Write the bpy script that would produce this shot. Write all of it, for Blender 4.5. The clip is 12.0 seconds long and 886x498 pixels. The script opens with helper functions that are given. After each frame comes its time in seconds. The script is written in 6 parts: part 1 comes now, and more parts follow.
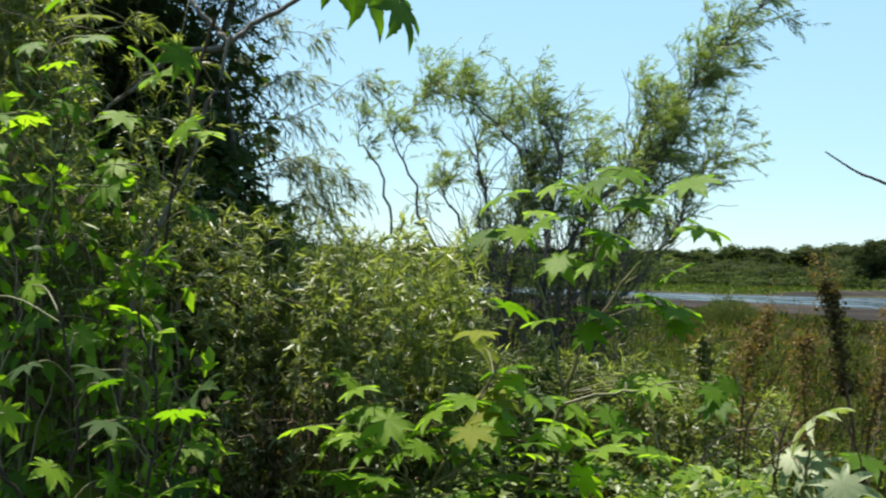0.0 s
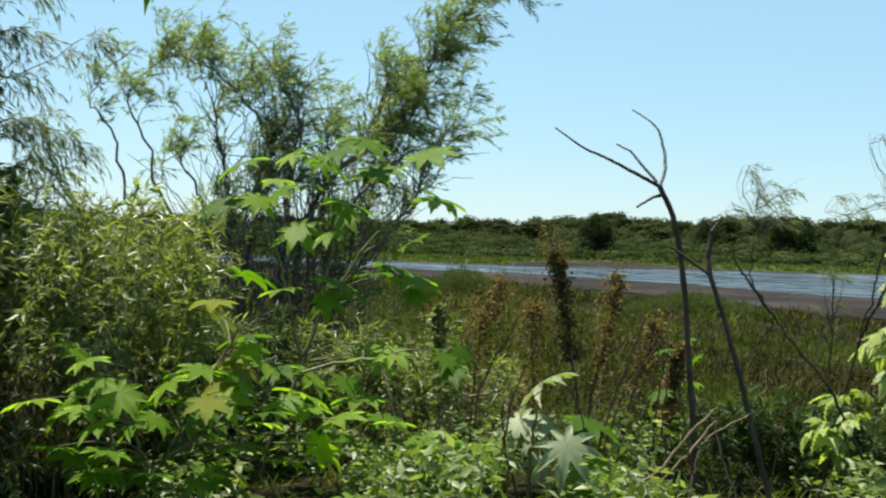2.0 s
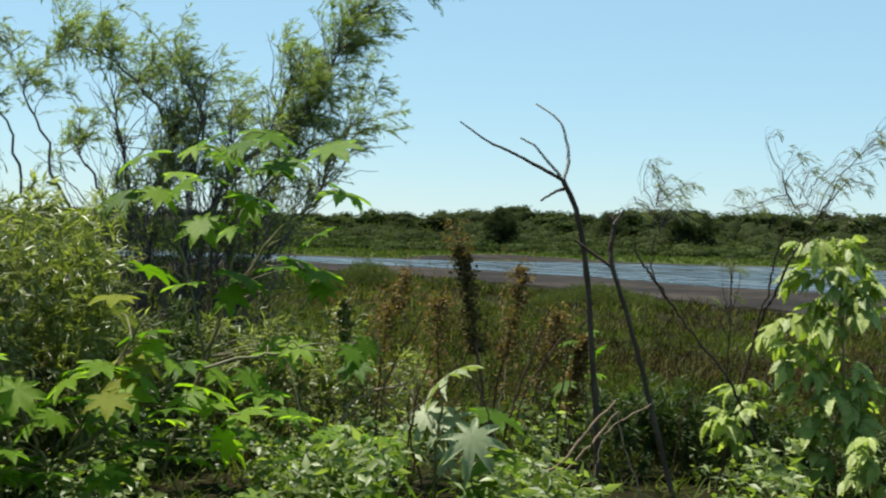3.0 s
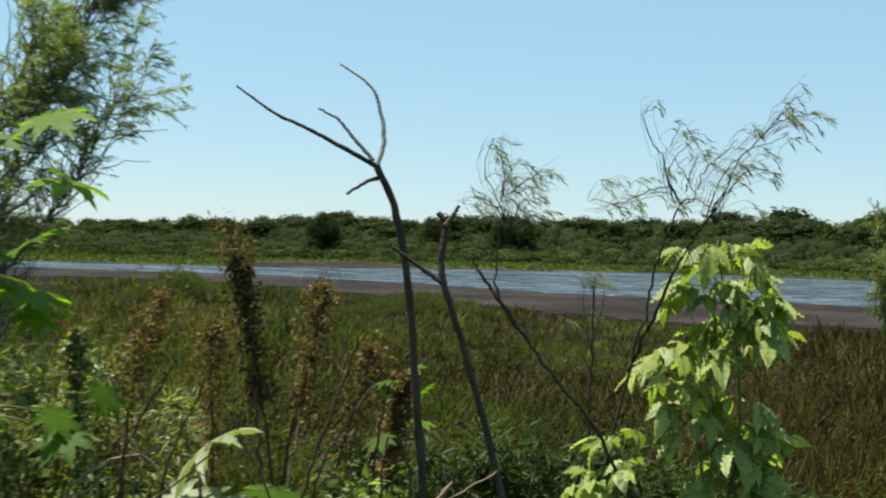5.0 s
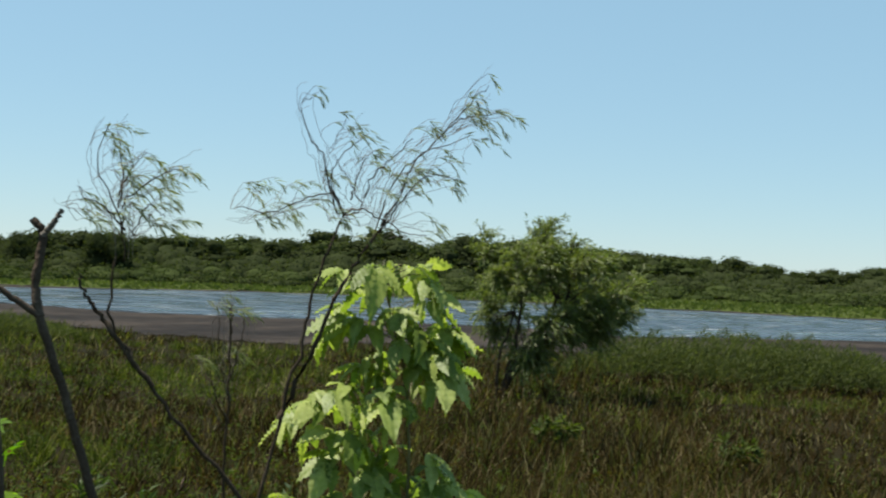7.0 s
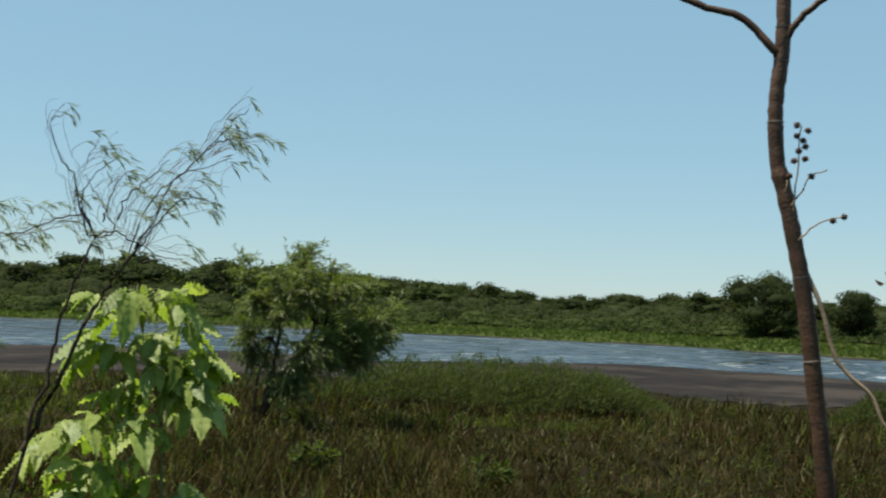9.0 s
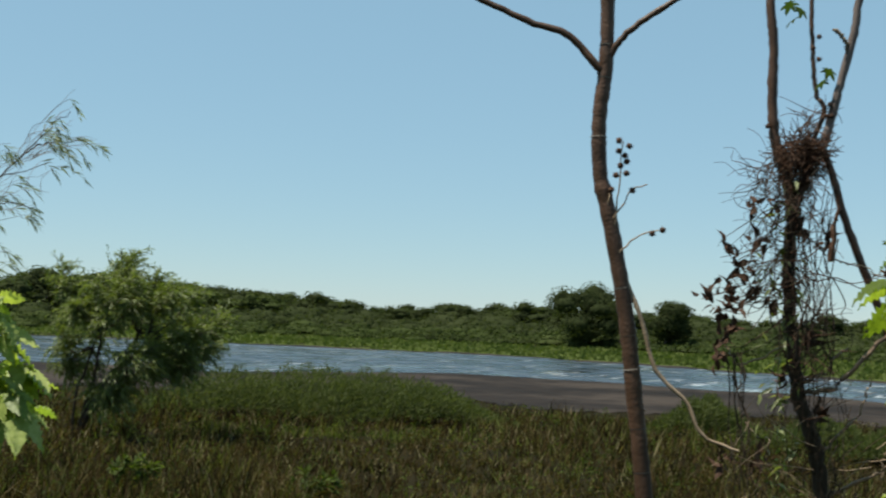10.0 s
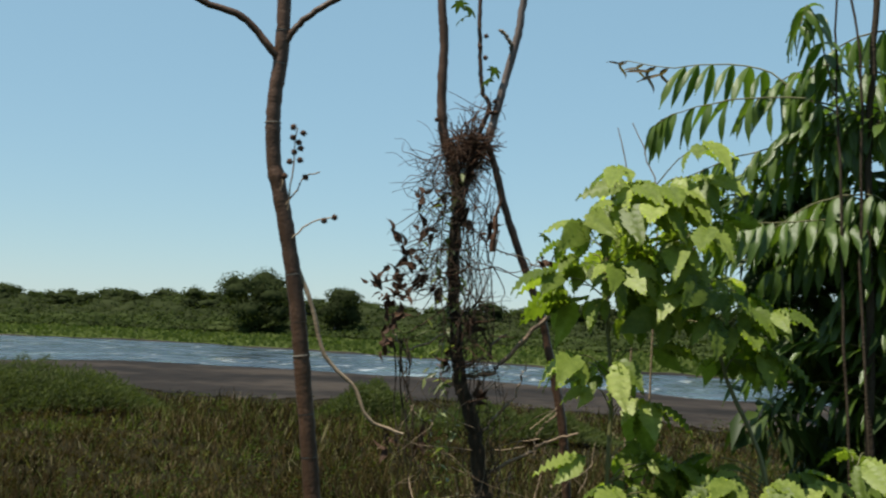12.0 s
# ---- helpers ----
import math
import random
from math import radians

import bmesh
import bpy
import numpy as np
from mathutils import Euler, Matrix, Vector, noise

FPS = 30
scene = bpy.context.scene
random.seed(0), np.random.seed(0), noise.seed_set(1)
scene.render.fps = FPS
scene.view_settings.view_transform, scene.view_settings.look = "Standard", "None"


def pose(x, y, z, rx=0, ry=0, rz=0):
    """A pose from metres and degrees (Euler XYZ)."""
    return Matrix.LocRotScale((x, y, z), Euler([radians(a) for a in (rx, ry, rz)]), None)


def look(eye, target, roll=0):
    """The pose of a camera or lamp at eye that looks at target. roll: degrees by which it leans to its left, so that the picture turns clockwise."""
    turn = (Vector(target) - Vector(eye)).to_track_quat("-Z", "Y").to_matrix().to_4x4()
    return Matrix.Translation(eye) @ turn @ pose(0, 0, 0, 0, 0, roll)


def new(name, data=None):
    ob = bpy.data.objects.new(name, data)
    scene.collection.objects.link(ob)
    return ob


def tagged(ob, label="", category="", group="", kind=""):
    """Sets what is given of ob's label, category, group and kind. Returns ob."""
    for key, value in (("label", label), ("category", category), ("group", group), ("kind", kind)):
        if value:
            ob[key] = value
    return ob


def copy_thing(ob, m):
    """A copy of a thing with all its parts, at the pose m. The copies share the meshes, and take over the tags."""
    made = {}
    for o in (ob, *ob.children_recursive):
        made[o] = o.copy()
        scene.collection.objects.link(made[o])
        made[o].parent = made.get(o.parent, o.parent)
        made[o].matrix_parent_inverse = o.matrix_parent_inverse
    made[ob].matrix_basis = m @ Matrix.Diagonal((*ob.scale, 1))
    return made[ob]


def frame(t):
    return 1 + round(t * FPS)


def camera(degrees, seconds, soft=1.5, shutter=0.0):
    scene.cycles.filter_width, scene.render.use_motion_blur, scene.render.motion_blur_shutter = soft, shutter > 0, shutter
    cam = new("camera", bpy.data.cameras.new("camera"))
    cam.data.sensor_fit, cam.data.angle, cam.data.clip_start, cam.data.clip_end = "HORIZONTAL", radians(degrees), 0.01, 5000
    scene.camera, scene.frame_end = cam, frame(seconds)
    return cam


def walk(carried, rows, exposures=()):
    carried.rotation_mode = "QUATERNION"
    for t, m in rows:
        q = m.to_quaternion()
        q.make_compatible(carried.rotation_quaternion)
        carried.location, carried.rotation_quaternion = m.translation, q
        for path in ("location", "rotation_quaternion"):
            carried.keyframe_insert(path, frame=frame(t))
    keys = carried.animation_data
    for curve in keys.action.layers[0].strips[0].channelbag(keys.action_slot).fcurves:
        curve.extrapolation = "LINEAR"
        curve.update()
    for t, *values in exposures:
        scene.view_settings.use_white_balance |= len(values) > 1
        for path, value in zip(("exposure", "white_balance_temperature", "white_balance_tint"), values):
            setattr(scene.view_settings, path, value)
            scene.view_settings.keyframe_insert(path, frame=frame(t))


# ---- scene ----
# Two standing points on the bank: the camera starts at A, goes a few steps forward to B in place of a zoom and turns
# on.
# plant distances are fitted to the camera's view along this move
A, B, EYE = (0.0, 0.0), (1.446, 3.297), 1.65
cam = camera(40, 12.0, soft=2.1, shutter=0.3)
ROWS = [  # seconds, x, y, heading clockwise from +y, pitch, roll
    (0, 0.000, 0.000, 0.01, 0.53, 1.22), (0.5, 0.000, 0.000, 3.25, 0.34, 1.61), (1, 0.000, 0.000, 6.30, 0.07, 1.91),
    (1.5, 0.000, 0.000, 9.39, -0.20, 1.95), (2, 0.000, 0.000, 12.28, -0.60, 1.82), (2.5, 0.000, 0.000, 14.72, -0.87, 1.69),
    (3, 0.000, 0.000, 16.74, -0.77, 1.72), (3.2, 0.000, 0.000, 17.64, -0.65, 1.74), (4.8, 0.757, 1.726, 23.87, -0.20, 1.61),
    (5, 0.915, 2.087, 25.00, -0.26, 1.52), (5.5, 1.293, 2.948, 29.67, 0.20, 1.35), (6, 1.446, 3.297, 35.04, 0.91, 1.41),
    (6.5, 1.446, 3.297, 39.74, 1.18, 1.80), (7, 1.446, 3.297, 43.71, 1.19, 1.98), (9, 1.446, 3.297, 54.97, 2.77, 2.07),
    (9.5, 1.446, 3.297, 58.80, 3.15, 1.89), (10, 1.446, 3.297, 62.98, 3.51, 2.11), (10.5, 1.446, 3.297, 67.08, 3.65, 2.02),
    (11, 1.446, 3.297, 71.15, 3.61, 2.23), (11.5, 1.446, 3.297, 75.01, 3.60, 2.43), (12, 1.446, 3.297, 78.37, 3.45, 2.31)]


def stand(x, y, heading, pitch, roll):
    h, p = radians(heading), radians(pitch)
    aim = (x + math.sin(h) * math.cos(p), y + math.cos(h) * math.cos(p), EYE + math.sin(p))
    return look((x, y, EYE), aim, roll)


walk(cam, [(t, stand(*row)) for t, *row in ROWS],
     exposures=[(0, 1.17, 6560, 5), (3, 0.9, 6500, 5), (5, 0.86, 6620, 7), (7, 0.74, 6620, 7), (9, 0.58, 6620, 5), (12, 0.58, 6620, 6)])

# ---- light: a high summer sun ahead of the first view, clear sky ----
SUN_AZ, SUN_EL = 322.0, 67.0
world = bpy.data.worlds.new("sky")
scene.world = world
world.use_nodes = True
sky = world.node_tree.nodes.new("ShaderNodeTexSky")
sky.sky_type, sky.sun_disc = "NISHITA", False
sky.sun_elevation, sky.sun_rotation = radians(SUN_EL), radians(SUN_AZ)
sky.air_density, sky.dust_density, sky.ozone_density = 1.0, 0.0, 1.6
back = world.node_tree.nodes["Background"]
haze = world.node_tree.nodes.new("ShaderNodeMix")  # summer haze evens the sky out
haze.data_type = "RGBA"
haze.inputs["Factor"].default_value = 0.6
haze.inputs["B"].default_value = (2.9, 5.0, 6.6, 1)
world.node_tree.links.new(sky.outputs["Color"], haze.inputs["A"])
world.node_tree.links.new(haze.outputs["Result"], back.inputs["Color"])
back.inputs["Strength"].default_value = 0.075
sun_data = bpy.data.lights.new("sun", "SUN")
sun_data.energy, sun_data.angle, sun_data.color = 5.0, radians(0.53), (1.0, 0.94, 0.84)
sun = new("sun", sun_data)
sun.matrix_world = look((60 * math.sin(radians(SUN_AZ)) * math.cos(radians(SUN_EL)), 60 * math.cos(radians(SUN_AZ)) * math.cos(radians(SUN_EL)),
                         60 * math.sin(radians(SUN_EL))), (0, 0, 0))


# ---- materials ----
def shade(name, stops, rough=0.6, scale=6.0, fine=60.0, bump=0.3, through_leaf=0.0, spec=0.4, islands=0.5, depth=0.01, contrast=1.7):
    """A surface whose colour runs through stops by two sizes of noise and by the piece; leaves also let light through."""
    m = bpy.data.materials.new(name)
    m.use_nodes = True
    nt = m.node_tree
    n, link = nt.nodes, nt.links.new
    bsdf, out = n["Principled BSDF"], n["Material Output"]
    tc = n.new("ShaderNodeTexCoord")
    big, small = n.new("ShaderNodeTexNoise"), n.new("ShaderNodeTexNoise")
    for tex, s, d in ((big, scale, 3), (small, fine, 4)):
        tex.inputs["Scale"].default_value, tex.inputs["Detail"].default_value = s, d
        link(tc.outputs["Object"], tex.inputs["Vector"])
    geo, info = n.new("ShaderNodeNewGeometry"), n.new("ShaderNodeObjectInfo")

    def mathn(op, a, b):
        k = n.new("ShaderNodeMath")
        k.operation = op
        for slot, v in zip(k.inputs, (a, b)):
            if isinstance(v, (int, float)):
                slot.default_value = v
            else:
                link(v, slot)
        return k.outputs[0]
    piece = mathn("FRACT", mathn("ADD", geo.outputs["Random Per Island"], info.outputs["Random"]), 0)
    tone = mathn("ADD", mathn("MULTIPLY", big.outputs["Fac"], 0.65), mathn("MULTIPLY", small.outputs["Fac"], 0.35))
    tone = mathn("ADD", mathn("MULTIPLY", mathn("SUBTRACT", tone, 0.5), contrast), 0.5)
    fac = mathn("ADD", mathn("MULTIPLY", tone, 1 - islands), mathn("MULTIPLY", piece, islands))
    ramp = n.new("ShaderNodeValToRGB")
    els = ramp.color_ramp.elements
    while len(els) < len(stops):
        els.new(0.5)
    for k, c in enumerate(stops):
        els[k].position, els[k].color = k / max(1, len(stops) - 1), (*c, 1)
    link(fac, ramp.inputs["Fac"])
    link(ramp.outputs["Color"], bsdf.inputs["Base Color"])
    bsdf.inputs["Roughness"].default_value = rough
    bsdf.inputs["Specular IOR Level"].default_value = spec
    if bump:
        b = n.new("ShaderNodeBump")
        b.inputs["Strength"].default_value, b.inputs["Distance"].default_value = bump, depth
        link(small.outputs["Fac"], b.inputs["Height"])
        link(b.outputs["Normal"], bsdf.inputs["Normal"])
    if through_leaf:
        tr, mix = n.new("ShaderNodeBsdfTranslucent"), n.new("ShaderNodeMixShader")
        tint = n.new("ShaderNodeMix")
        tint.data_type, tint.blend_type = "RGBA", "MULTIPLY"
        tint.inputs["Factor"].default_value = 1.0
        link(ramp.outputs["Color"], tint.inputs["A"])
        tint.inputs["B"].default_value = (1.9, 2.1, 0.7, 1)
        link(tint.outputs["Result"], tr.inputs["Color"])
        mix.inputs["Fac"].default_value = through_leaf
        link(bsdf.outputs[0], mix.inputs[1])
        link(tr.outputs[0], mix.inputs[2])
        link(mix.outputs[0], out.inputs["Surface"])
    return m


# near black: the shade deep between tufts is put into the soil colour
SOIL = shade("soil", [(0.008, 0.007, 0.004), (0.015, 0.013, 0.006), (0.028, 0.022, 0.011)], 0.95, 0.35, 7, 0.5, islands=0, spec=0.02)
MUD = shade("mud", [(0.012, 0.009, 0.007), (0.022, 0.0165, 0.013), (0.042, 0.032, 0.025)], 0.8, 0.13, 0.9, 0.9, islands=0, depth=0.16, spec=0.06, contrast=4.8)
# meadow stops spread wide: lit clumps and shaded gaps put into blade colour
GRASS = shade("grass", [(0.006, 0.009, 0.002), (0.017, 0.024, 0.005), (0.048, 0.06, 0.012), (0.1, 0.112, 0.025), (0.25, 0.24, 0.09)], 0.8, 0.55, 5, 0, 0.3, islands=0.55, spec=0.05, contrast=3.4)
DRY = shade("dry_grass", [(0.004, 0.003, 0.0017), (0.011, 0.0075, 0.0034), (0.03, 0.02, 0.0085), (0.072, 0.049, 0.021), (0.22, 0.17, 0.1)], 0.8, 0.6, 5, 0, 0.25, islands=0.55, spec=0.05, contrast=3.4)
STRAW = shade("straw", [(0.07, 0.06, 0.024), (0.13, 0.11, 0.052), (0.24, 0.205, 0.115)], 0.7, 0.6, 5, 0, 0.25, islands=0.7, spec=0.1)
BANK = shade("bank_grass", [(0.056, 0.073, 0.02), (0.077, 0.098, 0.027), (0.105, 0.122, 0.042)], 0.85, 0.05, 0.6, 0, 0.25, islands=0.4, spec=0.02)
WOODS = shade("woods_leaves", [(0.027, 0.037, 0.0135), (0.036, 0.048, 0.017), (0.047, 0.06, 0.022), (0.058, 0.068, 0.028)], 0.9, 0.06, 0.4, 0, 0.2, islands=0.45, spec=0.0)
WOODS_DARK = shade("dark_woods_leaves", [(0.028, 0.035, 0.016), (0.037, 0.046, 0.02), (0.049, 0.057, 0.026)], 0.9, 0.03, 0.4, 0, 0.3, islands=0.35, spec=0.0)
WILLOW = shade("willow_leaves", [(0.0735, 0.105, 0.0315), (0.126, 0.168, 0.0525), (0.189, 0.2363, 0.0788), (0.273, 0.3045, 0.147)], 0.4, 2, 30, 0, 0.37, islands=0.7)
WEED = shade("weed_leaves", [(0.0426, 0.0515, 0.0157), (0.0952, 0.1154, 0.0347), (0.1904, 0.2128, 0.0806), (0.448, 0.448, 0.3024)], 0.4, 1.2, 30, 0, 0.36, islands=0.6, spec=0.4)
GREENHERB = shade("green_herbs", [(0.016, 0.025, 0.006), (0.036, 0.052, 0.012), (0.066, 0.086, 0.019), (0.13, 0.14, 0.04)], 0.7, 0.6, 5, 0, 0.35, islands=0.4, spec=0.1, contrast=3.0)
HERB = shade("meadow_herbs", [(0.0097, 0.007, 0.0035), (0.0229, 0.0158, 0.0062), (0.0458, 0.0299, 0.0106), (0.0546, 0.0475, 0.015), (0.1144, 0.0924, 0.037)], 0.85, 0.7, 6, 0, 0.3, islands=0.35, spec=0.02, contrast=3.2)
DARKBARK = shade("dark_bark", [(0.026, 0.018, 0.012), (0.052, 0.038, 0.026), (0.105, 0.082, 0.06)], 0.88, 8, 90, 0.7, islands=0.1, spec=0.08)
BUSH = shade("bush_leaves", [(0.048, 0.065, 0.015), (0.09, 0.117, 0.03), (0.145, 0.172, 0.052), (0.24, 0.25, 0.11)], 0.42, 2, 30, 0, 0.34, islands=0.7, spec=0.3)
REED = shade("feathery_leaves", [(0.03, 0.041, 0.015), (0.058, 0.07, 0.027), (0.1, 0.11, 0.05)], 0.85, 0.5, 5, 0, 0.3, islands=0.6, spec=0.02)
SAPLING = shade("sapling_leaves", [(0.08, 0.1, 0.045), (0.13, 0.15, 0.075), (0.2, 0.215, 0.125), (0.3, 0.3, 0.2)], 0.45, 2, 30, 0, 0.28, islands=0.7, spec=0.3)
THICKET = shade("thicket_leaves", [(0.05, 0.065, 0.016), (0.1, 0.125, 0.03), (0.17, 0.2, 0.06), (0.33, 0.34, 0.17)], 0.34, 1.2, 30, 0, 0.4, islands=0.55, spec=0.5)
# dark green of the vines, also standing in for foliage in shade
VINE_SHADE = shade("vine_and_shade_leaves", [(0.022, 0.04, 0.012), (0.038, 0.06, 0.016), (0.065, 0.095, 0.022)], 0.5, 2, 30, 0, 0.3, islands=0.7, spec=0.2)
COVER = shade("cover_leaves", [(0.0299, 0.0506, 0.0092), (0.0862, 0.1219, 0.0253), (0.1782, 0.2185, 0.069), (0.3335, 0.368, 0.1667)], 0.45, 2, 30, 0, 0.38, islands=0.7, spec=0.35)
# wide stops: glinting and shaded leaves put into the colour, leaf by leaf
CASTOR = shade("castor_leaf", [(0.0346, 0.081, 0.0065), (0.0972, 0.1782, 0.0119), (0.216, 0.3132, 0.0281)], 0.5, 3, 50, 0.2, 0.52, islands=0.75, spec=0.14)
# shade under the upper leaves, put into a darker leaf colour
CASTOR_SHADED = shade("castor_leaf_shaded", [(0.014, 0.03, 0.008), (0.024, 0.046, 0.012), (0.04, 0.066, 0.018)], 0.6, 3, 50, 0.2, 0.12, islands=0.6, spec=0.06)
CASTOR_YELLOW = shade("castor_leaf_yellow", [(0.1, 0.13, 0.012), (0.15, 0.17, 0.016), (0.2, 0.2, 0.025)], 0.6, 3, 50, 0.2, 0.4, islands=0.6, spec=0.08)
# glare of sun and sky on these leaves, put into a paler colour
CASTOR_GLARE = shade("castor_leaf_glare", [(0.13, 0.16, 0.075), (0.2, 0.235, 0.12), (0.29, 0.32, 0.18)], 0.48, 5, 50, 0.2, 0.25, islands=0.5, spec=0.3)
# sunlit gloss and the shade of inner leaves are put into both elder ramps
ELDER = shade("elder_leaf_pale", [(0.07, 0.105, 0.02), (0.155, 0.21, 0.045), (0.29, 0.34, 0.1), (0.47, 0.495, 0.22)], 0.45, 9, 60, 0.15, 0.38, islands=0.55, spec=0.28)
ELDER_GREEN = shade("elder_leaf", [(0.045, 0.07, 0.01), (0.11, 0.15, 0.024), (0.23, 0.275, 0.062), (0.43, 0.455, 0.17)], 0.45, 9, 60, 0.15, 0.42, islands=0.6, spec=0.3)
FROND = shade("frond_leaf", [(0.045, 0.08, 0.014), (0.075, 0.12, 0.022), (0.12, 0.165, 0.038)], 0.3, 6, 60, 0.2, 0.35, islands=0.6)
DOCK = shade("dock_seeds", [(0.05, 0.034, 0.016), (0.1, 0.066, 0.028), (0.17, 0.108, 0.048), (0.18, 0.155, 0.07)], 0.75, 3, 40, 0, 0.22, islands=0.7, spec=0.1)
DEADLEAF = shade("dead_leaves", [(0.03, 0.02, 0.012), (0.06, 0.041, 0.024), (0.11, 0.078, 0.048), (0.2, 0.16, 0.11)], 0.7, 3, 40, 0, 0.2, islands=0.7, spec=0.15)
DOCK_DARK = shade("dock_seeds_dark", [(0.032, 0.026, 0.012), (0.068, 0.052, 0.022), (0.13, 0.095, 0.04)], 0.8, 3, 40, 0, 0.15, islands=0.8, spec=0.1)
BARK = shade("grey_bark", [(0.08, 0.068, 0.055), (0.15, 0.13, 0.11), (0.24, 0.21, 0.18)], 0.85, 8, 90, 0.7, islands=0.1, spec=0.2)
DEADWOOD = shade("dead_wood", [(0.032, 0.022, 0.015), (0.064, 0.046, 0.033), (0.14, 0.112, 0.086)], 0.8, 5, 70, 0.8, islands=0.1, spec=0.1)
GREYTWIG = shade("grey_twigs", [(0.0375, 0.0312, 0.03), (0.075, 0.065, 0.0625), (0.15, 0.1313, 0.125)], 0.8, 5, 70, 0.3, islands=0.5, spec=0.15)
PALEWOOD = shade("pale_wood", [(0.26, 0.23, 0.2), (0.38, 0.35, 0.31), (0.5, 0.47, 0.42)], 0.75, 6, 80, 0.6, islands=0.1, spec=0.2)
STEM = shade("castor_stem", [(0.03, 0.016, 0.009), (0.066, 0.034, 0.019), (0.14, 0.072, 0.042)], 0.5, 6, 60, 0.4, islands=0.1, spec=0.3)
GREENSTEM = shade("green_stem", [(0.08, 0.09, 0.03), (0.12, 0.11, 0.04), (0.14, 0.09, 0.05)], 0.55, 6, 60, 0.3, islands=0.2)
DRYSTEM = shade("dry_stem", [(0.14, 0.09, 0.06), (0.24, 0.17, 0.11), (0.34, 0.26, 0.18)], 0.7, 8, 60, 0.4, islands=0.3, spec=0.2)
PALESTEM = shade("pale_stem", [(0.07, 0.05, 0.042), (0.13, 0.1, 0.088), (0.2, 0.16, 0.145)], 0.6, 6, 60, 0.4, islands=0.1, spec=0.25)
POD = shade("seed_pod", [(0.03, 0.018, 0.012), (0.07, 0.035, 0.02), (0.12, 0.06, 0.035)], 0.7, 10, 90, 0.4, islands=0.5, spec=0.2)


def water_shade():
    """Shallow water: long smooth streaks that mirror the far bank between rippled ones that mirror the sky, and broken
    riffles whose white glint is put into the base colour.
    """
    m = bpy.data.materials.new("river_water")
    m.use_nodes = True
    n, link = m.node_tree.nodes, m.node_tree.links.new
    b = n["Principled BSDF"]
    b.inputs["Roughness"].default_value = 0.1
    tc = n.new("ShaderNodeTexCoord")

    def noise_on(scale, size, detail, turn=0.0):
        mp, tex = n.new("ShaderNodeMapping"), n.new("ShaderNodeTexNoise")
        mp.inputs["Scale"].default_value, mp.inputs["Rotation"].default_value = (*size, 1), (0, 0, turn)
        tex.inputs["Scale"].default_value, tex.inputs["Detail"].default_value = scale, detail
        link(tc.outputs["Object"], mp.inputs["Vector"])
        link(mp.outputs["Vector"], tex.inputs["Vector"])
        return tex.outputs["Fac"]

    def span(value, a, c, lo, hi):
        k = n.new("ShaderNodeMapRange")
        for slot, v in zip(("From Min", "From Max", "To Min", "To Max"), (a, c, lo, hi)):
            k.inputs[slot].default_value = v
        link(value, k.inputs["Value"])
        return k.outputs["Result"]
    flow = radians(55)
    mix, bump = n.new("ShaderNodeMath"), n.new("ShaderNodeBump")
    link(noise_on(1.2, (0.35, 0.35), 3), mix.inputs[0])
    link(noise_on(6, (0.35, 0.35), 3), mix.inputs[1])
    link(mix.outputs[0], bump.inputs["Height"])
    bump.inputs["Distance"].default_value = 0.5
    link(span(noise_on(1.0, (0.05, 0.36), 6, flow), 0.45, 0.53, 0.03, 1.0), bump.inputs["Strength"])
    link(bump.outputs["Normal"], b.inputs["Normal"])
    # the riffles' white glint is mixed into the base colour
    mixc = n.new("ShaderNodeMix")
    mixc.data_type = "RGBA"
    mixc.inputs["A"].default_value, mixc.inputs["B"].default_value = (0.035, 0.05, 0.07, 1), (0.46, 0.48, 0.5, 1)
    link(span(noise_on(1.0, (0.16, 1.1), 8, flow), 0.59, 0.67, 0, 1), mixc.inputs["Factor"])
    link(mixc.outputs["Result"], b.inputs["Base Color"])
    return m


WATER = water_shade()
WETMUD = shade("wet_mud", [(0.012, 0.011, 0.011), (0.022, 0.02, 0.019), (0.036, 0.032, 0.03)], 0.32, 0.3, 2, 0.4, islands=0, depth=0.03, spec=0.5)


# ---- mesh helpers ----
rng = np.random.default_rng(7)


def mesh_of(name, verts, faces, material, smooth=False):
    """A mesh from an array of points and one array of faces that all have as many corners."""
    verts, faces = np.asarray(verts, np.float32), np.asarray(faces, np.int32)
    me = bpy.data.meshes.new(name)
    k = faces.shape[1]
    me.vertices.add(len(verts))
    me.vertices.foreach_set("co", verts.ravel())
    me.loops.add(faces.size)
    me.loops.foreach_set("vertex_index", faces.ravel())
    me.polygons.add(len(faces))
    me.polygons.foreach_set("loop_start", np.arange(0, faces.size, k, dtype=np.int32))
    me.polygons.foreach_set("loop_total", np.full(len(faces), k, np.int32))
    if smooth:
        me.polygons.foreach_set("use_smooth", np.ones(len(faces), bool))
    me.materials.append(material)
    me.update(calc_edges=True)
    me.validate()
    return me


def part(name, mesh, parent, label="", at=None):
    ob = new(name, mesh)
    ob.parent = parent
    if at is not None:
        ob.matrix_basis = at
    if name in MANY:
        ob["kind"] = "stuff"
    return tagged(ob, label) if label else ob


MANY = {"twigwork", "foliage", "shoot_tangle", "seed_head", "strand_tangle", "crown", "vine", "twig_fringe", "dry_foliage", "green_foliage"}


def thing(name, x, y, z, label, category, group="", kind="", turn=0.0):
    ob = new(name)
    ob.empty_display_size = 0.1
    ob.matrix_basis = pose(x, y, z, 0, 0, turn)
    return tagged(ob, label, category, group, kind)


def spot(az, r, origin=A):
    return origin[0] + r * math.sin(radians(az)), origin[1] + r * math.cos(radians(az))


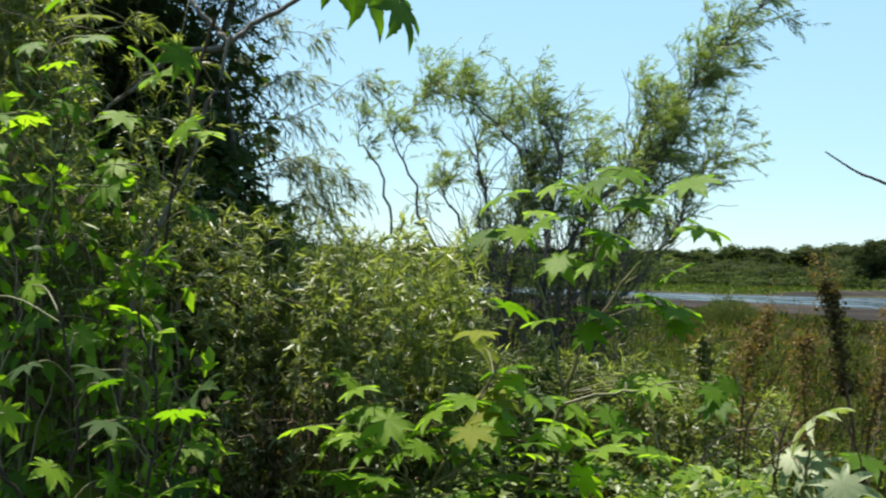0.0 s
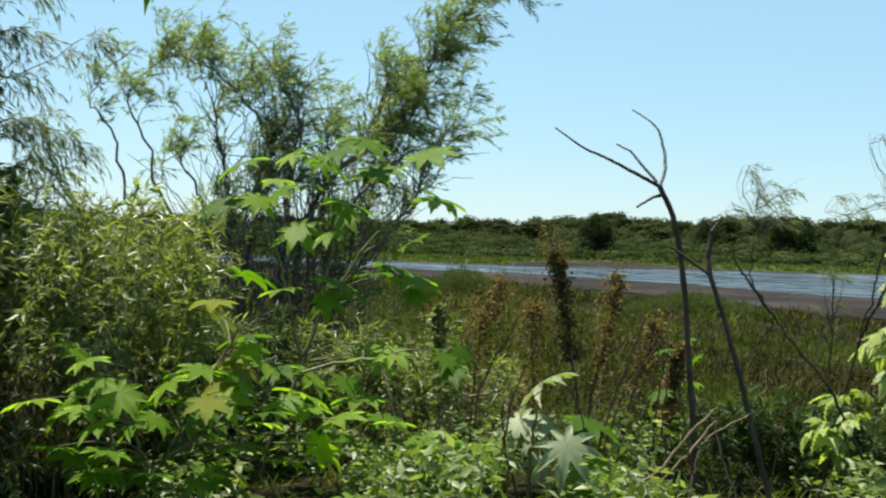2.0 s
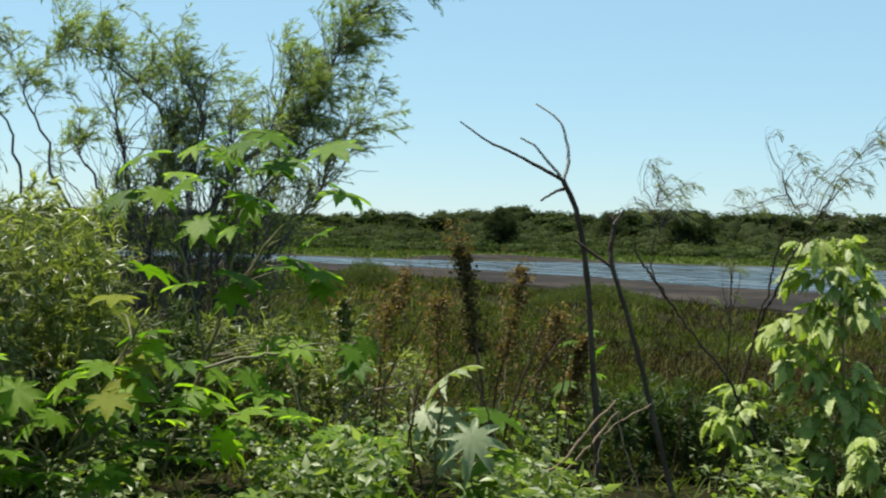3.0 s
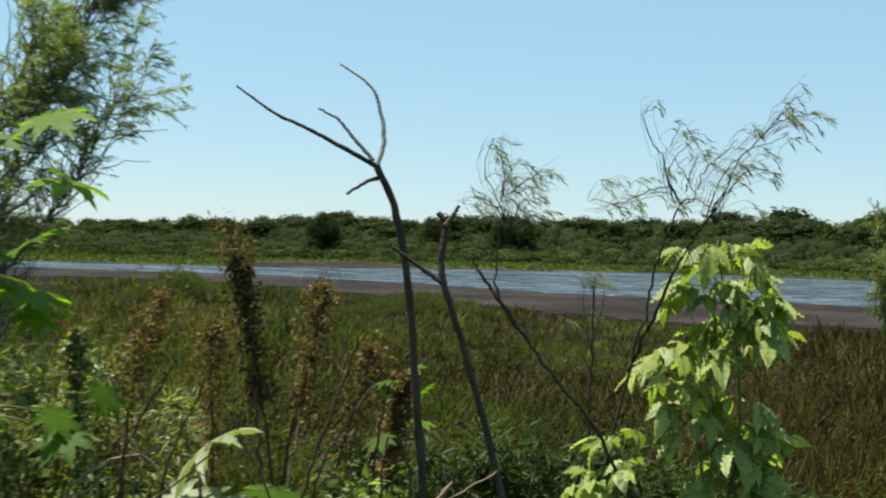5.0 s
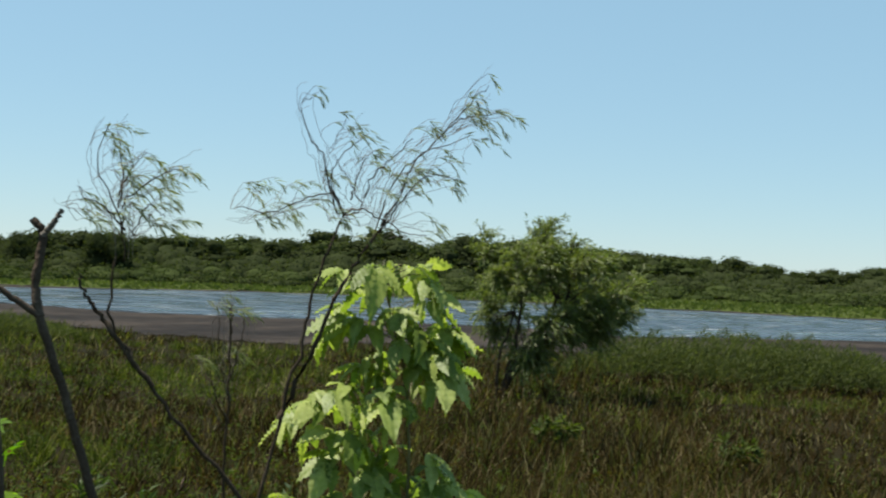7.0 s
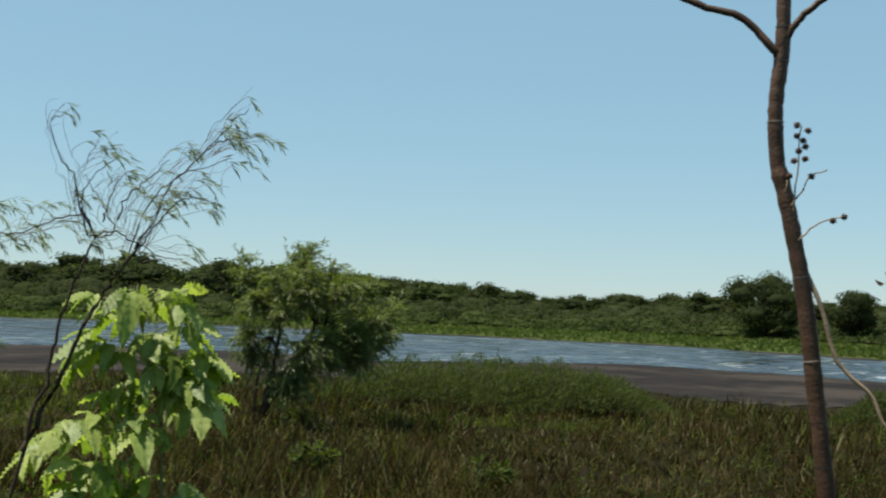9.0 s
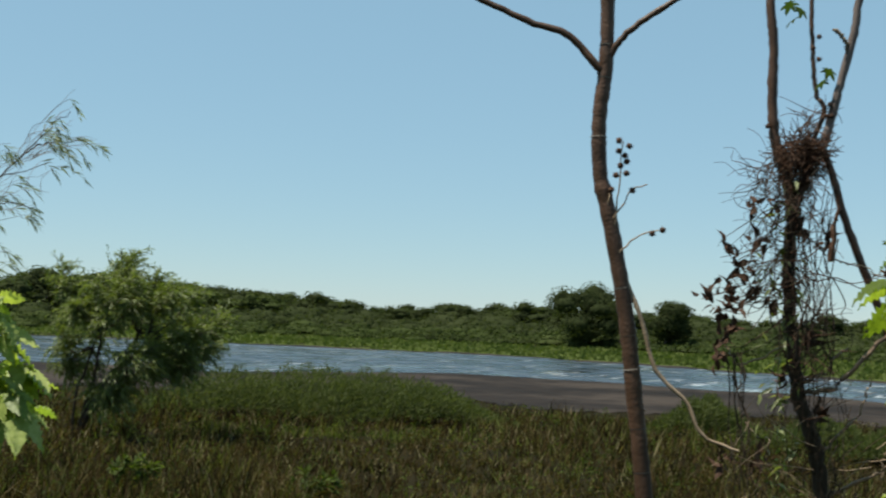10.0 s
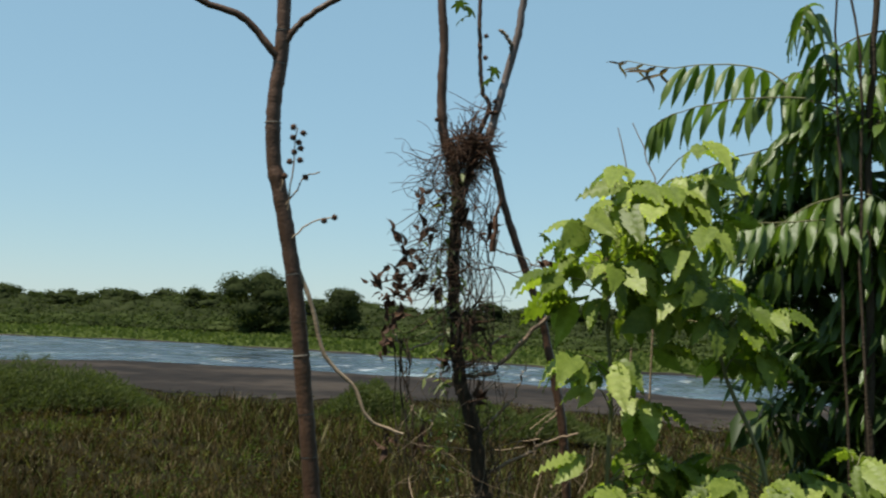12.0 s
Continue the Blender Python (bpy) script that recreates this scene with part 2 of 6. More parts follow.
def curve_points(pts, n):
    """n points on a smooth line through pts."""
    p = np.asarray(pts, float)
    q = np.vstack([2 * p[0] - p[1], p, 2 * p[-1] - p[-2]])
    out = []
    for t in np.linspace(0, len(p) - 1 - 1e-6, n):
        i, u = int(t), t - int(t)
        a, b, c, d = q[i:i + 4]
        out.append(0.5 * (2 * b + (c - a) * u + (2 * a - 5 * b + 4 * c - d) * u * u + (3 * b - a - 3 * c + d) * u ** 3))
    return np.array(out)


def tube(pts, r0, r1, n=12, sides=6, knob=0.0, wob=0.0, gap=3):
    """A tapered round stem; knob thickens it at rings, wob makes it crooked."""
    p = curve_points(pts, n)
    if wob:
        p[1:-1] += rng.normal(0, wob, (n - 2, 3))
    d = np.gradient(p, axis=0)
    d /= np.linalg.norm(d, axis=1)[:, None] + 1e-9
    ref = np.where(np.abs(d[:, 2:3]) > 0.9, [[1.0, 0, 0]], [[0, 0, 1.0]])
    s = np.cross(d, ref)
    s /= np.linalg.norm(s, axis=1)[:, None]
    t = np.cross(d, s)
    a = np.linspace(0, 2 * np.pi, sides, endpoint=False)
    rad = np.linspace(r0, r1, n) * (1 + knob * (np.arange(n) % gap == 0)) * (1 + rng.normal(0, 0.03, n))
    v = p[:, None] + rad[:, None, None] * (np.cos(a)[None, :, None] * s[:, None] + np.sin(a)[None, :, None] * t[:, None])
    i, j = np.meshgrid(np.arange(n - 1), np.arange(sides), indexing="ij")
    k = (j + 1) % sides
    f = np.stack([i * sides + j, i * sides + k, (i + 1) * sides + k, (i + 1) * sides + j], -1).reshape(-1, 4)
    tip = np.array([[(n - 1) * sides + x for x in (0, 1, 2, 3)]]) if sides == 4 else np.zeros((0, 4), int)
    return v.reshape(-1, 3), np.vstack([f, tip])


def joined(pieces):
    v, f, base = [], [], 0
    for pv, pf in pieces:
        v.append(pv)
        f.append(np.asarray(pf) + base)
        base += len(pv)
    return np.vstack(v), np.vstack(f)


# leaf shapes: x along the leaf, y across, z up, length 1
LANCE = (np.array([(0, 0, 0), (0.42, 0.085, 0.03), (0.42, -0.085, 0.03), (1, 0, -0.16), (0.45, 0, -0.02)]), np.array([(0, 4, 1), (0, 2, 4), (1, 4, 3), (4, 2, 3)]))
OVATE = (np.array([(0, 0, 0), (0.2, 0.26, 0.05), (0.2, -0.26, 0.05), (0.55, 0.3, 0.02), (0.55, -0.3, 0.02), (1, 0, -0.15), (0.2, 0, 0), (0.55, 0, -0.04)]),
         np.array([(0, 6, 1), (0, 2, 6), (1, 6, 7), (1, 7, 3), (6, 2, 4), (6, 4, 7), (3, 7, 5), (7, 4, 5)]))
BLADE = (np.array([(0, 0.5, 0), (0, -0.5, 0), (0.55, 0.35, 0), (0.55, -0.35, 0), (1, 0, -0.12)]), np.array([(0, 1, 3), (0, 3, 2), (2, 3, 4)]))
SPRAY = (np.array([(0, 0, 0), (0.5, 0.45, 0.1), (0.6, -0.35, 0.05), (1, 0.1, -0.1)]), np.array([(0, 2, 1), (1, 2, 3)]))


def leaves(shape, pos, way, size, width=1.0, up=(0, 0, 1), spin=0.6):
    """Many leaves as one array: at pos, pointing along way."""
    v, f = shape
    n = len(pos)
    x = way / (np.linalg.norm(way, axis=1)[:, None] + 1e-9)
    u = np.asarray(up, float) + rng.normal(0, spin, (n, 3))
    y = np.cross(u, x)
    y /= np.linalg.norm(y, axis=1)[:, None] + 1e-9
    z = np.cross(x, y)
    s = np.broadcast_to(np.asarray(size, float), (n,))[:, None, None]
    wd = np.broadcast_to(np.asarray(width, float), (n,))[:, None, None]
    out = pos[:, None] + s * (v[None, :, 0:1] * x[:, None] + wd * v[None, :, 1:2] * y[:, None] + v[None, :, 2:3] * z[:, None])
    return out.reshape(-1, 3), (f[None] + (np.arange(n) * len(v))[:, None, None]).reshape(-1, 3)


# ---- the land: bank, meadow, mud, river, far shore ----
WATER_Z = -1.42


def lerp_az(az, table):
    xs, ys = zip(*table)
    return np.interp(az, xs, ys)


def shore(az):
    """Distances from B to the end of the grass, the near and the far edge of the water."""
    mud = lerp_az(az, [(-30, 95), (12, 83), (16, 76), (22, 65), (30, 53), (37, 49), (54, 50), (62, 47), (66, 46), (70, 44.5), (76, 46), (84, 44), (91, 40), (110, 34)])
    near = lerp_az(az, [(-30, 130), (12, 107), (18, 99), (24, 88), (30, 79), (37, 77), (46, 73), (54, 68), (60, 73), (66, 75), (70, 73), (76, 68), (84, 62), (91, 59), (110, 50)])
    far = lerp_az(az, [(-30, 170), (12, 130), (18, 133), (22, 140), (28, 148), (34, 155), (40, 155), (54, 138), (60, 131), (64, 128), (68, 121), (73, 110), (77, 102), (82, 93), (90, 87), (110, 78)])
    wob = 0.9 * np.sin(az * 0.33) + 0.6 * np.sin(az * 0.8 + 1)
    return mud + wob, near + 1.2 * wob, far + 0.8 * np.sin(az * 1.7)


def step01(a, b, x):
    t = np.clip((x - a) / (b - a), 0, 1)
    return t * t * (3 - 2 * t)


def land(x, y):
    """Height of the ground."""
    x, y = np.asarray(x, float), np.asarray(y, float)
    dx, dy = x - B[0], y - B[1]
    r, az = np.hypot(dx, dy), np.degrees(np.arctan2(dx, dy))
    mud, near, far = shore(np.clip(az, -30, 110))
    z = -1.02 * step01(2.5, 15, r) - 0.2 * step01(15, mud, r) - 0.12 * step01(mud - 1, mud + 2, r)
    z = z - 0.08 * step01(mud + 2, near, r) - 0.7 * step01(near, near + 8, r) + 0.74 * step01(far - 8, far + 1, r)
    z = z + 0.35 * step01(far, far + 14, r) + 2.2 * step01(far + 12, far + 95, r)
    front = step01(-75, -45, az) * (1 - step01(125, 150, az))
    rough = 0.05 * np.sin(x * 1.3 + 2 * np.sin(y * 0.7)) * np.sin(y * 1.1) * step01(2, 6, r) * (1 - step01(30, 45, r))
    return z * front + (1 - front) * (-0.3 * step01(3, 20, r)) + rough


def ground_mesh(name, material, r_in, r_out, az0, az1, na, nr, lift=0.0):
    """A sheet that follows the land between two distances, which may depend on the bearing."""
    az = np.linspace(az0, az1, na)
    g = np.linspace(0, 1, nr)
    rr = np.array([r_in(a) + (r_out(a) - r_in(a)) * g for a in az])
    x, y = B[0] + rr * np.sin(np.radians(az))[:, None], B[1] + rr * np.cos(np.radians(az))[:, None]
    v = np.stack([x, y, land(x, y) + lift], -1).reshape(-1, 3)
    i, j = np.meshgrid(np.arange(na - 1), np.arange(nr - 1), indexing="ij")
    f = np.stack([i * nr + j, i * nr + j + 1, (i + 1) * nr + j + 1, (i + 1) * nr + j], -1).reshape(-1, 4)
    return mesh_of(name, v, f, material, True)


def full_ground():
    az = np.linspace(-180, 180, 361)[:-1]
    rad = np.concatenate([[0.3], np.geomspace(1, 300, 150), np.geomspace(330, 3200, 14)])
    x, y = B[0] + rad[None] * np.sin(np.radians(az))[:, None], B[1] + rad[None] * np.cos(np.radians(az))[:, None]
    v = np.stack([x, y, land(x, y)], -1).reshape(-1, 3)
    na, nr = len(az), len(rad)
    i, j = np.meshgrid(np.arange(na), np.arange(nr - 1), indexing="ij")
    k = (i + 1) % na
    f = np.stack([i * nr + j, k * nr + j, k * nr + j + 1, i * nr + j + 1], -1).reshape(-1, 4)
    v = np.vstack([v, [[B[0], B[1], 0.0]]])
    ci = len(v) - 1
    hub = np.array([(ci, ((2 * a + 2) % na) * nr, (2 * a + 1) * nr, 2 * a * nr) for a in range(na // 2)])
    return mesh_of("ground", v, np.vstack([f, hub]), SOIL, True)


def far_mud_edge(az):
    """Where the bare mud of the far shore ends: a broad flat round one bend, a thin line elsewhere."""
    return shore(az)[2] + 1.5 + 1.2 * np.sin(az * 0.8) + 0.8 * np.sin(az * 2.9) + 17 * np.exp(-((az - 19.5) / 3.6) ** 2)


tagged(new("ground", full_ground()), "weedy grassy river bank falling to a flat meadow", "ground", kind="structure")
tagged(new("far_meadow", ground_mesh("far_meadow", BANK, lambda a: shore(a)[2] + 1.0, lambda a: shore(a)[2] + 160, -32, 112, 240, 40, 0.008)),
       "green rough grassland rising beyond the far shore", "meadow", kind="structure")
tagged(new("mud_bank", ground_mesh("mud_bank", MUD, lambda a: shore(a)[0] - 1.5 + 0.8 * math.sin(a * 7), lambda a: shore(a)[1] + 4, -30, 110, 240, 24, 0.02)),
       "bare brown mud along the near edge of the river", "mud bank", kind="structure")
tagged(new("far_mud", ground_mesh("far_mud", MUD, lambda a: shore(a)[2] - 4, lambda a: far_mud_edge(a), -30, 110, 240, 8, 0.02)),
       "thin line of bare mud along the far shore", "mud bank", kind="structure")
wa = np.linspace(0, 2 * np.pi, 97)[:-1]
wv = np.vstack([[[B[0], B[1], WATER_Z]], np.stack([B[0] + 420 * np.cos(wa), B[1] + 420 * np.sin(wa), 0 * wa + WATER_Z], -1)])
wf = np.array([(0, 1 + (2 * a) % 96, 1 + (2 * a + 1) % 96, 1 + (2 * a + 2) % 96) for a in range(48)])
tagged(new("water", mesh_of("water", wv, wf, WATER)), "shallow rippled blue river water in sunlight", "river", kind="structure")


def shoals():
    """Low wet mud bars that break the surface in long thin streaks."""
    az, g = np.linspace(-6, 104, 620), np.linspace(0.02, 0.985, 90)
    near, far = shore(az)[1:]
    rr = near[:, None] + (far - near)[:, None] * g[None]
    a = az[:, None] + 0 * rr
    f = np.sin(rr * 0.9 + 3 * np.sin(a * 0.37)) + 0.8 * np.sin(rr * 1.7 + 2.4 * np.sin(a * 0.83 + 1) + 1) + 0.9 * np.sin(a * 1.25 + 0.31 * rr) * np.sin(a * 0.47 + 2) + 0.5 * np.sin(a * 3.1 + rr * 0.6)
    z = WATER_Z + 0.03 * np.clip(f - 0.8 + 0.5 * (np.abs(g - 0.5) * 2)[None] ** 3, -1, 1)
    x, y = B[0] + rr * np.sin(np.radians(a)), B[1] + rr * np.cos(np.radians(a))
    i, j = np.meshgrid(np.arange(619), np.arange(89), indexing="ij")
    q = np.stack([i * 90 + j, i * 90 + j + 1, (i + 1) * 90 + j + 1, (i + 1) * 90 + j], -1).reshape(-1, 4)
    up = z.ravel()[q].max(1) > WATER_Z - 0.02
    return mesh_of("mud_shoals", np.stack([x, y, z], -1).reshape(-1, 3), q[up], WETMUD, True)


tagged(new("mud_shoals", shoals()), "dark wet mud bars breaking the river surface", "mud bank", kind="structure")


def grass_patch(name, material, label, count, r0, r1, az0, az1, h0, h1, w, test=None, lean=0.25, log=True, seed=1, kind="stuff"):
    """A field of standing blades between two distances from B."""
    g = np.random.default_rng(seed)
    u = g.random(count)
    r = r0 * (r1 / r0) ** u if log else np.sqrt(r0 ** 2 + (r1 ** 2 - r0 ** 2) * u)
    az = g.uniform(az0, az1, count)
    tuft = g.random(count) < 0.62
    x, y = B[0] + r * np.sin(np.radians(az)), B[1] + r * np.cos(np.radians(az))
    # blades gather in tufts
    cell = 0.34 + r * 0.011
    x = np.where(tuft, (np.round(x / cell) + 0.32 * np.sin(np.round(x / cell) * 91.7 + np.round(y / cell) * 37.3)) * cell + g.normal(0, 0.19, count) * cell, x)
    y = np.where(tuft, (np.round(y / cell) + 0.32 * np.sin(np.round(y / cell) * 53.1 + np.round(x / cell) * 71.9)) * cell + g.normal(0, 0.19, count) * cell, y)
    dx, dy = x - B[0], y - B[1]
    rr, aa = np.hypot(dx, dy), np.degrees(np.arctan2(dx, dy))
    keep = (rr < shore(np.clip(aa, -30, 110))[0] + 0.5) & (rr > r0 * 0.8)
    if test is not None:
        keep &= test(x, y)
    x, y, rr = x[keep], y[keep], rr[keep]
    n = len(x)
    pos = np.stack([x, y, land(x, y) - 0.02], -1)
    way = np.stack([g.normal(0.12, lean, n), g.normal(0, lean, n), np.ones(n)], -1)
    patch = 0.75 + 0.5 * np.sin(x * 0.35 + 1.3 * np.sin(y * 0.22)) * np.sin(y * 0.3 + 0.5)
    cell = 0.5 + rr * 0.012
    tone = np.sin(np.floor(x / cell) * 12.9898 + np.floor(y / cell) * 78.233) * 43758.5453
    tone = 0.45 + 0.95 * (tone - np.floor(tone)) ** 1.2
    size = g.uniform(h0, h1, n) * np.clip(patch, 0.5, 1.25) * tone
    edge = shore(np.clip(np.degrees(np.arctan2(x - B[0], y - B[1])), -30, 110))[0]
    size = size * np.clip((edge - rr) / 9, 0.22, 1)  # the sward thins out towards the mud
    wd = (w + 0.0009 * rr) / size
    side = np.stack([g.normal(0, 1, n), g.normal(0, 1, n), np.zeros(n)], -1)
    v, f = leaves(BLADE, pos, way, size, wd, side, 0.05)
    return tagged(new(name, mesh_of(name, v, f, material)), label, "grass", kind=kind)


def turf():
    g = np.random.default_rng(6)
    n = 26000
    r, a = 9.0 * np.sqrt(g.random(n)), g.uniform(0, 2 * np.pi, n)
    x, y = 0.7 + r * np.cos(a), 1.6 + r * np.sin(a)
    pos = np.stack([x, y, land(x, y) - 0.01], -1)
    way = np.stack([g.normal(0, 0.9, n), g.normal(0, 0.9, n), 0.7 * np.ones(n)], -1)
    size = g.uniform(0.08, 0.24, n)
    v, f = leaves(BLADE, pos, way, size, 0.018 / size, (0, 0, 1), 0.5)
    return mesh_of("trodden_grass", v, f, GREENHERB)


tagged(new("trodden_grass", turf()), "short trodden grass along the bank path", "grass", kind="stuff")


def brown_ground(x, y):
    """Where the brown sedge grows: seldom on the river side of the first view, mostly further round."""
    az, r = np.degrees(np.arctan2(x - B[0], y - B[1])), np.hypot(x - B[0], y - B[1])
    return np.sin(x * 0.41 + 0.6) * np.sin(y * 0.37 + 1.0) + 0.5 * np.sin(x * 1.13 + y * 0.7) > 0.9 - 1.65 * step01(12, 48, az) - (0.3 + 1.0 * step01(16, 26, az) - 0.75 * step01(38, 48, az)) * (1 - step01(17, 30, r))


def green_ground(x, y):
    mark = np.sin(x * 91.7 + y * 37.3) * 43758.5
    return ~brown_ground(x, y) | (mark - np.floor(mark) < 0.2)


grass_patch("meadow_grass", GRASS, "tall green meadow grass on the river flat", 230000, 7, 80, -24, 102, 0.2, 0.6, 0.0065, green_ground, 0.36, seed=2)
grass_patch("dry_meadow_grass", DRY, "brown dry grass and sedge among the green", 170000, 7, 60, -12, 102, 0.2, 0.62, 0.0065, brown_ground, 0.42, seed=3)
grass_patch("straw_grass", STRAW, "pale bent straw stems standing in the meadow", 24000, 8, 50, -16, 102, 0.25, 0.6, 0.003, None, 0.5, seed=4)


def bank_strip():
    g = np.random.default_rng(5)
    n = 34000
    az = g.uniform(-28, 108, n)
    r = far_mud_edge(az) + 0.5 + g.random(n) ** 1.1 * 42
    x, y = B[0] + r * np.sin(np.radians(az)), B[1] + r * np.cos(np.radians(az))
    pos = np.stack([x, y, land(x, y) - 0.03], -1)
    way = np.stack([g.normal(0, 0.3, n), g.normal(0, 0.3, n), np.ones(n)], -1)
    side = np.stack([g.normal(0, 1, n), g.normal(0, 1, n), np.zeros(n)], -1)
    v, f = leaves(BLADE, pos, way, g.uniform(0.2, 0.5, n), 0.9, side, 0.05)
    return mesh_of("far_bank_grass", v, f, BANK)


tagged(new("far_bank_grass", bank_strip()), "bright green grass strip on the far shore", "grass", kind="stuff")


# ---- far woods ----
def crown_mesh(name, w, h, material, n, leaf, seed, low=0.0):
    """A lumpy crown of small leafy sprays round many lobes, open between them, with limbs inside."""
    g = np.random.default_rng(seed)
    lobes = []
    for _ in range(18):
        a, q = g.uniform(0, 2 * np.pi), g.random() ** 0.6
        z = g.uniform(0.14, 0.8)
        rad = w * 0.5 * math.sqrt(max(0.05, 1 - (2 * z - 0.9) ** 2)) * 0.62
        lobes.append((rad * q * math.cos(a), rad * q * math.sin(a), h * z, w * g.uniform(0.17, 0.28), h * g.uniform(0.14, 0.22)))
    k = g.integers(0, len(lobes), n)
    lob = np.array(lobes)[k]
    d = g.normal(0, 1, (n, 3))
    d /= np.linalg.norm(d, axis=1)[:, None]
    sh = g.uniform(0.72, 1.04, n)
    pos = np.stack([lob[:, 0] + d[:, 0] * lob[:, 3] * sh, lob[:, 1] + d[:, 1] * lob[:, 3] * sh, np.maximum(lob[:, 2] + d[:, 2] * lob[:, 4] * sh, low)], -1)
    way = np.cross(d, g.normal(0, 1, (n, 3))) + 0.25 * d + [0, 0, -0.2]
    v, f = leaves(SPRAY, pos, way, leaf * g.uniform(0.6, 1.3, n), 1.0, d * 1.2 + [0, 0, 0.3], 0.45)
    cores = [(v, f)]
    for lx, ly, lz, lw, lh in lobes:
        a, b = np.meshgrid(np.linspace(0.15, math.pi - 0.3, 4), np.linspace(0, 2 * np.pi, 8)[:-1], indexing="ij")
        wob = 0.6 + 0.08 * np.sin(5 * b + 3 * a + lx)
        cv = np.stack([lx + lw * wob * np.sin(a) * np.cos(b), ly + lw * wob * np.sin(a) * np.sin(b), np.maximum(lz + lh * wob * np.cos(a), low)], -1).reshape(-1, 3)
        i, j = np.meshgrid(np.arange(3), np.arange(7), indexing="ij")
        k = (j + 1) % 7
        cf = np.vstack([np.stack([i * 7 + j, (i + 1) * 7 + j, (i + 1) * 7 + k], -1).reshape(-1, 3), np.stack([i * 7 + j, (i + 1) * 7 + k, i * 7 + k], -1).reshape(-1, 3)])
        cores.append((cv, cf))
    return mesh_of(name, *joined(cores), material, True), np.array(lobes)


def trunk_mesh(name, lobes, h, r, material):
    base = (0, 0, -0.3)
    fork = (0.03 * h, 0.02 * h, h * 0.22)
    pcs = [tube([base, (0.0, 0.01 * h, h * 0.1), fork], r, r * 0.75, 5, 6)]
    for l in lobes[:6]:
        mid = [0.5 * (fork[i] + l[i]) for i in range(3)]
        pcs.append(tube([fork, (mid[0] * 1.1, mid[1] * 1.1, mid[2]), l[:3]], r * 0.5, r * 0.15, 5, 5))
    return mesh_of(name, *joined(pcs), material, True)


# slope from the eye to the top of the wood, by bearing
RISE = [(-30, 0.011), (10, 0.0135), (14, 0.017), (19, 0.0205), (24, 0.0215), (28, 0.027), (33, 0.024), (37, 0.027), (40, 0.0285), (46, 0.027), (54, 0.0235), (57, 0.0215), (60.5, 0.0135), (63.5, 0.0165), (66, 0.018), (68.7, 0.02), (72, 0.0155), (75, 0.0145), (78, 0.0135), (82, 0.0145), (84.5, 0.018), (108, 0.018)]


def woods():
    kinds = []
    for s in range(5):
        cm, lb = crown_mesh("crown", 6.0, 5.6, WOODS_DARK if s < 4 else WOODS, 1300, 0.36, 20 + s)
        kinds.append((cm, trunk_mesh("trunk", lb, 5.6, 0.16, BARK)))
    g = np.random.default_rng(11)
    first = {}
    # the row of trees that stands out against the sky, each on its own
    for az in np.arange(-27, 108, 0.5):
        far = shore(az)[2]
        a = az + g.uniform(-0.6, 0.6)
        r = far + g.uniform(56, 80)
        x, y = spot(a, r, B)
        k = int(g.integers(0, 5))
        rise = lerp_az(a, RISE)
        size = (float(rise) * r + EYE - float(land(x, y))) / 5.3 * g.uniform(0.84, 1.03) * (1.2 if g.random() < 0.1 else 1.0)
        if k not in first:
            t = thing("tree", x, y, float(land(x, y)), "broad green tree in the wood across the river", "tree", "trees of the far wood")
            part("trunk", kinds[k][1], t)
            part("crown", kinds[k][0], t)
            t.scale = (size, size, size)
            first[k] = t
        else:
            m = pose(x, y, float(land(x, y)), 0, 0, g.uniform(0, 360))
            t = copy_thing(first[k], m)
            t.scale = (size * g.uniform(1.2, 1.9), size * g.uniform(1.2, 1.9), size)
    # low growth before and between them, past counting: rounded clumps of sprays round darker hearts
    n, m = 3600, 58
    az = g.uniform(-28, 108, n)
    back = g.random(n) ** 0.8
    front = 22 + 9 * step01(50, 58, az)
    r = shore(az)[2] + front + (66 - front) * back
    cx, cy = B[0] + r * np.sin(np.radians(az)), B[1] + r * np.cos(np.radians(az))
    top = (lerp_az(az, RISE) * r + EYE - land(cx, cy)) * g.uniform(0.6, 0.96, n) * (0.14 + 0.86 * back ** 1.4)
    w, h = (0.8 + 2.6 * g.random(n) ** 2) * (0.7 + 0.8 * back), top * 0.62
    cz = land(cx, cy) + top * 0.38
    d = g.normal(0, 1, (n, m, 3))
    d /= np.linalg.norm(d, axis=2)[..., None]
    d[..., 2] = np.abs(d[..., 2]) * 1.0 - 0.15
    half = np.stack([w, w, h], -1)[:, None]
    pos = np.stack([cx, cy, cz], -1)[:, None] + d * half * g.uniform(0.6, 1.4, (n, m, 1))
    way = np.cross(d.reshape(-1, 3), g.normal(0, 1, (n * m, 3))) + [0, 0, 0.25]
    v, f = leaves(SPRAY, pos.reshape(-1, 3), way, 0.34 * g.uniform(0.6, 1.5, n * m), 1.0, d.reshape(-1, 3) * 1.0 + [0, 0, 0.1], 0.9)
    a, c = np.meshgrid(np.linspace(0.1, 1.75, 4), np.linspace(0, 2 * np.pi, 8)[:-1], indexing="ij")
    ball = np.stack([np.sin(a) * np.cos(c), np.sin(a) * np.sin(c), np.cos(a)], -1).reshape(-1, 3) * 0.76
    i, j = np.meshgrid(np.arange(3), np.arange(7), indexing="ij")
    k = (j + 1) % 7
    bf = np.vstack([np.stack([i * 7 + j, (i + 1) * 7 + j, (i + 1) * 7 + k], -1).reshape(-1, 3), np.stack([i * 7 + j, (i + 1) * 7 + k, i * 7 + k], -1).reshape(-1, 3)])
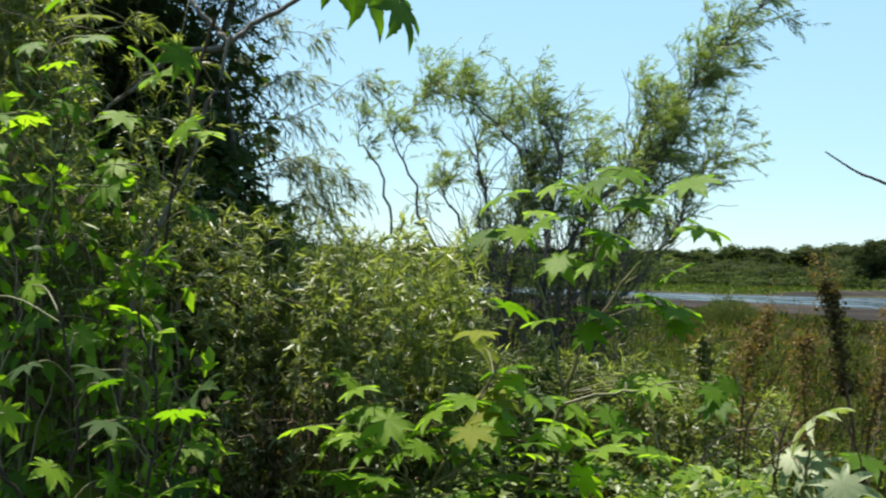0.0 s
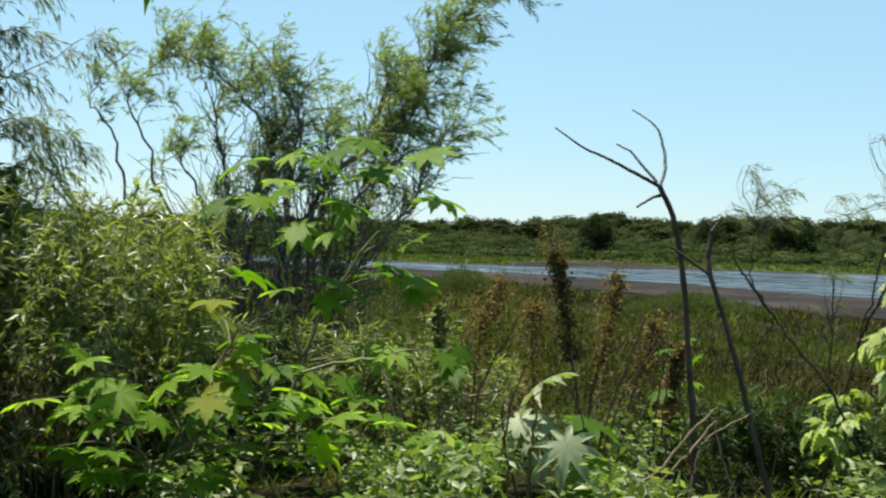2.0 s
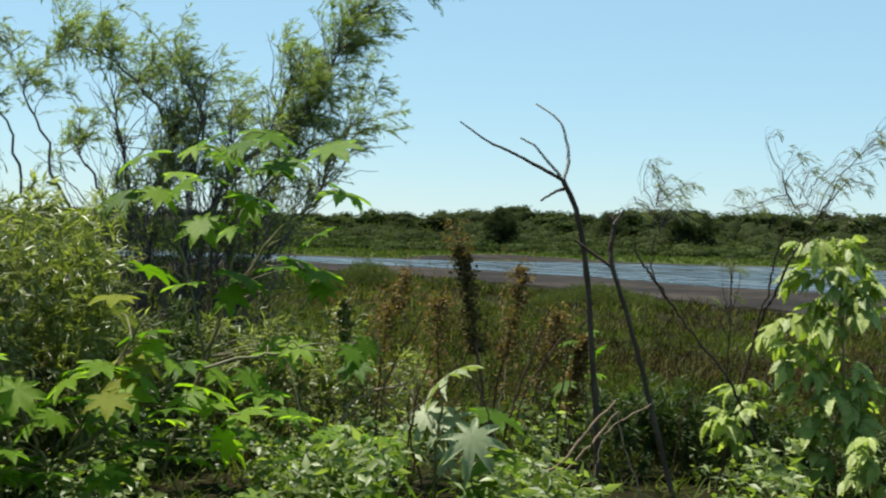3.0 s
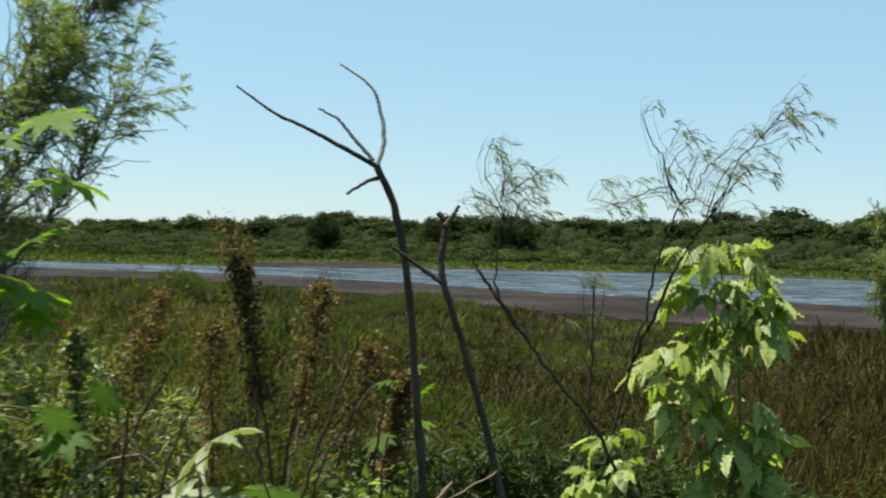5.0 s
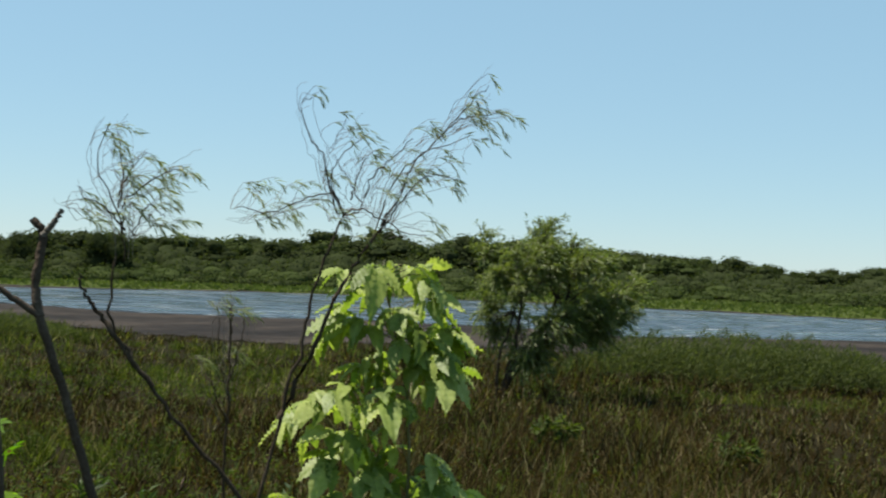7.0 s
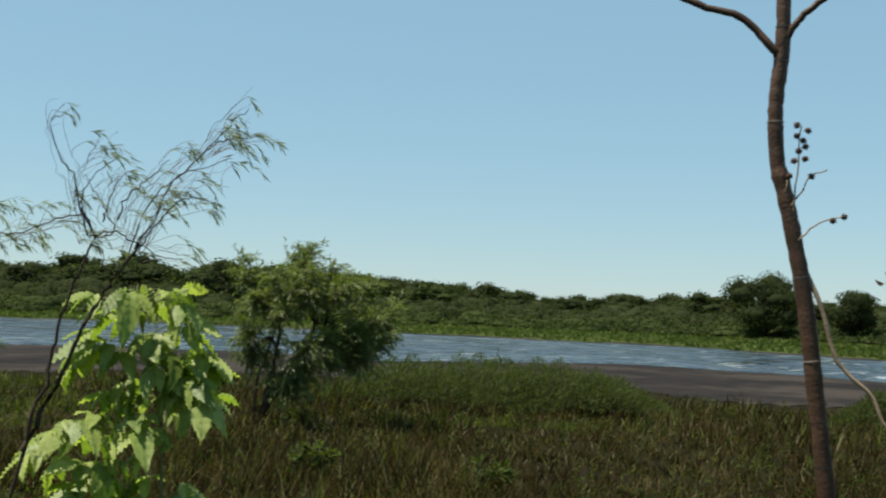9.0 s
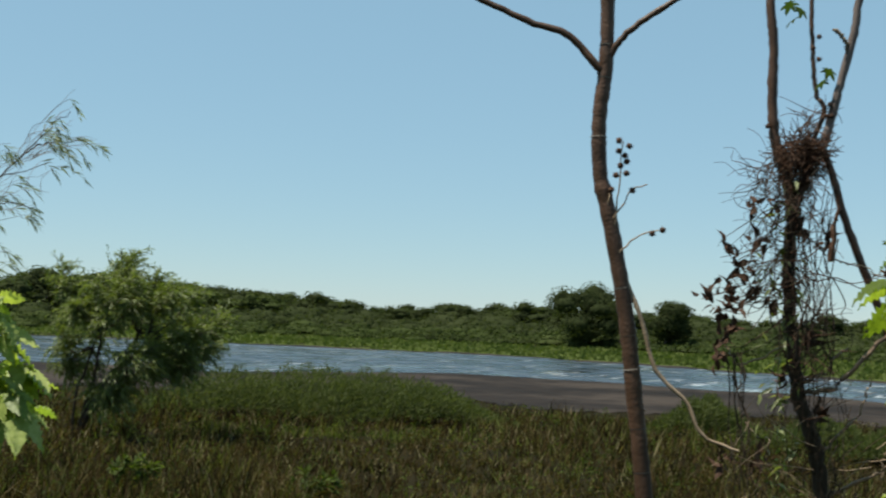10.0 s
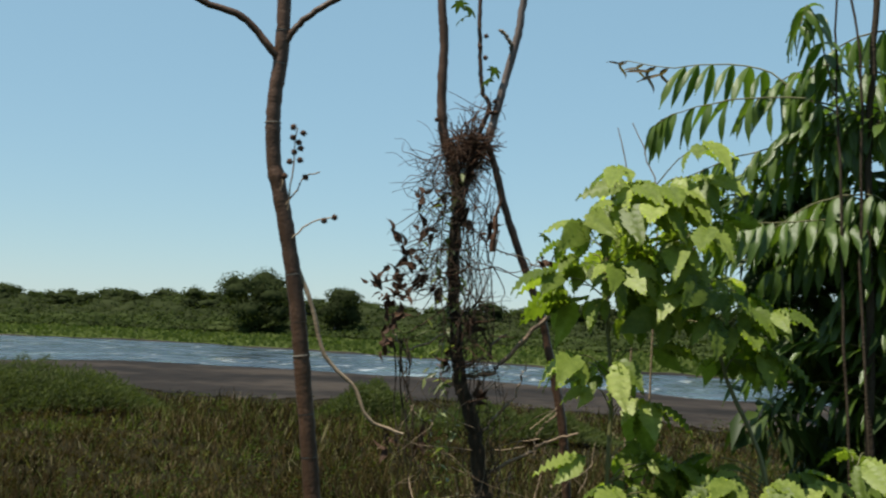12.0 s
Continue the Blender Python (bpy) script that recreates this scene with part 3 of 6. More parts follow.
    bv = (np.stack([cx, cy, cz], -1)[:, None] + ball[None] * half).reshape(-1, 3)
    bf = (bf[None] + (np.arange(n) * len(ball))[:, None, None]).reshape(-1, 3)
    per, core = len(f) // n, len(bf) // n
    deep = (back > 0.42) | (np.arange(n) % 5 == 0)
    for name, mat, pick, lab in (("far_shrubs", WOODS, ~deep, "dense green shrubs between the far shore and the wood"), ("far_scrub", WOODS_DARK, deep, "darker green scrub among the far shrubs")):
        tagged(new(name, mesh_of(name, *joined([(v, f.reshape(n, per, 3)[pick].reshape(-1, 3)), (bv, bf.reshape(n, core, 3)[pick].reshape(-1, 3))]), mat)), lab, "shrubs", kind="stuff")


woods()


def landmark_tree(az, r, w, rise, label, seed):
    """A tree that stands out of the wood; rise: the slope from the eye to its top."""
    x, y = spot(az, r, B)
    gz = float(land(x, y))
    h = (rise * r + EYE - gz) / 0.99
    t = thing("tree", x, y, gz, label, "tree", "tall trees of the far wood")
    cm, lb = crown_mesh("crown", w, h, WOODS_DARK, 8000, 0.27, seed, 0.2)
    part("trunk", trunk_mesh("trunk", lb, h, 0.2, BARK), t)
    part("crown", cm, t)


landmark_tree(69.8, 152, 11.0, 0.042, "tall dark green tree rising above the far wood", 61)
landmark_tree(73.5, 148, 7.2, 0.03, "round dark green tree rising above the far wood", 62)
landmark_tree(19.4, 172, 5.4, 0.026, "dark square-topped tree before the far wood", 63)
landmark_tree(28.3, 188, 9.0, 0.0305, "rounded dark tree above the skyline", 64)
landmark_tree(24.5, 192, 6.5, 0.0245, "low dark dome-shaped tree on the skyline", 65)
landmark_tree(85.0, 150, 7.0, 0.021, "rounded dark tree among the far shrubs", 66)


# ---- plants: common parts ----
def plant(name, az, r, origin, label, category, group="", kind=""):
    """An Empty at the plant's foot; its x runs to the right as seen from origin, its y away, its z up. Also the foot's height."""
    x, y = spot(az, r, origin)
    gz = float(land(x, y))
    return thing(name, x, y, gz, label, category, group, kind, -az), gz


def line(pts, gz, w=0.0, w1=None):
    """Points (right, height over the path) as points of a plant; w to w1: how far they lie behind its foot."""
    ws = np.linspace(w, w if w1 is None else w1, len(pts))
    return np.array([(p[0], q, p[1] - gz) for p, q in zip(pts, ws)])


def rooted(pts, gz):
    """The same line, led down into the ground."""
    p = np.asarray(pts, float)
    return np.vstack([[p[0, 0] * 1.05, p[0, 1], min(-0.05, p[0, 2])], p]) if p[0, 2] > 0.05 else p


def twigs(limbs, per, length, n_leaf, leaf, width, wind=(0.3, 0, 0.2), droop=0.3, start=0.35, spread=0.6, shape=LANCE, thick=0.003, curl=0.15, tuft=0.12):
    """Thin shoots along limbs and the leaves on them: a pair of (points, faces) for wood and for leaves."""
    wood, pos, way = [], [], []
    for limb in limbs:
        p = curve_points(limb, 40)
        d = np.gradient(p, axis=0)
        for _ in range(per):
            k = int(40 * (start + (1 - start) * rng.random() ** 0.8) - 1e-6)
            k = min(k, 39)
            t = d[k] / (np.linalg.norm(d[k]) + 1e-9)
            way0 = t * 0.5 + rng.normal(0, spread, 3) + np.array(wind)
            way0 /= np.linalg.norm(way0)
            ln = length * rng.uniform(0.5, 1.2)
            s = np.linspace(0, 1, 5)[:, None]
            bend = rng.normal(0, curl, 3) + np.array([wind[0] * 0.5, 0, -droop])
            q = p[k] + ln * (way0 * s + bend * s * s)
            wood.append(tube(q, thick, thick * 0.4, 5, 3))
            u = rng.uniform(tuft, 1.0, n_leaf)[:, None]
            pos.append(p[k] + ln * (way0 * u + bend * u * u))
            way.append(way0 + 2 * bend * u + rng.normal(0, 0.45, (n_leaf, 3)) + np.array([wind[0] * 0.6, 0, -droop * 0.5]))
    pos, way = np.vstack(pos), np.vstack(way)
    return joined(wood), leaves(shape, pos, way, leaf * rng.uniform(0.6, 1.25, len(pos)), width)


def palmate(name, material, lobes=8, seed=1, sag=0.0, slim=1.0):
    """A castor leaf: pointed lobes round the stalk, folded along their ribs, drooping at the tips; 1 across its half."""
    g = np.random.default_rng(seed)
    v, f = [(0, 0, 0)], []
    ang = np.linspace(-2.75, 2.75, lobes)
    reach = 1.0 - 0.42 * (np.abs(ang) / 2.75) ** 1.6 + g.normal(0, 0.04, lobes)
    half = (ang[1] - ang[0]) / 2
    drop = g.uniform(0.18, 0.4) + sag

    def put(r, a, lift=0.0):
        v.append((r * math.cos(a), r * math.sin(a), lift - drop * r * r + 0.06 * r))
        return len(v) - 1
    prev = put(0.25, ang[0] - half)
    for a, rr in zip(ang, reach):
        nxt = put(0.5 * slim * rr, a + half)
        wide = slim * g.uniform(0.85, 1.1)
        left = [put(q * rr * g.uniform(0.97, 1.03), a - half * k * wide, 0.02) for q, k in ((0.6, 0.78), (0.68, 0.7), (0.74, 0.5), (0.84, 0.4), (0.9, 0.2))]
        right = [put(q * rr * g.uniform(0.97, 1.03), a + half * k * wide, 0.02) for q, k in ((0.6, 0.78), (0.68, 0.7), (0.74, 0.5), (0.84, 0.4), (0.9, 0.2))]
        m, tip = put(0.6 * rr, a, -0.05), put(rr * g.uniform(1.0, 1.1), a, -0.04)
        edge = [prev, *left, tip, *right[::-1], nxt]
        f += [(0, prev, m), (0, m, nxt)] + [(p, q, m) for p, q in zip(edge, edge[1:])]
        prev = nxt
    return mesh_of(name, v, np.array(f), material)


def leaflet_shape(width, droop, seed):
    """A plain pointed leaflet, folded at its rib, length 1."""
    g = np.random.default_rng(seed)
    xs = np.array([0, 0.12, 0.25, 0.38, 0.5, 0.62, 0.75, 0.88, 1.0])
    ws = np.array([0.05, 0.7, 0.95, 1.0, 0.95, 0.82, 0.6, 0.32, 0.0]) * width
    fold = g.uniform(0.15, 0.6)
    v, f = [], []
    for x, w in zip(xs, ws):
        z, wav = -droop * x * x, 0.03 * math.sin(x * 7)
        v += [(x, w * g.uniform(0.9, 1.1), z + fold * w + wav), (x, 0, z), (x, -w * g.uniform(0.9, 1.1), z + fold * w - wav)]
    for k in range(len(xs) - 1):
        a = 3 * k
        f += [(a, a + 1, a + 4), (a, a + 4, a + 3), (a + 1, a + 2, a + 5), (a + 1, a + 5, a + 4)]
    return np.array(v), np.array(f)


def pleated_leaflet(width, droop, seed):
    """A broad toothed leaflet, length 1: veins run forward from the rib to the teeth, the blade is pleated between them and arches down."""
    g = np.random.default_rng(seed)
    n = 15
    xs = np.linspace(0, 1, n)
    ws = width * np.interp(xs, [0, 0.08, 0.22, 0.4, 0.55, 0.7, 0.85, 0.95, 1], [0.06, 0.6, 0.95, 1.0, 0.88, 0.64, 0.32, 0.12, 0])
    fold, sweep = g.uniform(0.1, 0.45), 0.5
    v, f = [], []
    for k, (x, w) in enumerate(zip(xs, ws)):
        ridge = 0.055 if k % 2 else -0.055
        for u in (-1.0, -0.5, 0.0, 0.5, 1.0):
            wide = w * abs(u) * ((g.uniform(1.02, 1.22) if k % 2 else g.uniform(0.86, 0.98)) if abs(u) == 1 else 1.0)
            ax = min(1.0, x + sweep * wide * (1 - x))
            z = -droop * ax * ax + fold * wide - 0.9 * wide * wide + (ridge if u else 0.0)
            v.append((ax, math.copysign(wide, u), z))
    for k in range(n - 1):
        for c in range(4):
            a = 5 * k + c
            f += [(a, a + 1, a + 6), (a, a + 6, a + 5)]
    return np.array(v), np.array(f)


def compound(name, material, count, seed):
    """A drooping leaf of three or five broad toothed leaflets."""
    g = np.random.default_rng(seed)
    pcs = []
    for k in range(count):
        lv, lf = pleated_leaflet(g.uniform(0.215, 0.265), g.uniform(0.3, 0.75), seed + k)
        a = {0: 0.0, 1: 0.85, 2: -0.85, 3: 1.6, 4: -1.6}[k] + g.normal(0, 0.14)
        x0 = (0.3, 0.24, 0.24, 0.08, 0.08)[k]
        m = np.array(Euler((g.normal(0, 0.2), 0.3 + g.normal(0, 0.15), a)).to_matrix())
        pcs.append((lv * (0.74 if k == 0 else 0.6 if k < 3 else 0.45) @ m.T + np.array([x0, 0, -0.1 * x0]), lf))
    return mesh_of(name, *joined(pcs), material)


def leaf_pose(at, toward, tilt, roll, size):
    """A leaf whose stalk end is at 'at' and which points along bearing 'toward' (degrees from the plant's x), dipping by tilt."""
    return Matrix.LocRotScale(Vector(at), Euler((radians(roll), radians(tilt), radians(toward)), "XYZ"), Vector((size, size, size)))


def branchlets(p, n, length, lean, start=0.4):
    """Crooked side branches along a limb, leaning one way; their places gather in clumps."""
    c = curve_points(p, 60)
    d = np.gradient(c, axis=0)
    out = []
    for _ in range(n):
        k = min(59, int(60 * (start + (1 - start) * (round(rng.random() * 5) / 5 + rng.normal(0, 0.05)))))
        k = max(5, k)
        way = d[k] / np.linalg.norm(d[k]) * 0.5 + rng.normal(0, 0.5, 3) + np.array(lean)
        way /= np.linalg.norm(way)
        q, ln = [c[k]], length * rng.uniform(0.35, 1.0)
        for _ in range(4):
            way = way + rng.normal(0, 0.25, 3)
            way /= np.linalg.norm(way)
            q.append(q[-1] + way * ln / 4)
        out.append(np.array(q))
    return out


# ---- dead trees and saplings before the river ----
def bare_tree(name, az, r, origin, label, stems, w=0.0):
    t, gz = plant(name, az, r, origin, label, "tree")
    for k, (pname, pts, r0, r1, mat) in enumerate(stems):
        p = line(pts, gz, 0.0, w * (k % 3 - 1))
        if k == 0:
            p = rooted(p, gz)
        part(pname, mesh_of(pname, *tube(p, r0, r1, 8 + 4 * len(pts), 8, 0.06, 0.0015), mat, True), t)
    return t, gz


bare_tree("dead_tree", 24.01, 6.5, (0.915, 2.087), "leaning dead sapling with bare grey forked limbs", [
    ("trunk", [(0.06, -0.3), (0.04, 0.3), (-0.01, 0.84), (-0.07, 1.44), (-0.15, 1.83), (-0.25, 2.05)], 0.024, 0.018, DEADWOOD),
    ("limb", [(-0.25, 2.05), (-0.46, 2.16), (-0.64, 2.25), (-0.82, 2.33), (-1.01, 2.46)], 0.014, 0.005, DEADWOOD),
    ("limb", [(-0.25, 2.05), (-0.22, 2.19), (-0.24, 2.34), (-0.30, 2.49), (-0.47, 2.61)], 0.014, 0.006, PALEWOOD),
    ("limb", [(-0.27, 2.08), (-0.38, 2.20), (-0.46, 2.29), (-0.56, 2.34)], 0.012, 0.006, PALEWOOD),
    ("twig", [(-0.24, 1.99), (-0.30, 1.97), (-0.41, 1.90)], 0.012, 0.007, DEADWOOD)], w=0.12)
bare_tree("dead_tree", 26.07, 5.9, (0.915, 2.087), "slanting dark dead stem with broken-off stubs", [
    ("trunk", [(0.42, -0.3), (0.30, 0.10), (0.15, 0.65), (0.09, 0.86), (0.0, 1.16), (-0.10, 1.45)], 0.018, 0.015, DEADWOOD),
    ("limb", [(-0.10, 1.45), (-0.23, 1.54), (-0.36, 1.63)], 0.013, 0.008, DEADWOOD),
    ("limb", [(-0.10, 1.45), (-0.12, 1.57), (-0.10, 1.74), (-0.14, 1.80)], 0.017, 0.014, DEADWOOD),
    ("stub", [(-0.10, 1.74), (-0.07, 1.78), (-0.04, 1.83)], 0.012, 0.01, BARK)], w=0.05)


def sapling(az, r, label, trunks, limbs, tufts, seed):
    """Thin crooked stems, many finer ones beside them, and wind-swept tufts of narrow leaves."""
    global rng
    rng = np.random.default_rng(seed)
    t, gz = plant("willow_sapling", az, r, B, label, "tree", "willow saplings")
    for k, pts in enumerate(trunks):
        part("trunk", mesh_of("trunk", *tube(line(pts, gz) if k else rooted(line(pts, gz), gz), 0.012, 0.005, 30, 6, 0.03, 0.005), DARKBARK, True), t)
    paths, fine = [], []
    for k, pts in enumerate(limbs):
        p = line(pts, gz, 0.0, 0.15 * (k % 3 - 1))
        paths.append(p)
        part("limb", mesh_of("limb", *tube(p, 0.0042, 0.0016, 20, 5, 0, 0.004), DARKBARK, True), t)
        for _ in range(4):
            q = p + rng.normal(0, 0.018, 3) + np.linspace(0, 1, len(p))[:, None] * rng.normal(0, 0.03, 3)
            fine.append(tube(q, 0.0015, 0.0007, 16, 3, 0, 0.005))
            paths.append(q)
    every = np.vstack([curve_points(p, 40) for p in paths])
    pos, way = [], []
    for u, z in tufts:
        for _ in range(int(rng.integers(2, 5))):
            at = np.array([u - 0.035, 0.0, z - gz]) + rng.normal(0, 0.022, 3) * [1, 4, 1]
            near = every[np.argmin(np.abs(every - (at - [0.06, 0, 0.06])).sum(1))]
            go = np.array([rng.uniform(0.5, 1.0), rng.normal(0, 0.4), rng.uniform(-0.1, 0.4)])
            ln, fall = rng.uniform(0.07, 0.13), rng.uniform(0.3, 0.8)
            fine.append(tube([near, (near + at) / 2 + rng.normal(0, 0.012, 3) + [0, 0, 0.01], at, at + ln * go * 0.6], 0.0014, 0.0008, 10, 3))
            v = rng.uniform(0, 1, (13, 1))
            pos.append(at + ln * (go * v - np.array([0, 0, fall]) * v * v))
            way.append(go - 2 * np.array([0, 0, fall]) * v + rng.normal(0, 0.38, (13, 3)) + [0.25, 0, -0.2])
    pos, way = np.vstack(pos), np.vstack(way)
    part("twigwork", mesh_of("twigwork", *joined(fine), BARK), t)
    part("crown", mesh_of("crown", *leaves(LANCE, pos, way, rng.uniform(0.03, 0.062, len(pos)), 0.7), SAPLING), t)


sapling(30.55, 5.0, "thin wind-bent willow sapling with narrow leaves",
        [[(0.75, -0.1), (0.5, 0.44), (0.35, 0.74), (0.14, 0.97), (0.0, 1.16), (-0.12, 1.31), (-0.18, 1.45), (-0.16, 1.68)], [(0.0, 1.16), (-0.19, 1.41), (-0.26, 1.5), (-0.3, 1.6)]],
        [[(-0.13, 1.66), (-0.14, 1.78), (-0.18, 1.89), (-0.24, 2.01), (-0.24, 2.1), (-0.2, 2.19)], [(-0.14, 1.75), (-0.15, 1.87), (-0.09, 1.94), (0.02, 2.02), (0.09, 2.04)], [(-0.16, 1.87), (-0.15, 2.0), (-0.16, 2.1), (-0.18, 2.19)],
         [(-0.13, 1.78), (-0.21, 1.87), (-0.28, 1.9), (-0.31, 1.94)], [(-0.11, 1.75), (-0.05, 1.88), (0.02, 1.84)], [(-0.16, 1.92), (-0.12, 2.03), (-0.06, 2.11)]],
        [(-0.19, 2.19), (-0.16, 2.13), (-0.16, 2.19), (-0.06, 2.11), (0.08, 2.04), (0.03, 2.02), (0.04, 1.95), (0.01, 1.9), (-0.09, 1.98), (-0.14, 1.92), (0.02, 1.83), (-0.14, 2.03), (0.09, 1.78), (-0.28, 1.88), (-0.24, 1.81), (-0.17, 1.87),
         (-0.05, 1.99)], 31)
sapling(36.93, 5.3, "slender open willow sapling streaming in the wind",
        [[(-0.28, -0.1), (-0.18, 0.37), (-0.06, 1.0), (0.03, 1.31), (0.05, 1.46), (0.1, 1.64), (0.15, 1.79), (0.19, 1.89)], [(-0.06, 1.0), (0.08, 1.31), (0.16, 1.51), (0.24, 1.68), (0.33, 1.8), (0.38, 1.91)]],
        [[(0.19, 1.89), (0.14, 1.98), (0.02, 1.95), (-0.13, 1.89), (-0.26, 1.9)], [(0.16, 1.9), (0.12, 2.03), (0.09, 2.15), (0.04, 2.22), (-0.01, 2.36), (0.04, 2.4)], [(0.19, 1.89), (0.27, 1.93), (0.22, 2.04), (0.14, 2.17)],
         [(0.19, 1.9), (0.27, 1.92), (0.36, 1.87), (0.46, 1.82), (0.54, 1.81)], [(0.35, 1.82), (0.42, 1.97), (0.49, 2.13), (0.58, 2.23), (0.66, 2.33), (0.75, 2.43), (0.81, 2.49)], [(0.33, 1.83), (0.38, 1.99), (0.45, 2.11), (0.54, 2.19), (0.64, 2.23), (0.75, 2.28)],
         [(0.37, 1.84), (0.44, 1.97), (0.55, 2.07), (0.67, 2.06)], [(0.28, 1.97), (0.32, 2.08), (0.41, 2.16), (0.48, 2.24)], [(0.6, 2.25), (0.71, 2.35), (0.89, 2.39)], [(0.19, 1.9), (0.13, 2.02), (0.15, 2.11), (0.26, 2.23)], [(0.22, 1.96), (0.26, 2.1), (0.31, 2.18)]],
        [(0.07, 2.41), (0.18, 2.29), (0.25, 2.25), (0.31, 2.18), (0.14, 2.07), (0.0, 2.04), (-0.06, 1.95), (-0.11, 2.0), (-0.22, 1.99), (-0.01, 1.9), (-0.09, 1.89), (-0.15, 1.86), (0.16, 1.88), (0.27, 1.84), (0.48, 2.24), (0.56, 2.3), (0.49, 2.11), (0.43, 2.07),
         (0.55, 2.09), (0.38, 1.99), (0.64, 2.16), (0.74, 2.27), (0.67, 2.05), (0.75, 2.34), (0.79, 2.34), (0.73, 2.41), (0.8, 2.48), (0.89, 2.38), (0.56, 1.9), (0.59, 1.84), (0.06, 1.98), (0.33, 2.16), (0.46, 2.03)], 32)


sapling(33.9, 6.0, "small twiggy willow sapling, nearly bare", [[(0.02, -0.1), (0.0, 0.6), (0.01, 1.1), (0.0, 1.45)]],
        [[(0.01, 1.0), (-0.04, 1.25), (-0.05, 1.5)], [(0.01, 1.1), (0.06, 1.3), (0.07, 1.46)], [(0.0, 1.2), (0.01, 1.4), (0.0, 1.53)], [(0.0, 0.9), (-0.06, 1.05), (-0.09, 1.2)]],
        [(-0.06, 1.48), (0.05, 1.44), (0.0, 1.5), (-0.1, 1.2), (0.04, 1.25)], 33)


# ---- elder shrubs with pale drooping leaves ----
ELDER_LEAVES = [compound("leaf", ELDER, n, s) for n, s in ((3, 71), (5, 72), (5, 73), (5, 74), (3, 75), (5, 76))]


GREEN_ELDER_LEAVES = [compound("leaf", ELDER_GREEN, n, s) for n, s in ((3, 71), (5, 72), (3, 73), (5, 74), (3, 75), (5, 76))]


def elder(az, r, label, stems, spots, size, seed, more=0.5, kinds=None):
    """An upright shrub: stems, and leaves at the given places, each on a stalk from the nearest stem."""
    global rng
    rng = np.random.default_rng(seed)
    t, gz = plant("elder_shrub", az, r, B, label, "shrub", "elder shrubs")
    paths = [rooted(line(s, gz), gz) for s in stems]
    for p in paths:
        part("stem", mesh_of("stem", *tube(p, 0.012, 0.005, 20, 6, 0.08, 0.003), GREENSTEM, True), t)
    fine = np.vstack([curve_points(p, 60) for p in paths])
    spots = spots + [(u + rng.normal(0, 0.07), z + rng.normal(-0.03, 0.06)) for u, z in spots * 2 if rng.random() < more]
    for u, z in spots:
        at = np.array([u, rng.uniform(-0.2, 0.16), z - gz])
        near = fine[np.argmin(np.abs(fine[:, 2] - (at[2] - 0.1)) + 0.6 * np.abs(fine[:, 0] - at[0]))]
        out = at - near
        bearing = math.degrees(math.atan2(out[1] - 0.05, out[0])) + rng.normal(0, 25)
        foot = near + (at - near) * 0.15
        base = near + (at - near) * 0.68
        stalk = part("stalk", mesh_of("stalk", *tube([near, (foot + base) / 2 + [0, 0, 0.02], base], 0.003, 0.002, 5, 4), GREENSTEM), t)
        part("leaf", (kinds or ELDER_LEAVES)[int(rng.integers(0, 6))], stalk, at=leaf_pose(base, bearing, rng.uniform(-22, 28), rng.normal(0, 20), size * rng.uniform(0.65, 1.15)))


def column(n, u0, z0, z1, width, seed):
    """Leaf places up a narrow column that tapers to the top."""
    g = np.random.default_rng(seed)
    out = []
    for k in range(n):
        f = (k + g.random()) / n
        w = width * (1.0 - 0.55 * f)
        out.append((u0 + g.uniform(-w, w), z0 + (z1 - z0) * f))
    return out


elder(41.35, 5.6, "young elder shrub with pale green drooping leaves", [[(-0.02, -0.1), (0.05, 0.3), (0.11, 0.58), (0.1, 0.92), (0.08, 1.15), (0.03, 1.37), (-0.02, 1.55), (-0.06, 1.69)], [(-0.05, -0.1), (-0.11, 0.57), (-0.17, 0.76), (-0.23, 0.91), (-0.3, 1.01)]],
      [(-0.25, 1.67), (-0.09, 1.72), (0.09, 1.72), (-0.08, 1.58), (-0.23, 1.48), (-0.34, 1.45), (0.2, 1.54), (0.26, 1.49), (0.14, 1.53), (-0.07, 1.44), (-0.08, 1.32), (0.18, 1.38), (0.3, 1.37), (0.21, 1.27), (0.35, 1.26), (0.17, 1.24), (0.02, 1.24), (-0.14, 1.23),
       (-0.25, 1.17), (0.02, 1.16), (-0.06, 1.1), (-0.18, 1.09), (-0.43, 1.03), (-0.33, 1.01), (-0.35, 0.95), (-0.25, 0.97), (-0.11, 0.94), (-0.28, 0.88), (0.05, 0.98), (0.01, 0.89), (-0.23, 0.82), (-0.02, 0.78), (-0.18, 0.7), (0.17, 0.74), (0.23, 0.72), (0.16, 0.86),
       (0.13, 1.09), (-0.09, 0.79), (0.06, 0.71)] + [(0.1, 0.74), (0.2, 0.81), (0.2, 0.65), (0.24, 0.55), (0.33, 1.24), (0.16, 1.7), (-0.03, 1.74), (0.07, 1.4), (0.0, 1.52)] + column(18, 0.06, 0.15, 0.7, 0.24, 5), 0.25, 81, 0.42)
elder(54.0, 4.9, "low elder shoot with pale leaf tips", [[(0.0, -0.4), (0.0, 0.3), (0.02, 0.6)]], column(9, 0.0, 0.3, 0.66, 0.2, 6), 0.2, 82)
elder(36.0, 5.2, "low elder shoot with drooping pale leaves", [[(0.0, -0.4), (0.0, 0.3), (0.02, 0.6)]], column(12, 0.0, 0.2, 0.7, 0.28, 8), 0.22, 85)
elder(46.5, 4.6, "low elder shoot with bright leaves", [[(0.0, -0.4), (0.0, 0.3), (0.02, 0.5)]], column(8, 0.0, 0.25, 0.52, 0.2, 7), 0.2, 83)
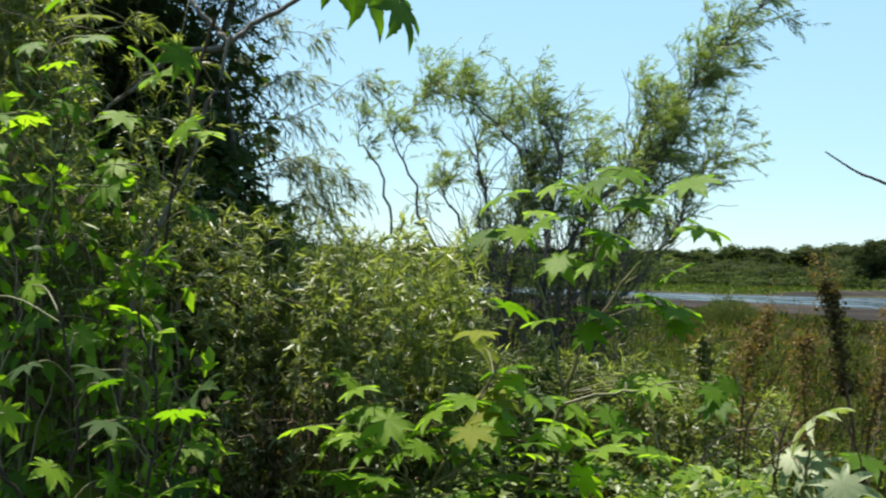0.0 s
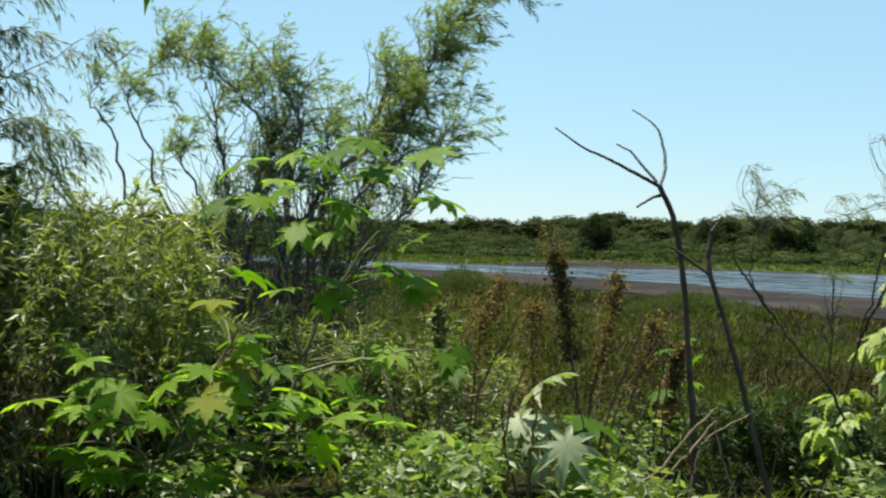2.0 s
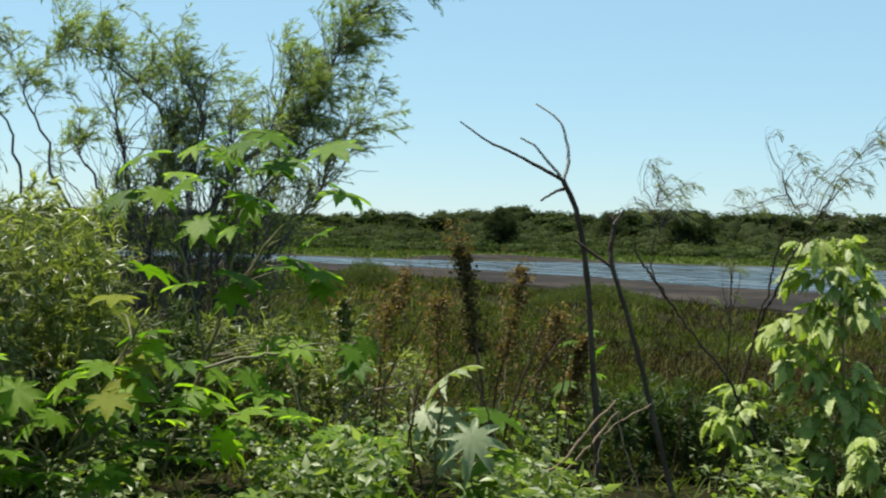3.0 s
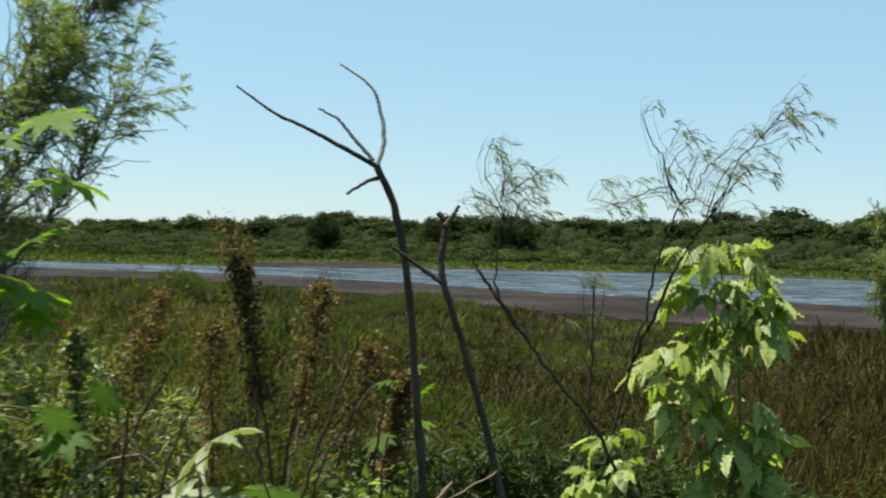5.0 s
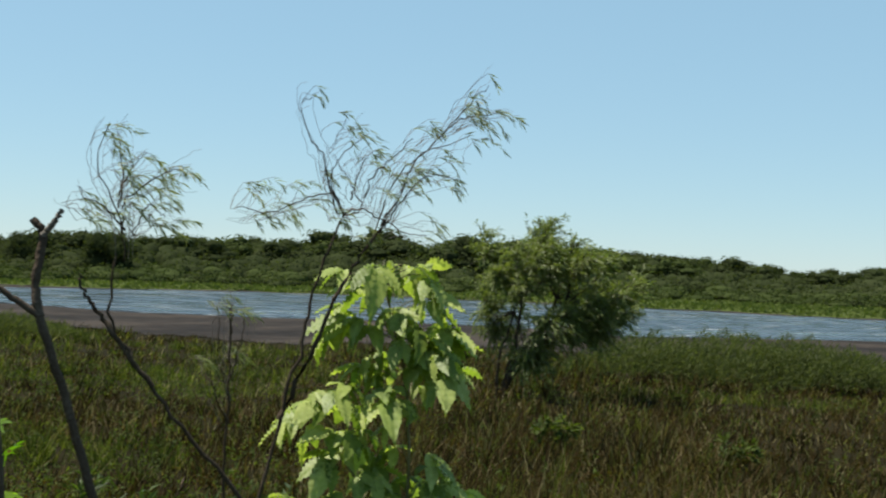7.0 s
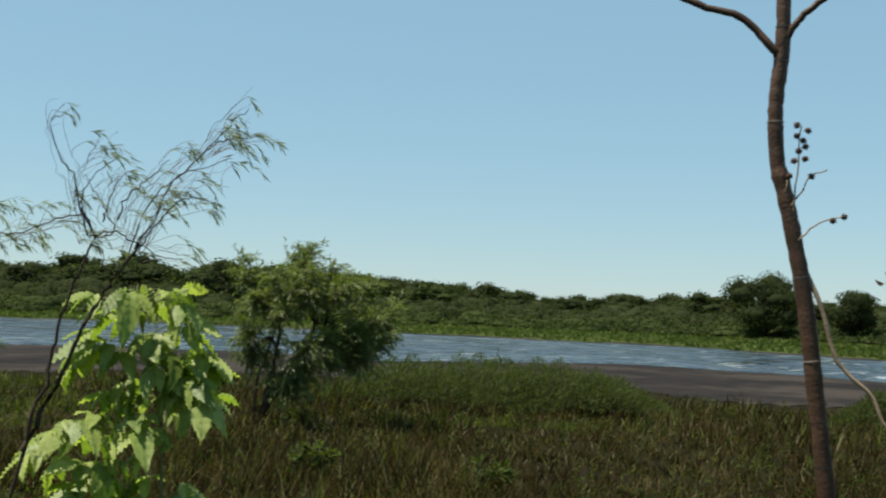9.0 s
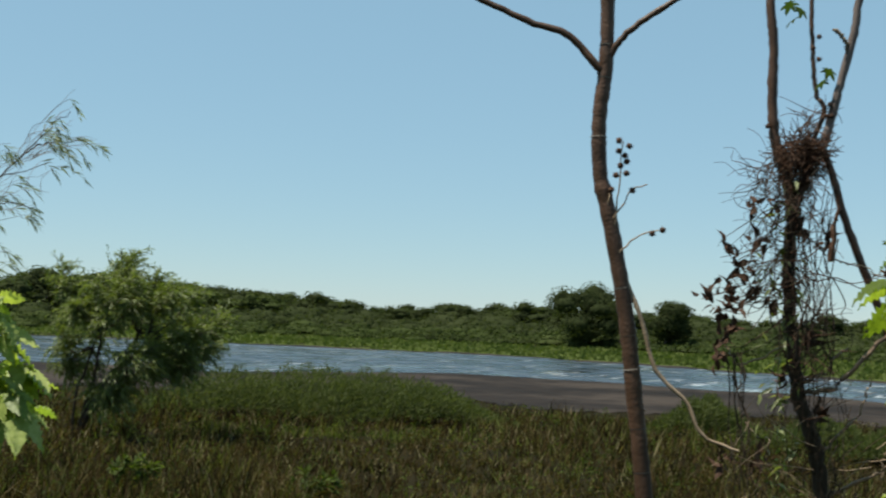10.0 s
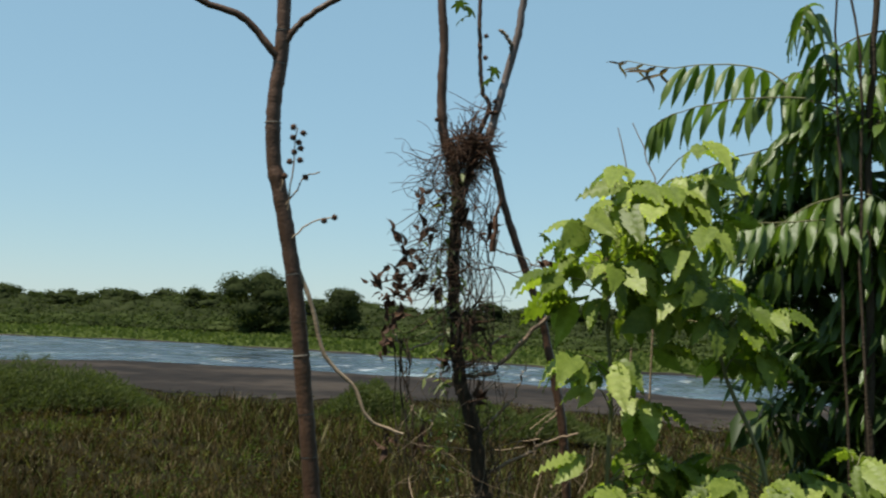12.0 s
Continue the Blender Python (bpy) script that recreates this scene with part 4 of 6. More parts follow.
elder(89.43, 4.6, "leafy elder shrub with large sunlit toothed leaves", [[(0.5, -0.3), (0.4, 0.7), (0.34, 1.06), (0.3, 1.23), (0.19, 1.45), (0.14, 1.63), (0.1, 1.84), (0.01, 2.0), (-0.1, 2.19)], [(-0.2, -0.3), (-0.23, 0.5), (-0.24, 1.02), (-0.24, 1.4), (-0.26, 1.7), (-0.27, 2.04), (-0.25, 2.22)],
                                                                        [(0.55, -0.3), (0.6, 0.8), (0.64, 1.2)]],
      [(-0.21, 2.26), (-0.12, 2.23), (-0.02, 2.25), (-0.29, 2.15), (-0.35, 2.11), (-0.16, 2.18), (-0.05, 2.18), (0.05, 2.15), (0.13, 2.05), (-0.22, 2.07), (-0.12, 2.11), (-0.01, 2.09), (-0.3, 1.99), (-0.13, 1.98), (-0.03, 1.99), (0.07, 1.96), (-0.24, 1.92),
       (-0.33, 1.92), (-0.43, 1.84), (-0.11, 1.88), (0.01, 1.88), (0.12, 1.88), (-0.21, 1.85), (0.18, 1.84), (-0.05, 1.79), (0.08, 1.77), (0.28, 1.78), (0.38, 1.75), (-0.02, 1.72), (0.22, 1.72), (0.27, 1.62), (0.32, 1.66)]
      + [(-0.39, 1.55), (-0.27, 1.58), (-0.19, 1.6), (-0.1, 1.61), (-0.31, 1.5)]
      + [(-0.28, 1.2), (-0.2, 1.22), (-0.11, 1.19), (-0.01, 1.2), (0.09, 1.22), (0.15, 1.18), (-0.23, 1.1), (-0.13, 1.08), (0.05, 1.1), (0.22, 1.12), (-0.27, 1.03), (-0.05, 1.04), (0.14, 1.05), (0.61, 1.25), (0.69, 1.27), (0.57, 1.16), (0.69, 1.15), (0.51, 1.1)], 0.25, 84, 0.55, GREEN_ELDER_LEAVES)


# ---- big willow clump, young willow and thicket at the start ----
def willow_clump():
    global rng
    rng = np.random.default_rng(91)
    t, gz = plant("willow", 3.56, 12.0, A, "tangled many-stemmed willow with wind-blown grey-green leaves", "tree")
    limbs = [([(-0.2, 0.3), (-0.56, 1.11), (-1.01, 1.59), (-1.26, 1.97), (-1.37, 2.49), (-1.58, 2.75), (-1.62, 2.99), (-1.23, 3.42)], 0.034, 5, 0.3),
             ([(-0.1, 0.4), (-0.45, 1.34), (-0.91, 1.93), (-1.12, 2.55), (-1.24, 2.9), (-0.85, 3.31)], 0.034, 13, -0.2),
             ([(-0.1, 0.0), (-0.26, 0.57), (-0.53, 1.89), (-0.76, 2.32), (-0.8, 2.76)], 0.04, 10, 0.5),
             ([(-0.05, 0.0), (-0.15, 0.57), (-0.03, 1.9), (0.11, 2.52), (-0.41, 3.16), (-0.74, 3.31)], 0.05, 66, 0.1),
             ([(0.2, 0.0), (0.34, 0.58), (0.47, 1.81), (0.95, 2.39), (1.4, 2.75), (1.6, 3.26), (1.81, 3.66), (2.25, 4.11)], 0.055, 100, -0.3),
             ([(0.4, 0.0), (0.73, 0.59), (0.75, 1.6), (1.3, 2.29), (1.7, 2.6), (2.0, 2.75)], 0.04, 26, 0.4),
             ([(0.1, 0.0), (0.23, 0.69), (0.25, 1.8), (0.38, 2.64), (0.13, 3.22)], 0.045, 46, -0.1),
             ([(0.3, 0.0), (0.4, 0.8), (0.62, 1.7), (0.7, 2.5), (0.62, 2.95)], 0.035, 22, 0.6),
             ([(0.3, 0.2), (0.75, 1.1), (1.1, 2.0), (1.15, 2.8), (1.3, 3.25)], 0.035, 52, 0.2),
             ([(0.0, 0.2), (-0.2, 1.2), (-0.3, 2.1), (-0.45, 2.8), (-0.3, 3.1)], 0.03, 26, 0.7),
             ([(0.5, 0.2), (1.0, 1.2), (1.5, 1.9), (1.75, 2.4), (2.0, 3.0)], 0.03, 20, 0.5)]
    allw, alll, bares = [], [], []
    for pts, rad, per, w in limbs:
        p = rooted(line(pts, gz, 0.0, w), gz)
        part("limb", mesh_of("limb", *tube(p, rad * 0.72, 0.004, 34, 7, 0.05, 0.02), BARK, True), t)
        subs = branchlets(p, max(3, int(per * 0.85)), 0.62 if per > 16 else 0.4, (0.12, 0, 0.5), 0.4 if per > 16 else 0.72)
        allw.append(joined([tube(q, 0.007, 0.002, 10, 4, 0, 0.008) for q in subs]))
        wood, lf = twigs(subs + [p[len(p) // 2:]], 11, 0.2, 20, 0.066, 0.7, (0.32, 0, 0.15), 0.2, 0.35, 0.5, thick=0.0016)
        allw.append(wood)
        alll.append(lf)
        # bare grey shoots low in the clump
        if per < 14:
            continue
        bare = branchlets(p[:len(p) // 2 + 2], 70, 1.15, (0.02, 0, 1.1), 0.1)
        bares.append(joined([tube(q, 0.007, 0.0022, 12, 4, 0, 0.012) for q in bare]))
    low = []
    for _ in range(310):
        u, z, y = rng.uniform(-0.7, 1.3), rng.uniform(-0.1, 1.75), rng.normal(0, 0.35)
        way, q = np.array([0.25 * u + rng.normal(0, 0.3), rng.normal(0, 0.2), 1.0]), [np.array([u * 0.8, y, z - gz])]
        ln = rng.uniform(0.5, 1.3)
        for _ in range(4):
            way = way + rng.normal(0, 0.2, 3)
            q.append(q[-1] + way / np.linalg.norm(way) * ln / 4)
        low.append(tube(q, 0.0065, 0.002, 10, 4, 0, 0.01))
    bares.append(joined(low))
    part("twigwork", mesh_of("twigwork", *joined(allw), BARK), t)
    part("shoot_tangle", mesh_of("shoot_tangle", *joined(bares), GREYTWIG), t)
    part("crown", mesh_of("crown", *joined(alll), WILLOW), t)


willow_clump()


def young_willow():
    global rng
    rng = np.random.default_rng(92)
    t, gz = plant("willow", -6.6, 10.5, A, "young weeping willow with light hanging leaves", "tree")
    limbs = [([(-0.8, 0.2), (-0.75, 1.6), (-0.62, 2.5), (-0.47, 2.67), (-0.19, 2.8), (0.1, 2.94), (0.38, 3.15)], 38, 0.5),
             ([(-0.62, 2.2), (-0.4, 2.42), (-0.18, 2.48), (0.08, 2.46), (0.34, 2.37)], 56, 0.25),
             ([(-0.62, 2.5), (-0.5, 3.2), (-0.27, 3.57), (0.0, 3.62)], 20, 0.4),
             ([(-0.62, 2.4), (-0.45, 2.9), (-0.25, 3.15), (0.0, 3.2)], 26, 0.3),
             ([(-0.5, 1.5), (-0.2, 2.0), (0.05, 2.2), (0.22, 2.1)], 36, 0.2)]
    allw, alll = [], []
    for k, (pts, per, start) in enumerate(limbs):
        p = line(pts, gz, 0, 0.25 * (k % 3 - 1))
        if k == 0:
            p = rooted(p, gz)
        part("limb", mesh_of("limb", *tube(p, 0.011, 0.003, 22, 6, 0, 0.01), BARK, True), t)
        wood, lf = twigs(branchlets(p, per // 4, 0.3, (0.25, 0, -0.1), start) + [p], 9, 0.2, 9, 0.085, 0.7, (0.25, 0, -0.1), 0.6, 0.3, 0.9, thick=0.0012)
        allw.append(wood)
        alll.append(lf)
    part("twigwork", mesh_of("twigwork", *joined(allw), BARK), t)
    part("crown", mesh_of("crown", *joined(alll), SAPLING), t)


young_willow()


def blob_leaves(blobs, n, leaf, width, shape, droop=0.3, shell=0.45):
    """Leaves through the outer part of several rounded masses (right, away, height, half-width, half-depth, half-height)."""
    b = np.array(blobs)
    vol = b[:, 3] * b[:, 4] * b[:, 5]
    k = rng.choice(len(b), n, p=vol / vol.sum())
    d = rng.normal(0, 1, (n, 3))
    d /= np.linalg.norm(d, axis=1)[:, None]
    s = (shell + (1.05 - shell) * rng.random(n))[:, None]
    pos = b[k, :3] + d * s * b[k, 3:]
    way = d * 0.6 + rng.normal(0, 0.6, (n, 3)) + [0.15, 0, -droop]
    return leaves(shape, pos, way, leaf * rng.uniform(0.6, 1.3, n), width, (0, -0.3, 1), 0.5)


def thicket():
    global rng
    rng = np.random.default_rng(93)
    t, gz = plant("vine_covered_tree", -12.0, 9.6, A, "tall dark tree smothered in climbing vines", "tree")
    stems = [[(-0.6, -0.2), (-0.5, 1.0), (-0.2, 2.4), (0.3, 3.6), (0.5, 4.6)], [(-0.8, -0.2), (-1.0, 1.4), (-1.3, 3.0), (-1.5, 4.4)], [(0.0, -0.2), (0.2, 1.2), (0.35, 2.2), (0.3, 3.0)], [(-1.6, -0.2), (-2.0, 1.6), (-2.2, 3.4), (-2.3, 4.6)]]
    paths = [rooted(line(s, gz, 0, 0.3), gz) for s in stems]
    for p in paths:
        part("trunk", mesh_of("trunk", *tube(p, 0.07, 0.02, 24, 7, 0.05, 0.02), BARK, True), t)
    part("vine", mesh_of("vine", *blob_leaves([(0.45, 0.2, 1.75 - gz, 0.42, 0.5, 0.42), (0.2, 0.2, 2.2 - gz, 0.4, 0.5, 0.35), (0.0, 0.2, 2.6 - gz, 0.35, 0.5, 0.4), (0.25, 0.25, 1.3 - gz, 0.45, 0.5, 0.4), (-0.2, 0.3, 0.8 - gz, 0.7, 0.6, 0.6), (-0.5, 0.4, 1.8 - gz, 0.6, 0.5, 0.8)], 8500, 0.1, 1.2, OVATE), VINE_SHADE), t)
    part("crown", mesh_of("crown", *blob_leaves([(0.35, 0.3, 3.0 - gz, 0.4, 0.5, 0.35), (0.15, 0.3, 3.5 - gz, 0.5, 0.6, 0.45), (-0.3, 0.4, 4.0 - gz, 0.7, 0.6, 0.6), (0.35, 0.3, 4.0 - gz, 0.45, 0.6, 0.5), (-0.5, 0.4, 3.0 - gz, 0.6, 0.5, 0.6), (0.1, 0.3, 4.8 - gz, 0.7, 0.7, 0.6)], 11000, 0.08, 1.1, LANCE, 0.6), WOODS_DARK), t)
    wood, lf = twigs(paths[:3], 50, 0.7, 24, 0.09, 1.0, (0.2, -0.1, 0), 0.6, 0.4, 0.7, thick=0.003)
    part("twigwork", mesh_of("twigwork", *wood, BARK), t)
    part("shoot_tangle", mesh_of("shoot_tangle", *lf, VINE_SHADE), t)
    for az, r, seed, h in ((-13.6, 10.6, 1, 5.6), (-17.4, 10.8, 2, 5.8), (-21.4, 10.4, 3, 5.6), (-25.0, 9.8, 4, 5.2)):
        rng = np.random.default_rng(960 + seed)
        s, sz = plant("thicket_tree", az, r, A, "dark leafy tree deep in the thicket", "tree", "trees of the thicket")
        part("trunk", mesh_of("trunk", *tube([(0, 0, -0.1), (0.1, 0, 1.5), (-0.1, 0.1, 3.2), (0.1, 0, h * 0.85)], 0.06, 0.02, 16, 7, 0.04, 0.02), DARKBARK, True), s)
        blobs = [(rng.uniform(-0.5, 0.5), rng.uniform(-0.2, 0.3), (k + 0.5) * h / 10, rng.uniform(0.55, 0.85), rng.uniform(0.4, 0.6), rng.uniform(0.35, 0.55)) for k in range(10)]
        part("crown", mesh_of("crown", *blob_leaves(blobs, 5200, 0.17, 1.0, OVATE, 0.3, 0.25), VINE_SHADE), s)
    for az, r, seed, h, lab in ((-19.2, 9.1, 1, 5.0, "tangled leafy shrub with pale dry stems at the thicket's edge"), (-21.0, 8.9, 2, 5.0, "tall leafy shrub overgrown with weeds"),
                                (-14.2, 9.0, 3, 2.4, "dark weedy shrub under the vines"), (-24.5, 8.3, 4, 4.8, "dense leafy shrub beside the thicket"), (-18.6, 8.6, 5, 2.0, "leafy weeds crowding the thicket's foot")):
        rng = np.random.default_rng(930 + seed)
        s, sz = plant("thicket_shrub", az, r, A, lab, "shrub", "shrubs of the thicket")
        blobs = [(rng.uniform(-0.5, 0.5), rng.uniform(-0.2, 0.3), (k + 0.5) * h / 9, rng.uniform(0.4, 0.7), rng.uniform(0.3, 0.5), rng.uniform(0.25, 0.45)) for k in range(9)]
        for k in range(7):
            u = rng.uniform(-0.5, 0.5)
            q = np.array([(u, 0, -0.05), (u + rng.normal(0, 0.2), 0.0, h * 0.3), (u + rng.normal(0, 0.35), rng.normal(0, 0.2), h * 0.6), (u + rng.normal(0, 0.5), rng.normal(0, 0.2), h * rng.uniform(0.75, 0.95))])
            part("stem", mesh_of("stem", *tube(q, 0.012, 0.004, 20, 5, 0, 0.02), DRYSTEM), s)
        part("foliage", mesh_of("foliage", *blob_leaves(blobs, 4200, 0.072, 1.1, OVATE, 0.35, 0.4), THICKET if seed != 3 else VINE_SHADE), s)
        part("shoot_tangle", mesh_of("shoot_tangle", *blob_leaves(blobs, 2600, 0.1, 1.1, LANCE, 0.5, 0.75), THICKET if seed != 3 else VINE_SHADE), s)
        part("dry_foliage", mesh_of("dry_foliage", *blob_leaves(blobs, 1200, 0.09, 1.2, LANCE, 0.8, 0.75), DOCK), s)


thicket()


def weeds():
    """Tall leafy weeds in front of the willow: upright stems set with narrow leaves."""
    global rng
    g = np.random.default_rng(94)
    for k, (az, r, h, w) in enumerate(((-9.5, 8.2, 1.85, 0.55), (-6.5, 7.8, 1.82, 0.6), (-3.4, 8.6, 1.7, 0.6), (-1.6, 9.6, 1.68, 0.5), (2.0, 10.0, 0.95, 0.5), (4.6, 10.2, 0.75, 0.6),
                                        (6.8, 10.6, 0.8, 0.6), (9.2, 10.8, 0.8, 0.6), (-2.2, 9.3, 0.9, 0.5), (-5.6, 8.8, 1.62, 0.5), (0.8, 9.4, 0.6, 0.6), (12.0, 10.2, 0.6, 0.6), (-5.0, 9.8, 1.76, 0.55), (-1.8, 9.2, 1.7, 0.5), (-8.2, 9.2, 1.9, 0.5), (25.5, 9.8, 0.4, 0.7), (29.5, 9.6, 0.4, 0.7), (33.5, 9.9, 0.15, 0.7),
                                        (-16.2, 8.0, 3.3, 0.5), (-19.6, 7.8, 4.3, 0.55), (-23.0, 7.6, 4.3, 0.55), (-14.4, 8.2, 1.9, 0.4), (-17.9, 7.4, 2.3, 0.5), (-21.4, 7.2, 2.4, 0.5))):
        rng = np.random.default_rng(940 + k)
        t, gz = plant("tall_weed", az, r, A, "tall leafy weed with narrow glossy leaves", "weed", "tall weeds on the bank")
        stems = []
        for _ in range(13 + 2 * (k % 3)):
            u, y = g.uniform(-w, w), g.uniform(-0.35, 0.35)
            top = (h - gz) * g.uniform(0.8, 1.08)
            stems.append(np.array([(u, y, -0.05), (u + g.normal(0, 0.04), y, top * 0.5), (u * 1.15 + g.normal(0.04, 0.07), y, top)]))
        for q in stems:
            part("stem", mesh_of("stem", *tube(q, 0.0045, 0.0015, 12, 4, 0, 0.016), GREENSTEM), t)
        wood, lf = twigs(stems, 26, 0.19, 11, (0.105, 0.085, 0.115)[k % 3], (0.85, 1.25, 0.75)[k % 3], (0.1, -0.1, 0.35), 0.35, 0.12, 0.65, thick=0.0016)
        part("foliage", mesh_of("foliage", *lf, VINE_SHADE if az > 20 else (VINE_SHADE, WEED)[k % 2] if -1 < az < 14 and r > 8 else (WEED, WEED, THICKET, WEED, THICKET)[k % 5]), t)
        part("shoot_tangle", mesh_of("shoot_tangle", *wood, GREENSTEM), t)
        if h > 1.5:
            low = [(u, -0.1, z * (h - gz), w * 0.6, 0.35, 0.14 * (h - gz)) for u, z in ((-0.2, 0.2), (0.25, 0.3), (0.0, 0.42))]
            part("dry_foliage", mesh_of("dry_foliage", *blob_leaves(low, 420, 0.09, 1.0, LANCE, 0.8, 0.3), DEADLEAF), t, "withered brown lower leaves")
            for _ in range(5):
                u, z = g.uniform(-w, w), g.uniform(0.1, 0.75) * (h - gz)
                q = [(u, -0.3, z), (u + g.normal(0, 0.15), -0.38, z + g.normal(0.05, 0.1)), (u + g.normal(0, 0.35), -0.34, z + g.normal(0, 0.25))]
                part("dead_twig", mesh_of("dead_twig", *tube(q, 0.004, 0.002, 12, 4, 0, 0.012), DRYSTEM), t, "bare dry twig")


weeds()

# ---- castor plants ----
CASTOR_LEAVES = [palmate("leaf", CASTOR, 8, s) for s in (1, 2, 3)]
SHADED_LEAVES = [palmate("leaf", CASTOR_SHADED, 8, s) for s in (11, 12)]
YELLOW_LEAVES = [palmate("leaf", CASTOR_YELLOW, 7, s) for s in (4, 5)]
GLARE_LEAVES = [palmate("leaf", CASTOR_GLARE, 8, s, 0.2, 0.7) for s in (6, 7)]


def castor(az, r, origin, label, stems, sets, size, seed, tilt=(-5, 30), spare=True, girth=0.013, wood=None):
    """Stems, and big palmate leaves at the given places, each on a long stalk."""
    global rng
    rng = np.random.default_rng(seed)
    t, gz = plant("castor_plant", az, r, origin, label, "castor plant", "castor plants")
    paths = [line(s, gz, 0, 0.2 * (k - 1)) for k, s in enumerate(stems)]
    for k, p in enumerate(paths):
        part("stem", mesh_of("stem", *tube(rooted(p, gz) if k == 0 else p, girth, girth * 0.55, 26, 7, 0.12, 0.006), wood or GREENSTEM, True), t)
    fine = np.vstack([curve_points(p, 60) for p in paths])
    for spots, kinds in sets:
        more = [(u + rng.normal(0, 0.16), z + rng.normal(-0.06, 0.1)) for u, z in spots] if spare else []
        for u, z in spots + more:
            at = np.array([u, rng.uniform(-0.6, 0.15), z - gz])
            near = fine[np.argmin(np.abs(fine[:, 2] - (at[2] - 0.12)) + 0.5 * np.abs(fine[:, 0] - at[0]))]
            out = at - near
            mid = (near + at) / 2 + [0, 0, 0.05]
            stalk = part("stalk", mesh_of("stalk", *tube([near, mid, at], 0.005, 0.0035, 8, 5), GREENSTEM), t)
            bearing = math.degrees(math.atan2(out[1] - 0.55, out[0])) + rng.normal(0, 30)
            part("leaf", kinds[int(rng.integers(0, len(kinds)))], stalk, at=leaf_pose(at, bearing, rng.uniform(*tilt), rng.normal(0, 16), size * rng.uniform(0.75, 1.2)))


castor(7.13, 8.8, A, "bright green castor plant with star-shaped leaves", [[(-0.57, -0.54), (-0.42, 0.08), (-0.19, 0.7), (-0.04, 1.27), (-0.01, 1.84), (-0.06, 2.2)], [(-0.3, 0.4), (-0.1, 1.0), (0.27, 1.6), (0.58, 1.85)], [(-0.2, 0.7), (-0.35, 1.3), (-0.5, 1.85)]],
       [([(-0.18, 2.28), (-0.06, 2.12), (0.64, 2.23), (0.74, 1.93), (-0.38, 1.91), (-0.03, 1.64), (-0.67, 2.13), (0.05, 1.84), (0.55, 1.61), (0.26, 2.07), (-0.52, 1.86), (0.18, 2.33), (0.1, 1.86), (0.72, 1.91), (-0.25, 1.66), (-0.42, 2.01), (0.31, 2.12), (0.07, 1.78), (-0.79, 1.84), (0.02, 2.21), (-0.21, 1.98), (0.41, 1.43), (-0.1, 2.18), (-0.3, 2.2)], CASTOR_LEAVES),
        ([(0.28, 1.38), (0.54, 1.34), (0.57, 1.23), (0.39, 1.4), (-0.04, 1.19), (0.26, 0.87), (0.52, 0.84), (0.35, 0.79), (0.94, 0.84), (0.05, 1.3)], CASTOR_LEAVES), ([(-0.61, 1.34), (-0.33, 1.26)], CASTOR_LEAVES)], 0.21, 101, (0, 46), False)
castor(3.2, 7.2, A, "low castor plant with yellowing lower leaves", [[(-0.69, -0.22), (-0.48, 0.26), (-0.22, 0.74), (-0.04, 1.09)], [(-0.43, 0.31), (-0.09, 0.57), (0.35, 0.83), (0.78, 0.91)], [(-0.52, 0.22), (-0.69, 0.57), (-0.87, 0.91)]],
       [([(-0.12, 0.87), (-0.18, 1.24), (0.0, 0.83)], YELLOW_LEAVES),
        ([(-0.68, 0.73), (-0.84, 0.6), (-0.6, 0.53), (-0.71, 0.4), (0.22, 0.84), (0.1, 0.9), (0.38, 0.81), (-0.23, 0.68), (0.24, 0.68), (0.6, 0.77), (0.36, 0.64), (-0.3, 0.48), (-0.5, 0.62), (-0.04, 0.44), (0.56, 0.46), (0.02, 0.97), (-0.41, 0.79),
          (0.87, 0.95), (1.17, 0.93), (-0.87, 0.9), (0.87, 0.57), (-1.0, 0.44), (0.22, 0.35), (-1.0, 0.62), (-0.95, 0.35), (-0.75, 0.3), (-0.5, 0.3), (-0.85, 0.75)], CASTOR_LEAVES)], 0.18, 102, (-12, 40))
castor(-13.81, 6.8, A, "tall castor plant with sunlit leaves before the thicket", [[(-0.12, -0.04), (-0.14, 0.6), (-0.08, 1.2), (0.0, 1.6), (0.1, 1.85), (0.24, 2.17), (0.29, 2.38), (0.37, 2.6), (0.43, 2.83)], [(0.43, 2.83), (0.59, 2.95), (0.8, 3.09), (0.95, 3.23), (1.2, 3.25)],
                                                                           [(0.43, 2.83), (0.34, 2.93), (0.24, 3.05), (0.2, 3.15)], [(0.4, 2.8), (0.14, 2.75), (-0.11, 2.55), (-0.33, 2.37)]],
       [([(-0.43, 2.62), (-0.33, 2.52), (-0.02, 2.66), (0.15, 2.66), (-0.11, 2.39), (0.26, 2.28), (0.07, 2.63), (-0.71, 2.33), (-0.58, 2.32), (-0.16, 2.13), (0.19, 2.31), (0.29, 1.88), (-0.69, 1.24), (-0.52, 1.32),
          (-0.33, 1.61), (-0.15, 1.47), (0.1, 1.28), (0.17, 0.85), (-0.07, 0.65), (-0.37, 0.67), (-0.01, 0.46), (0.23, 0.64), (0.05, 1.63)], CASTOR_LEAVES),
        ([(-0.13, 0.81), (-0.24, 1.0), (-0.08, 1.0), (-0.59, 0.53), (-0.52, 0.41), (0.12, 0.93), (-0.39, 2.94)], CASTOR_LEAVES), ([(-0.28, 0.42), (-0.3, 2.9)], YELLOW_LEAVES)], 0.155, 103, (-5, 65), False, 0.017, BARK)
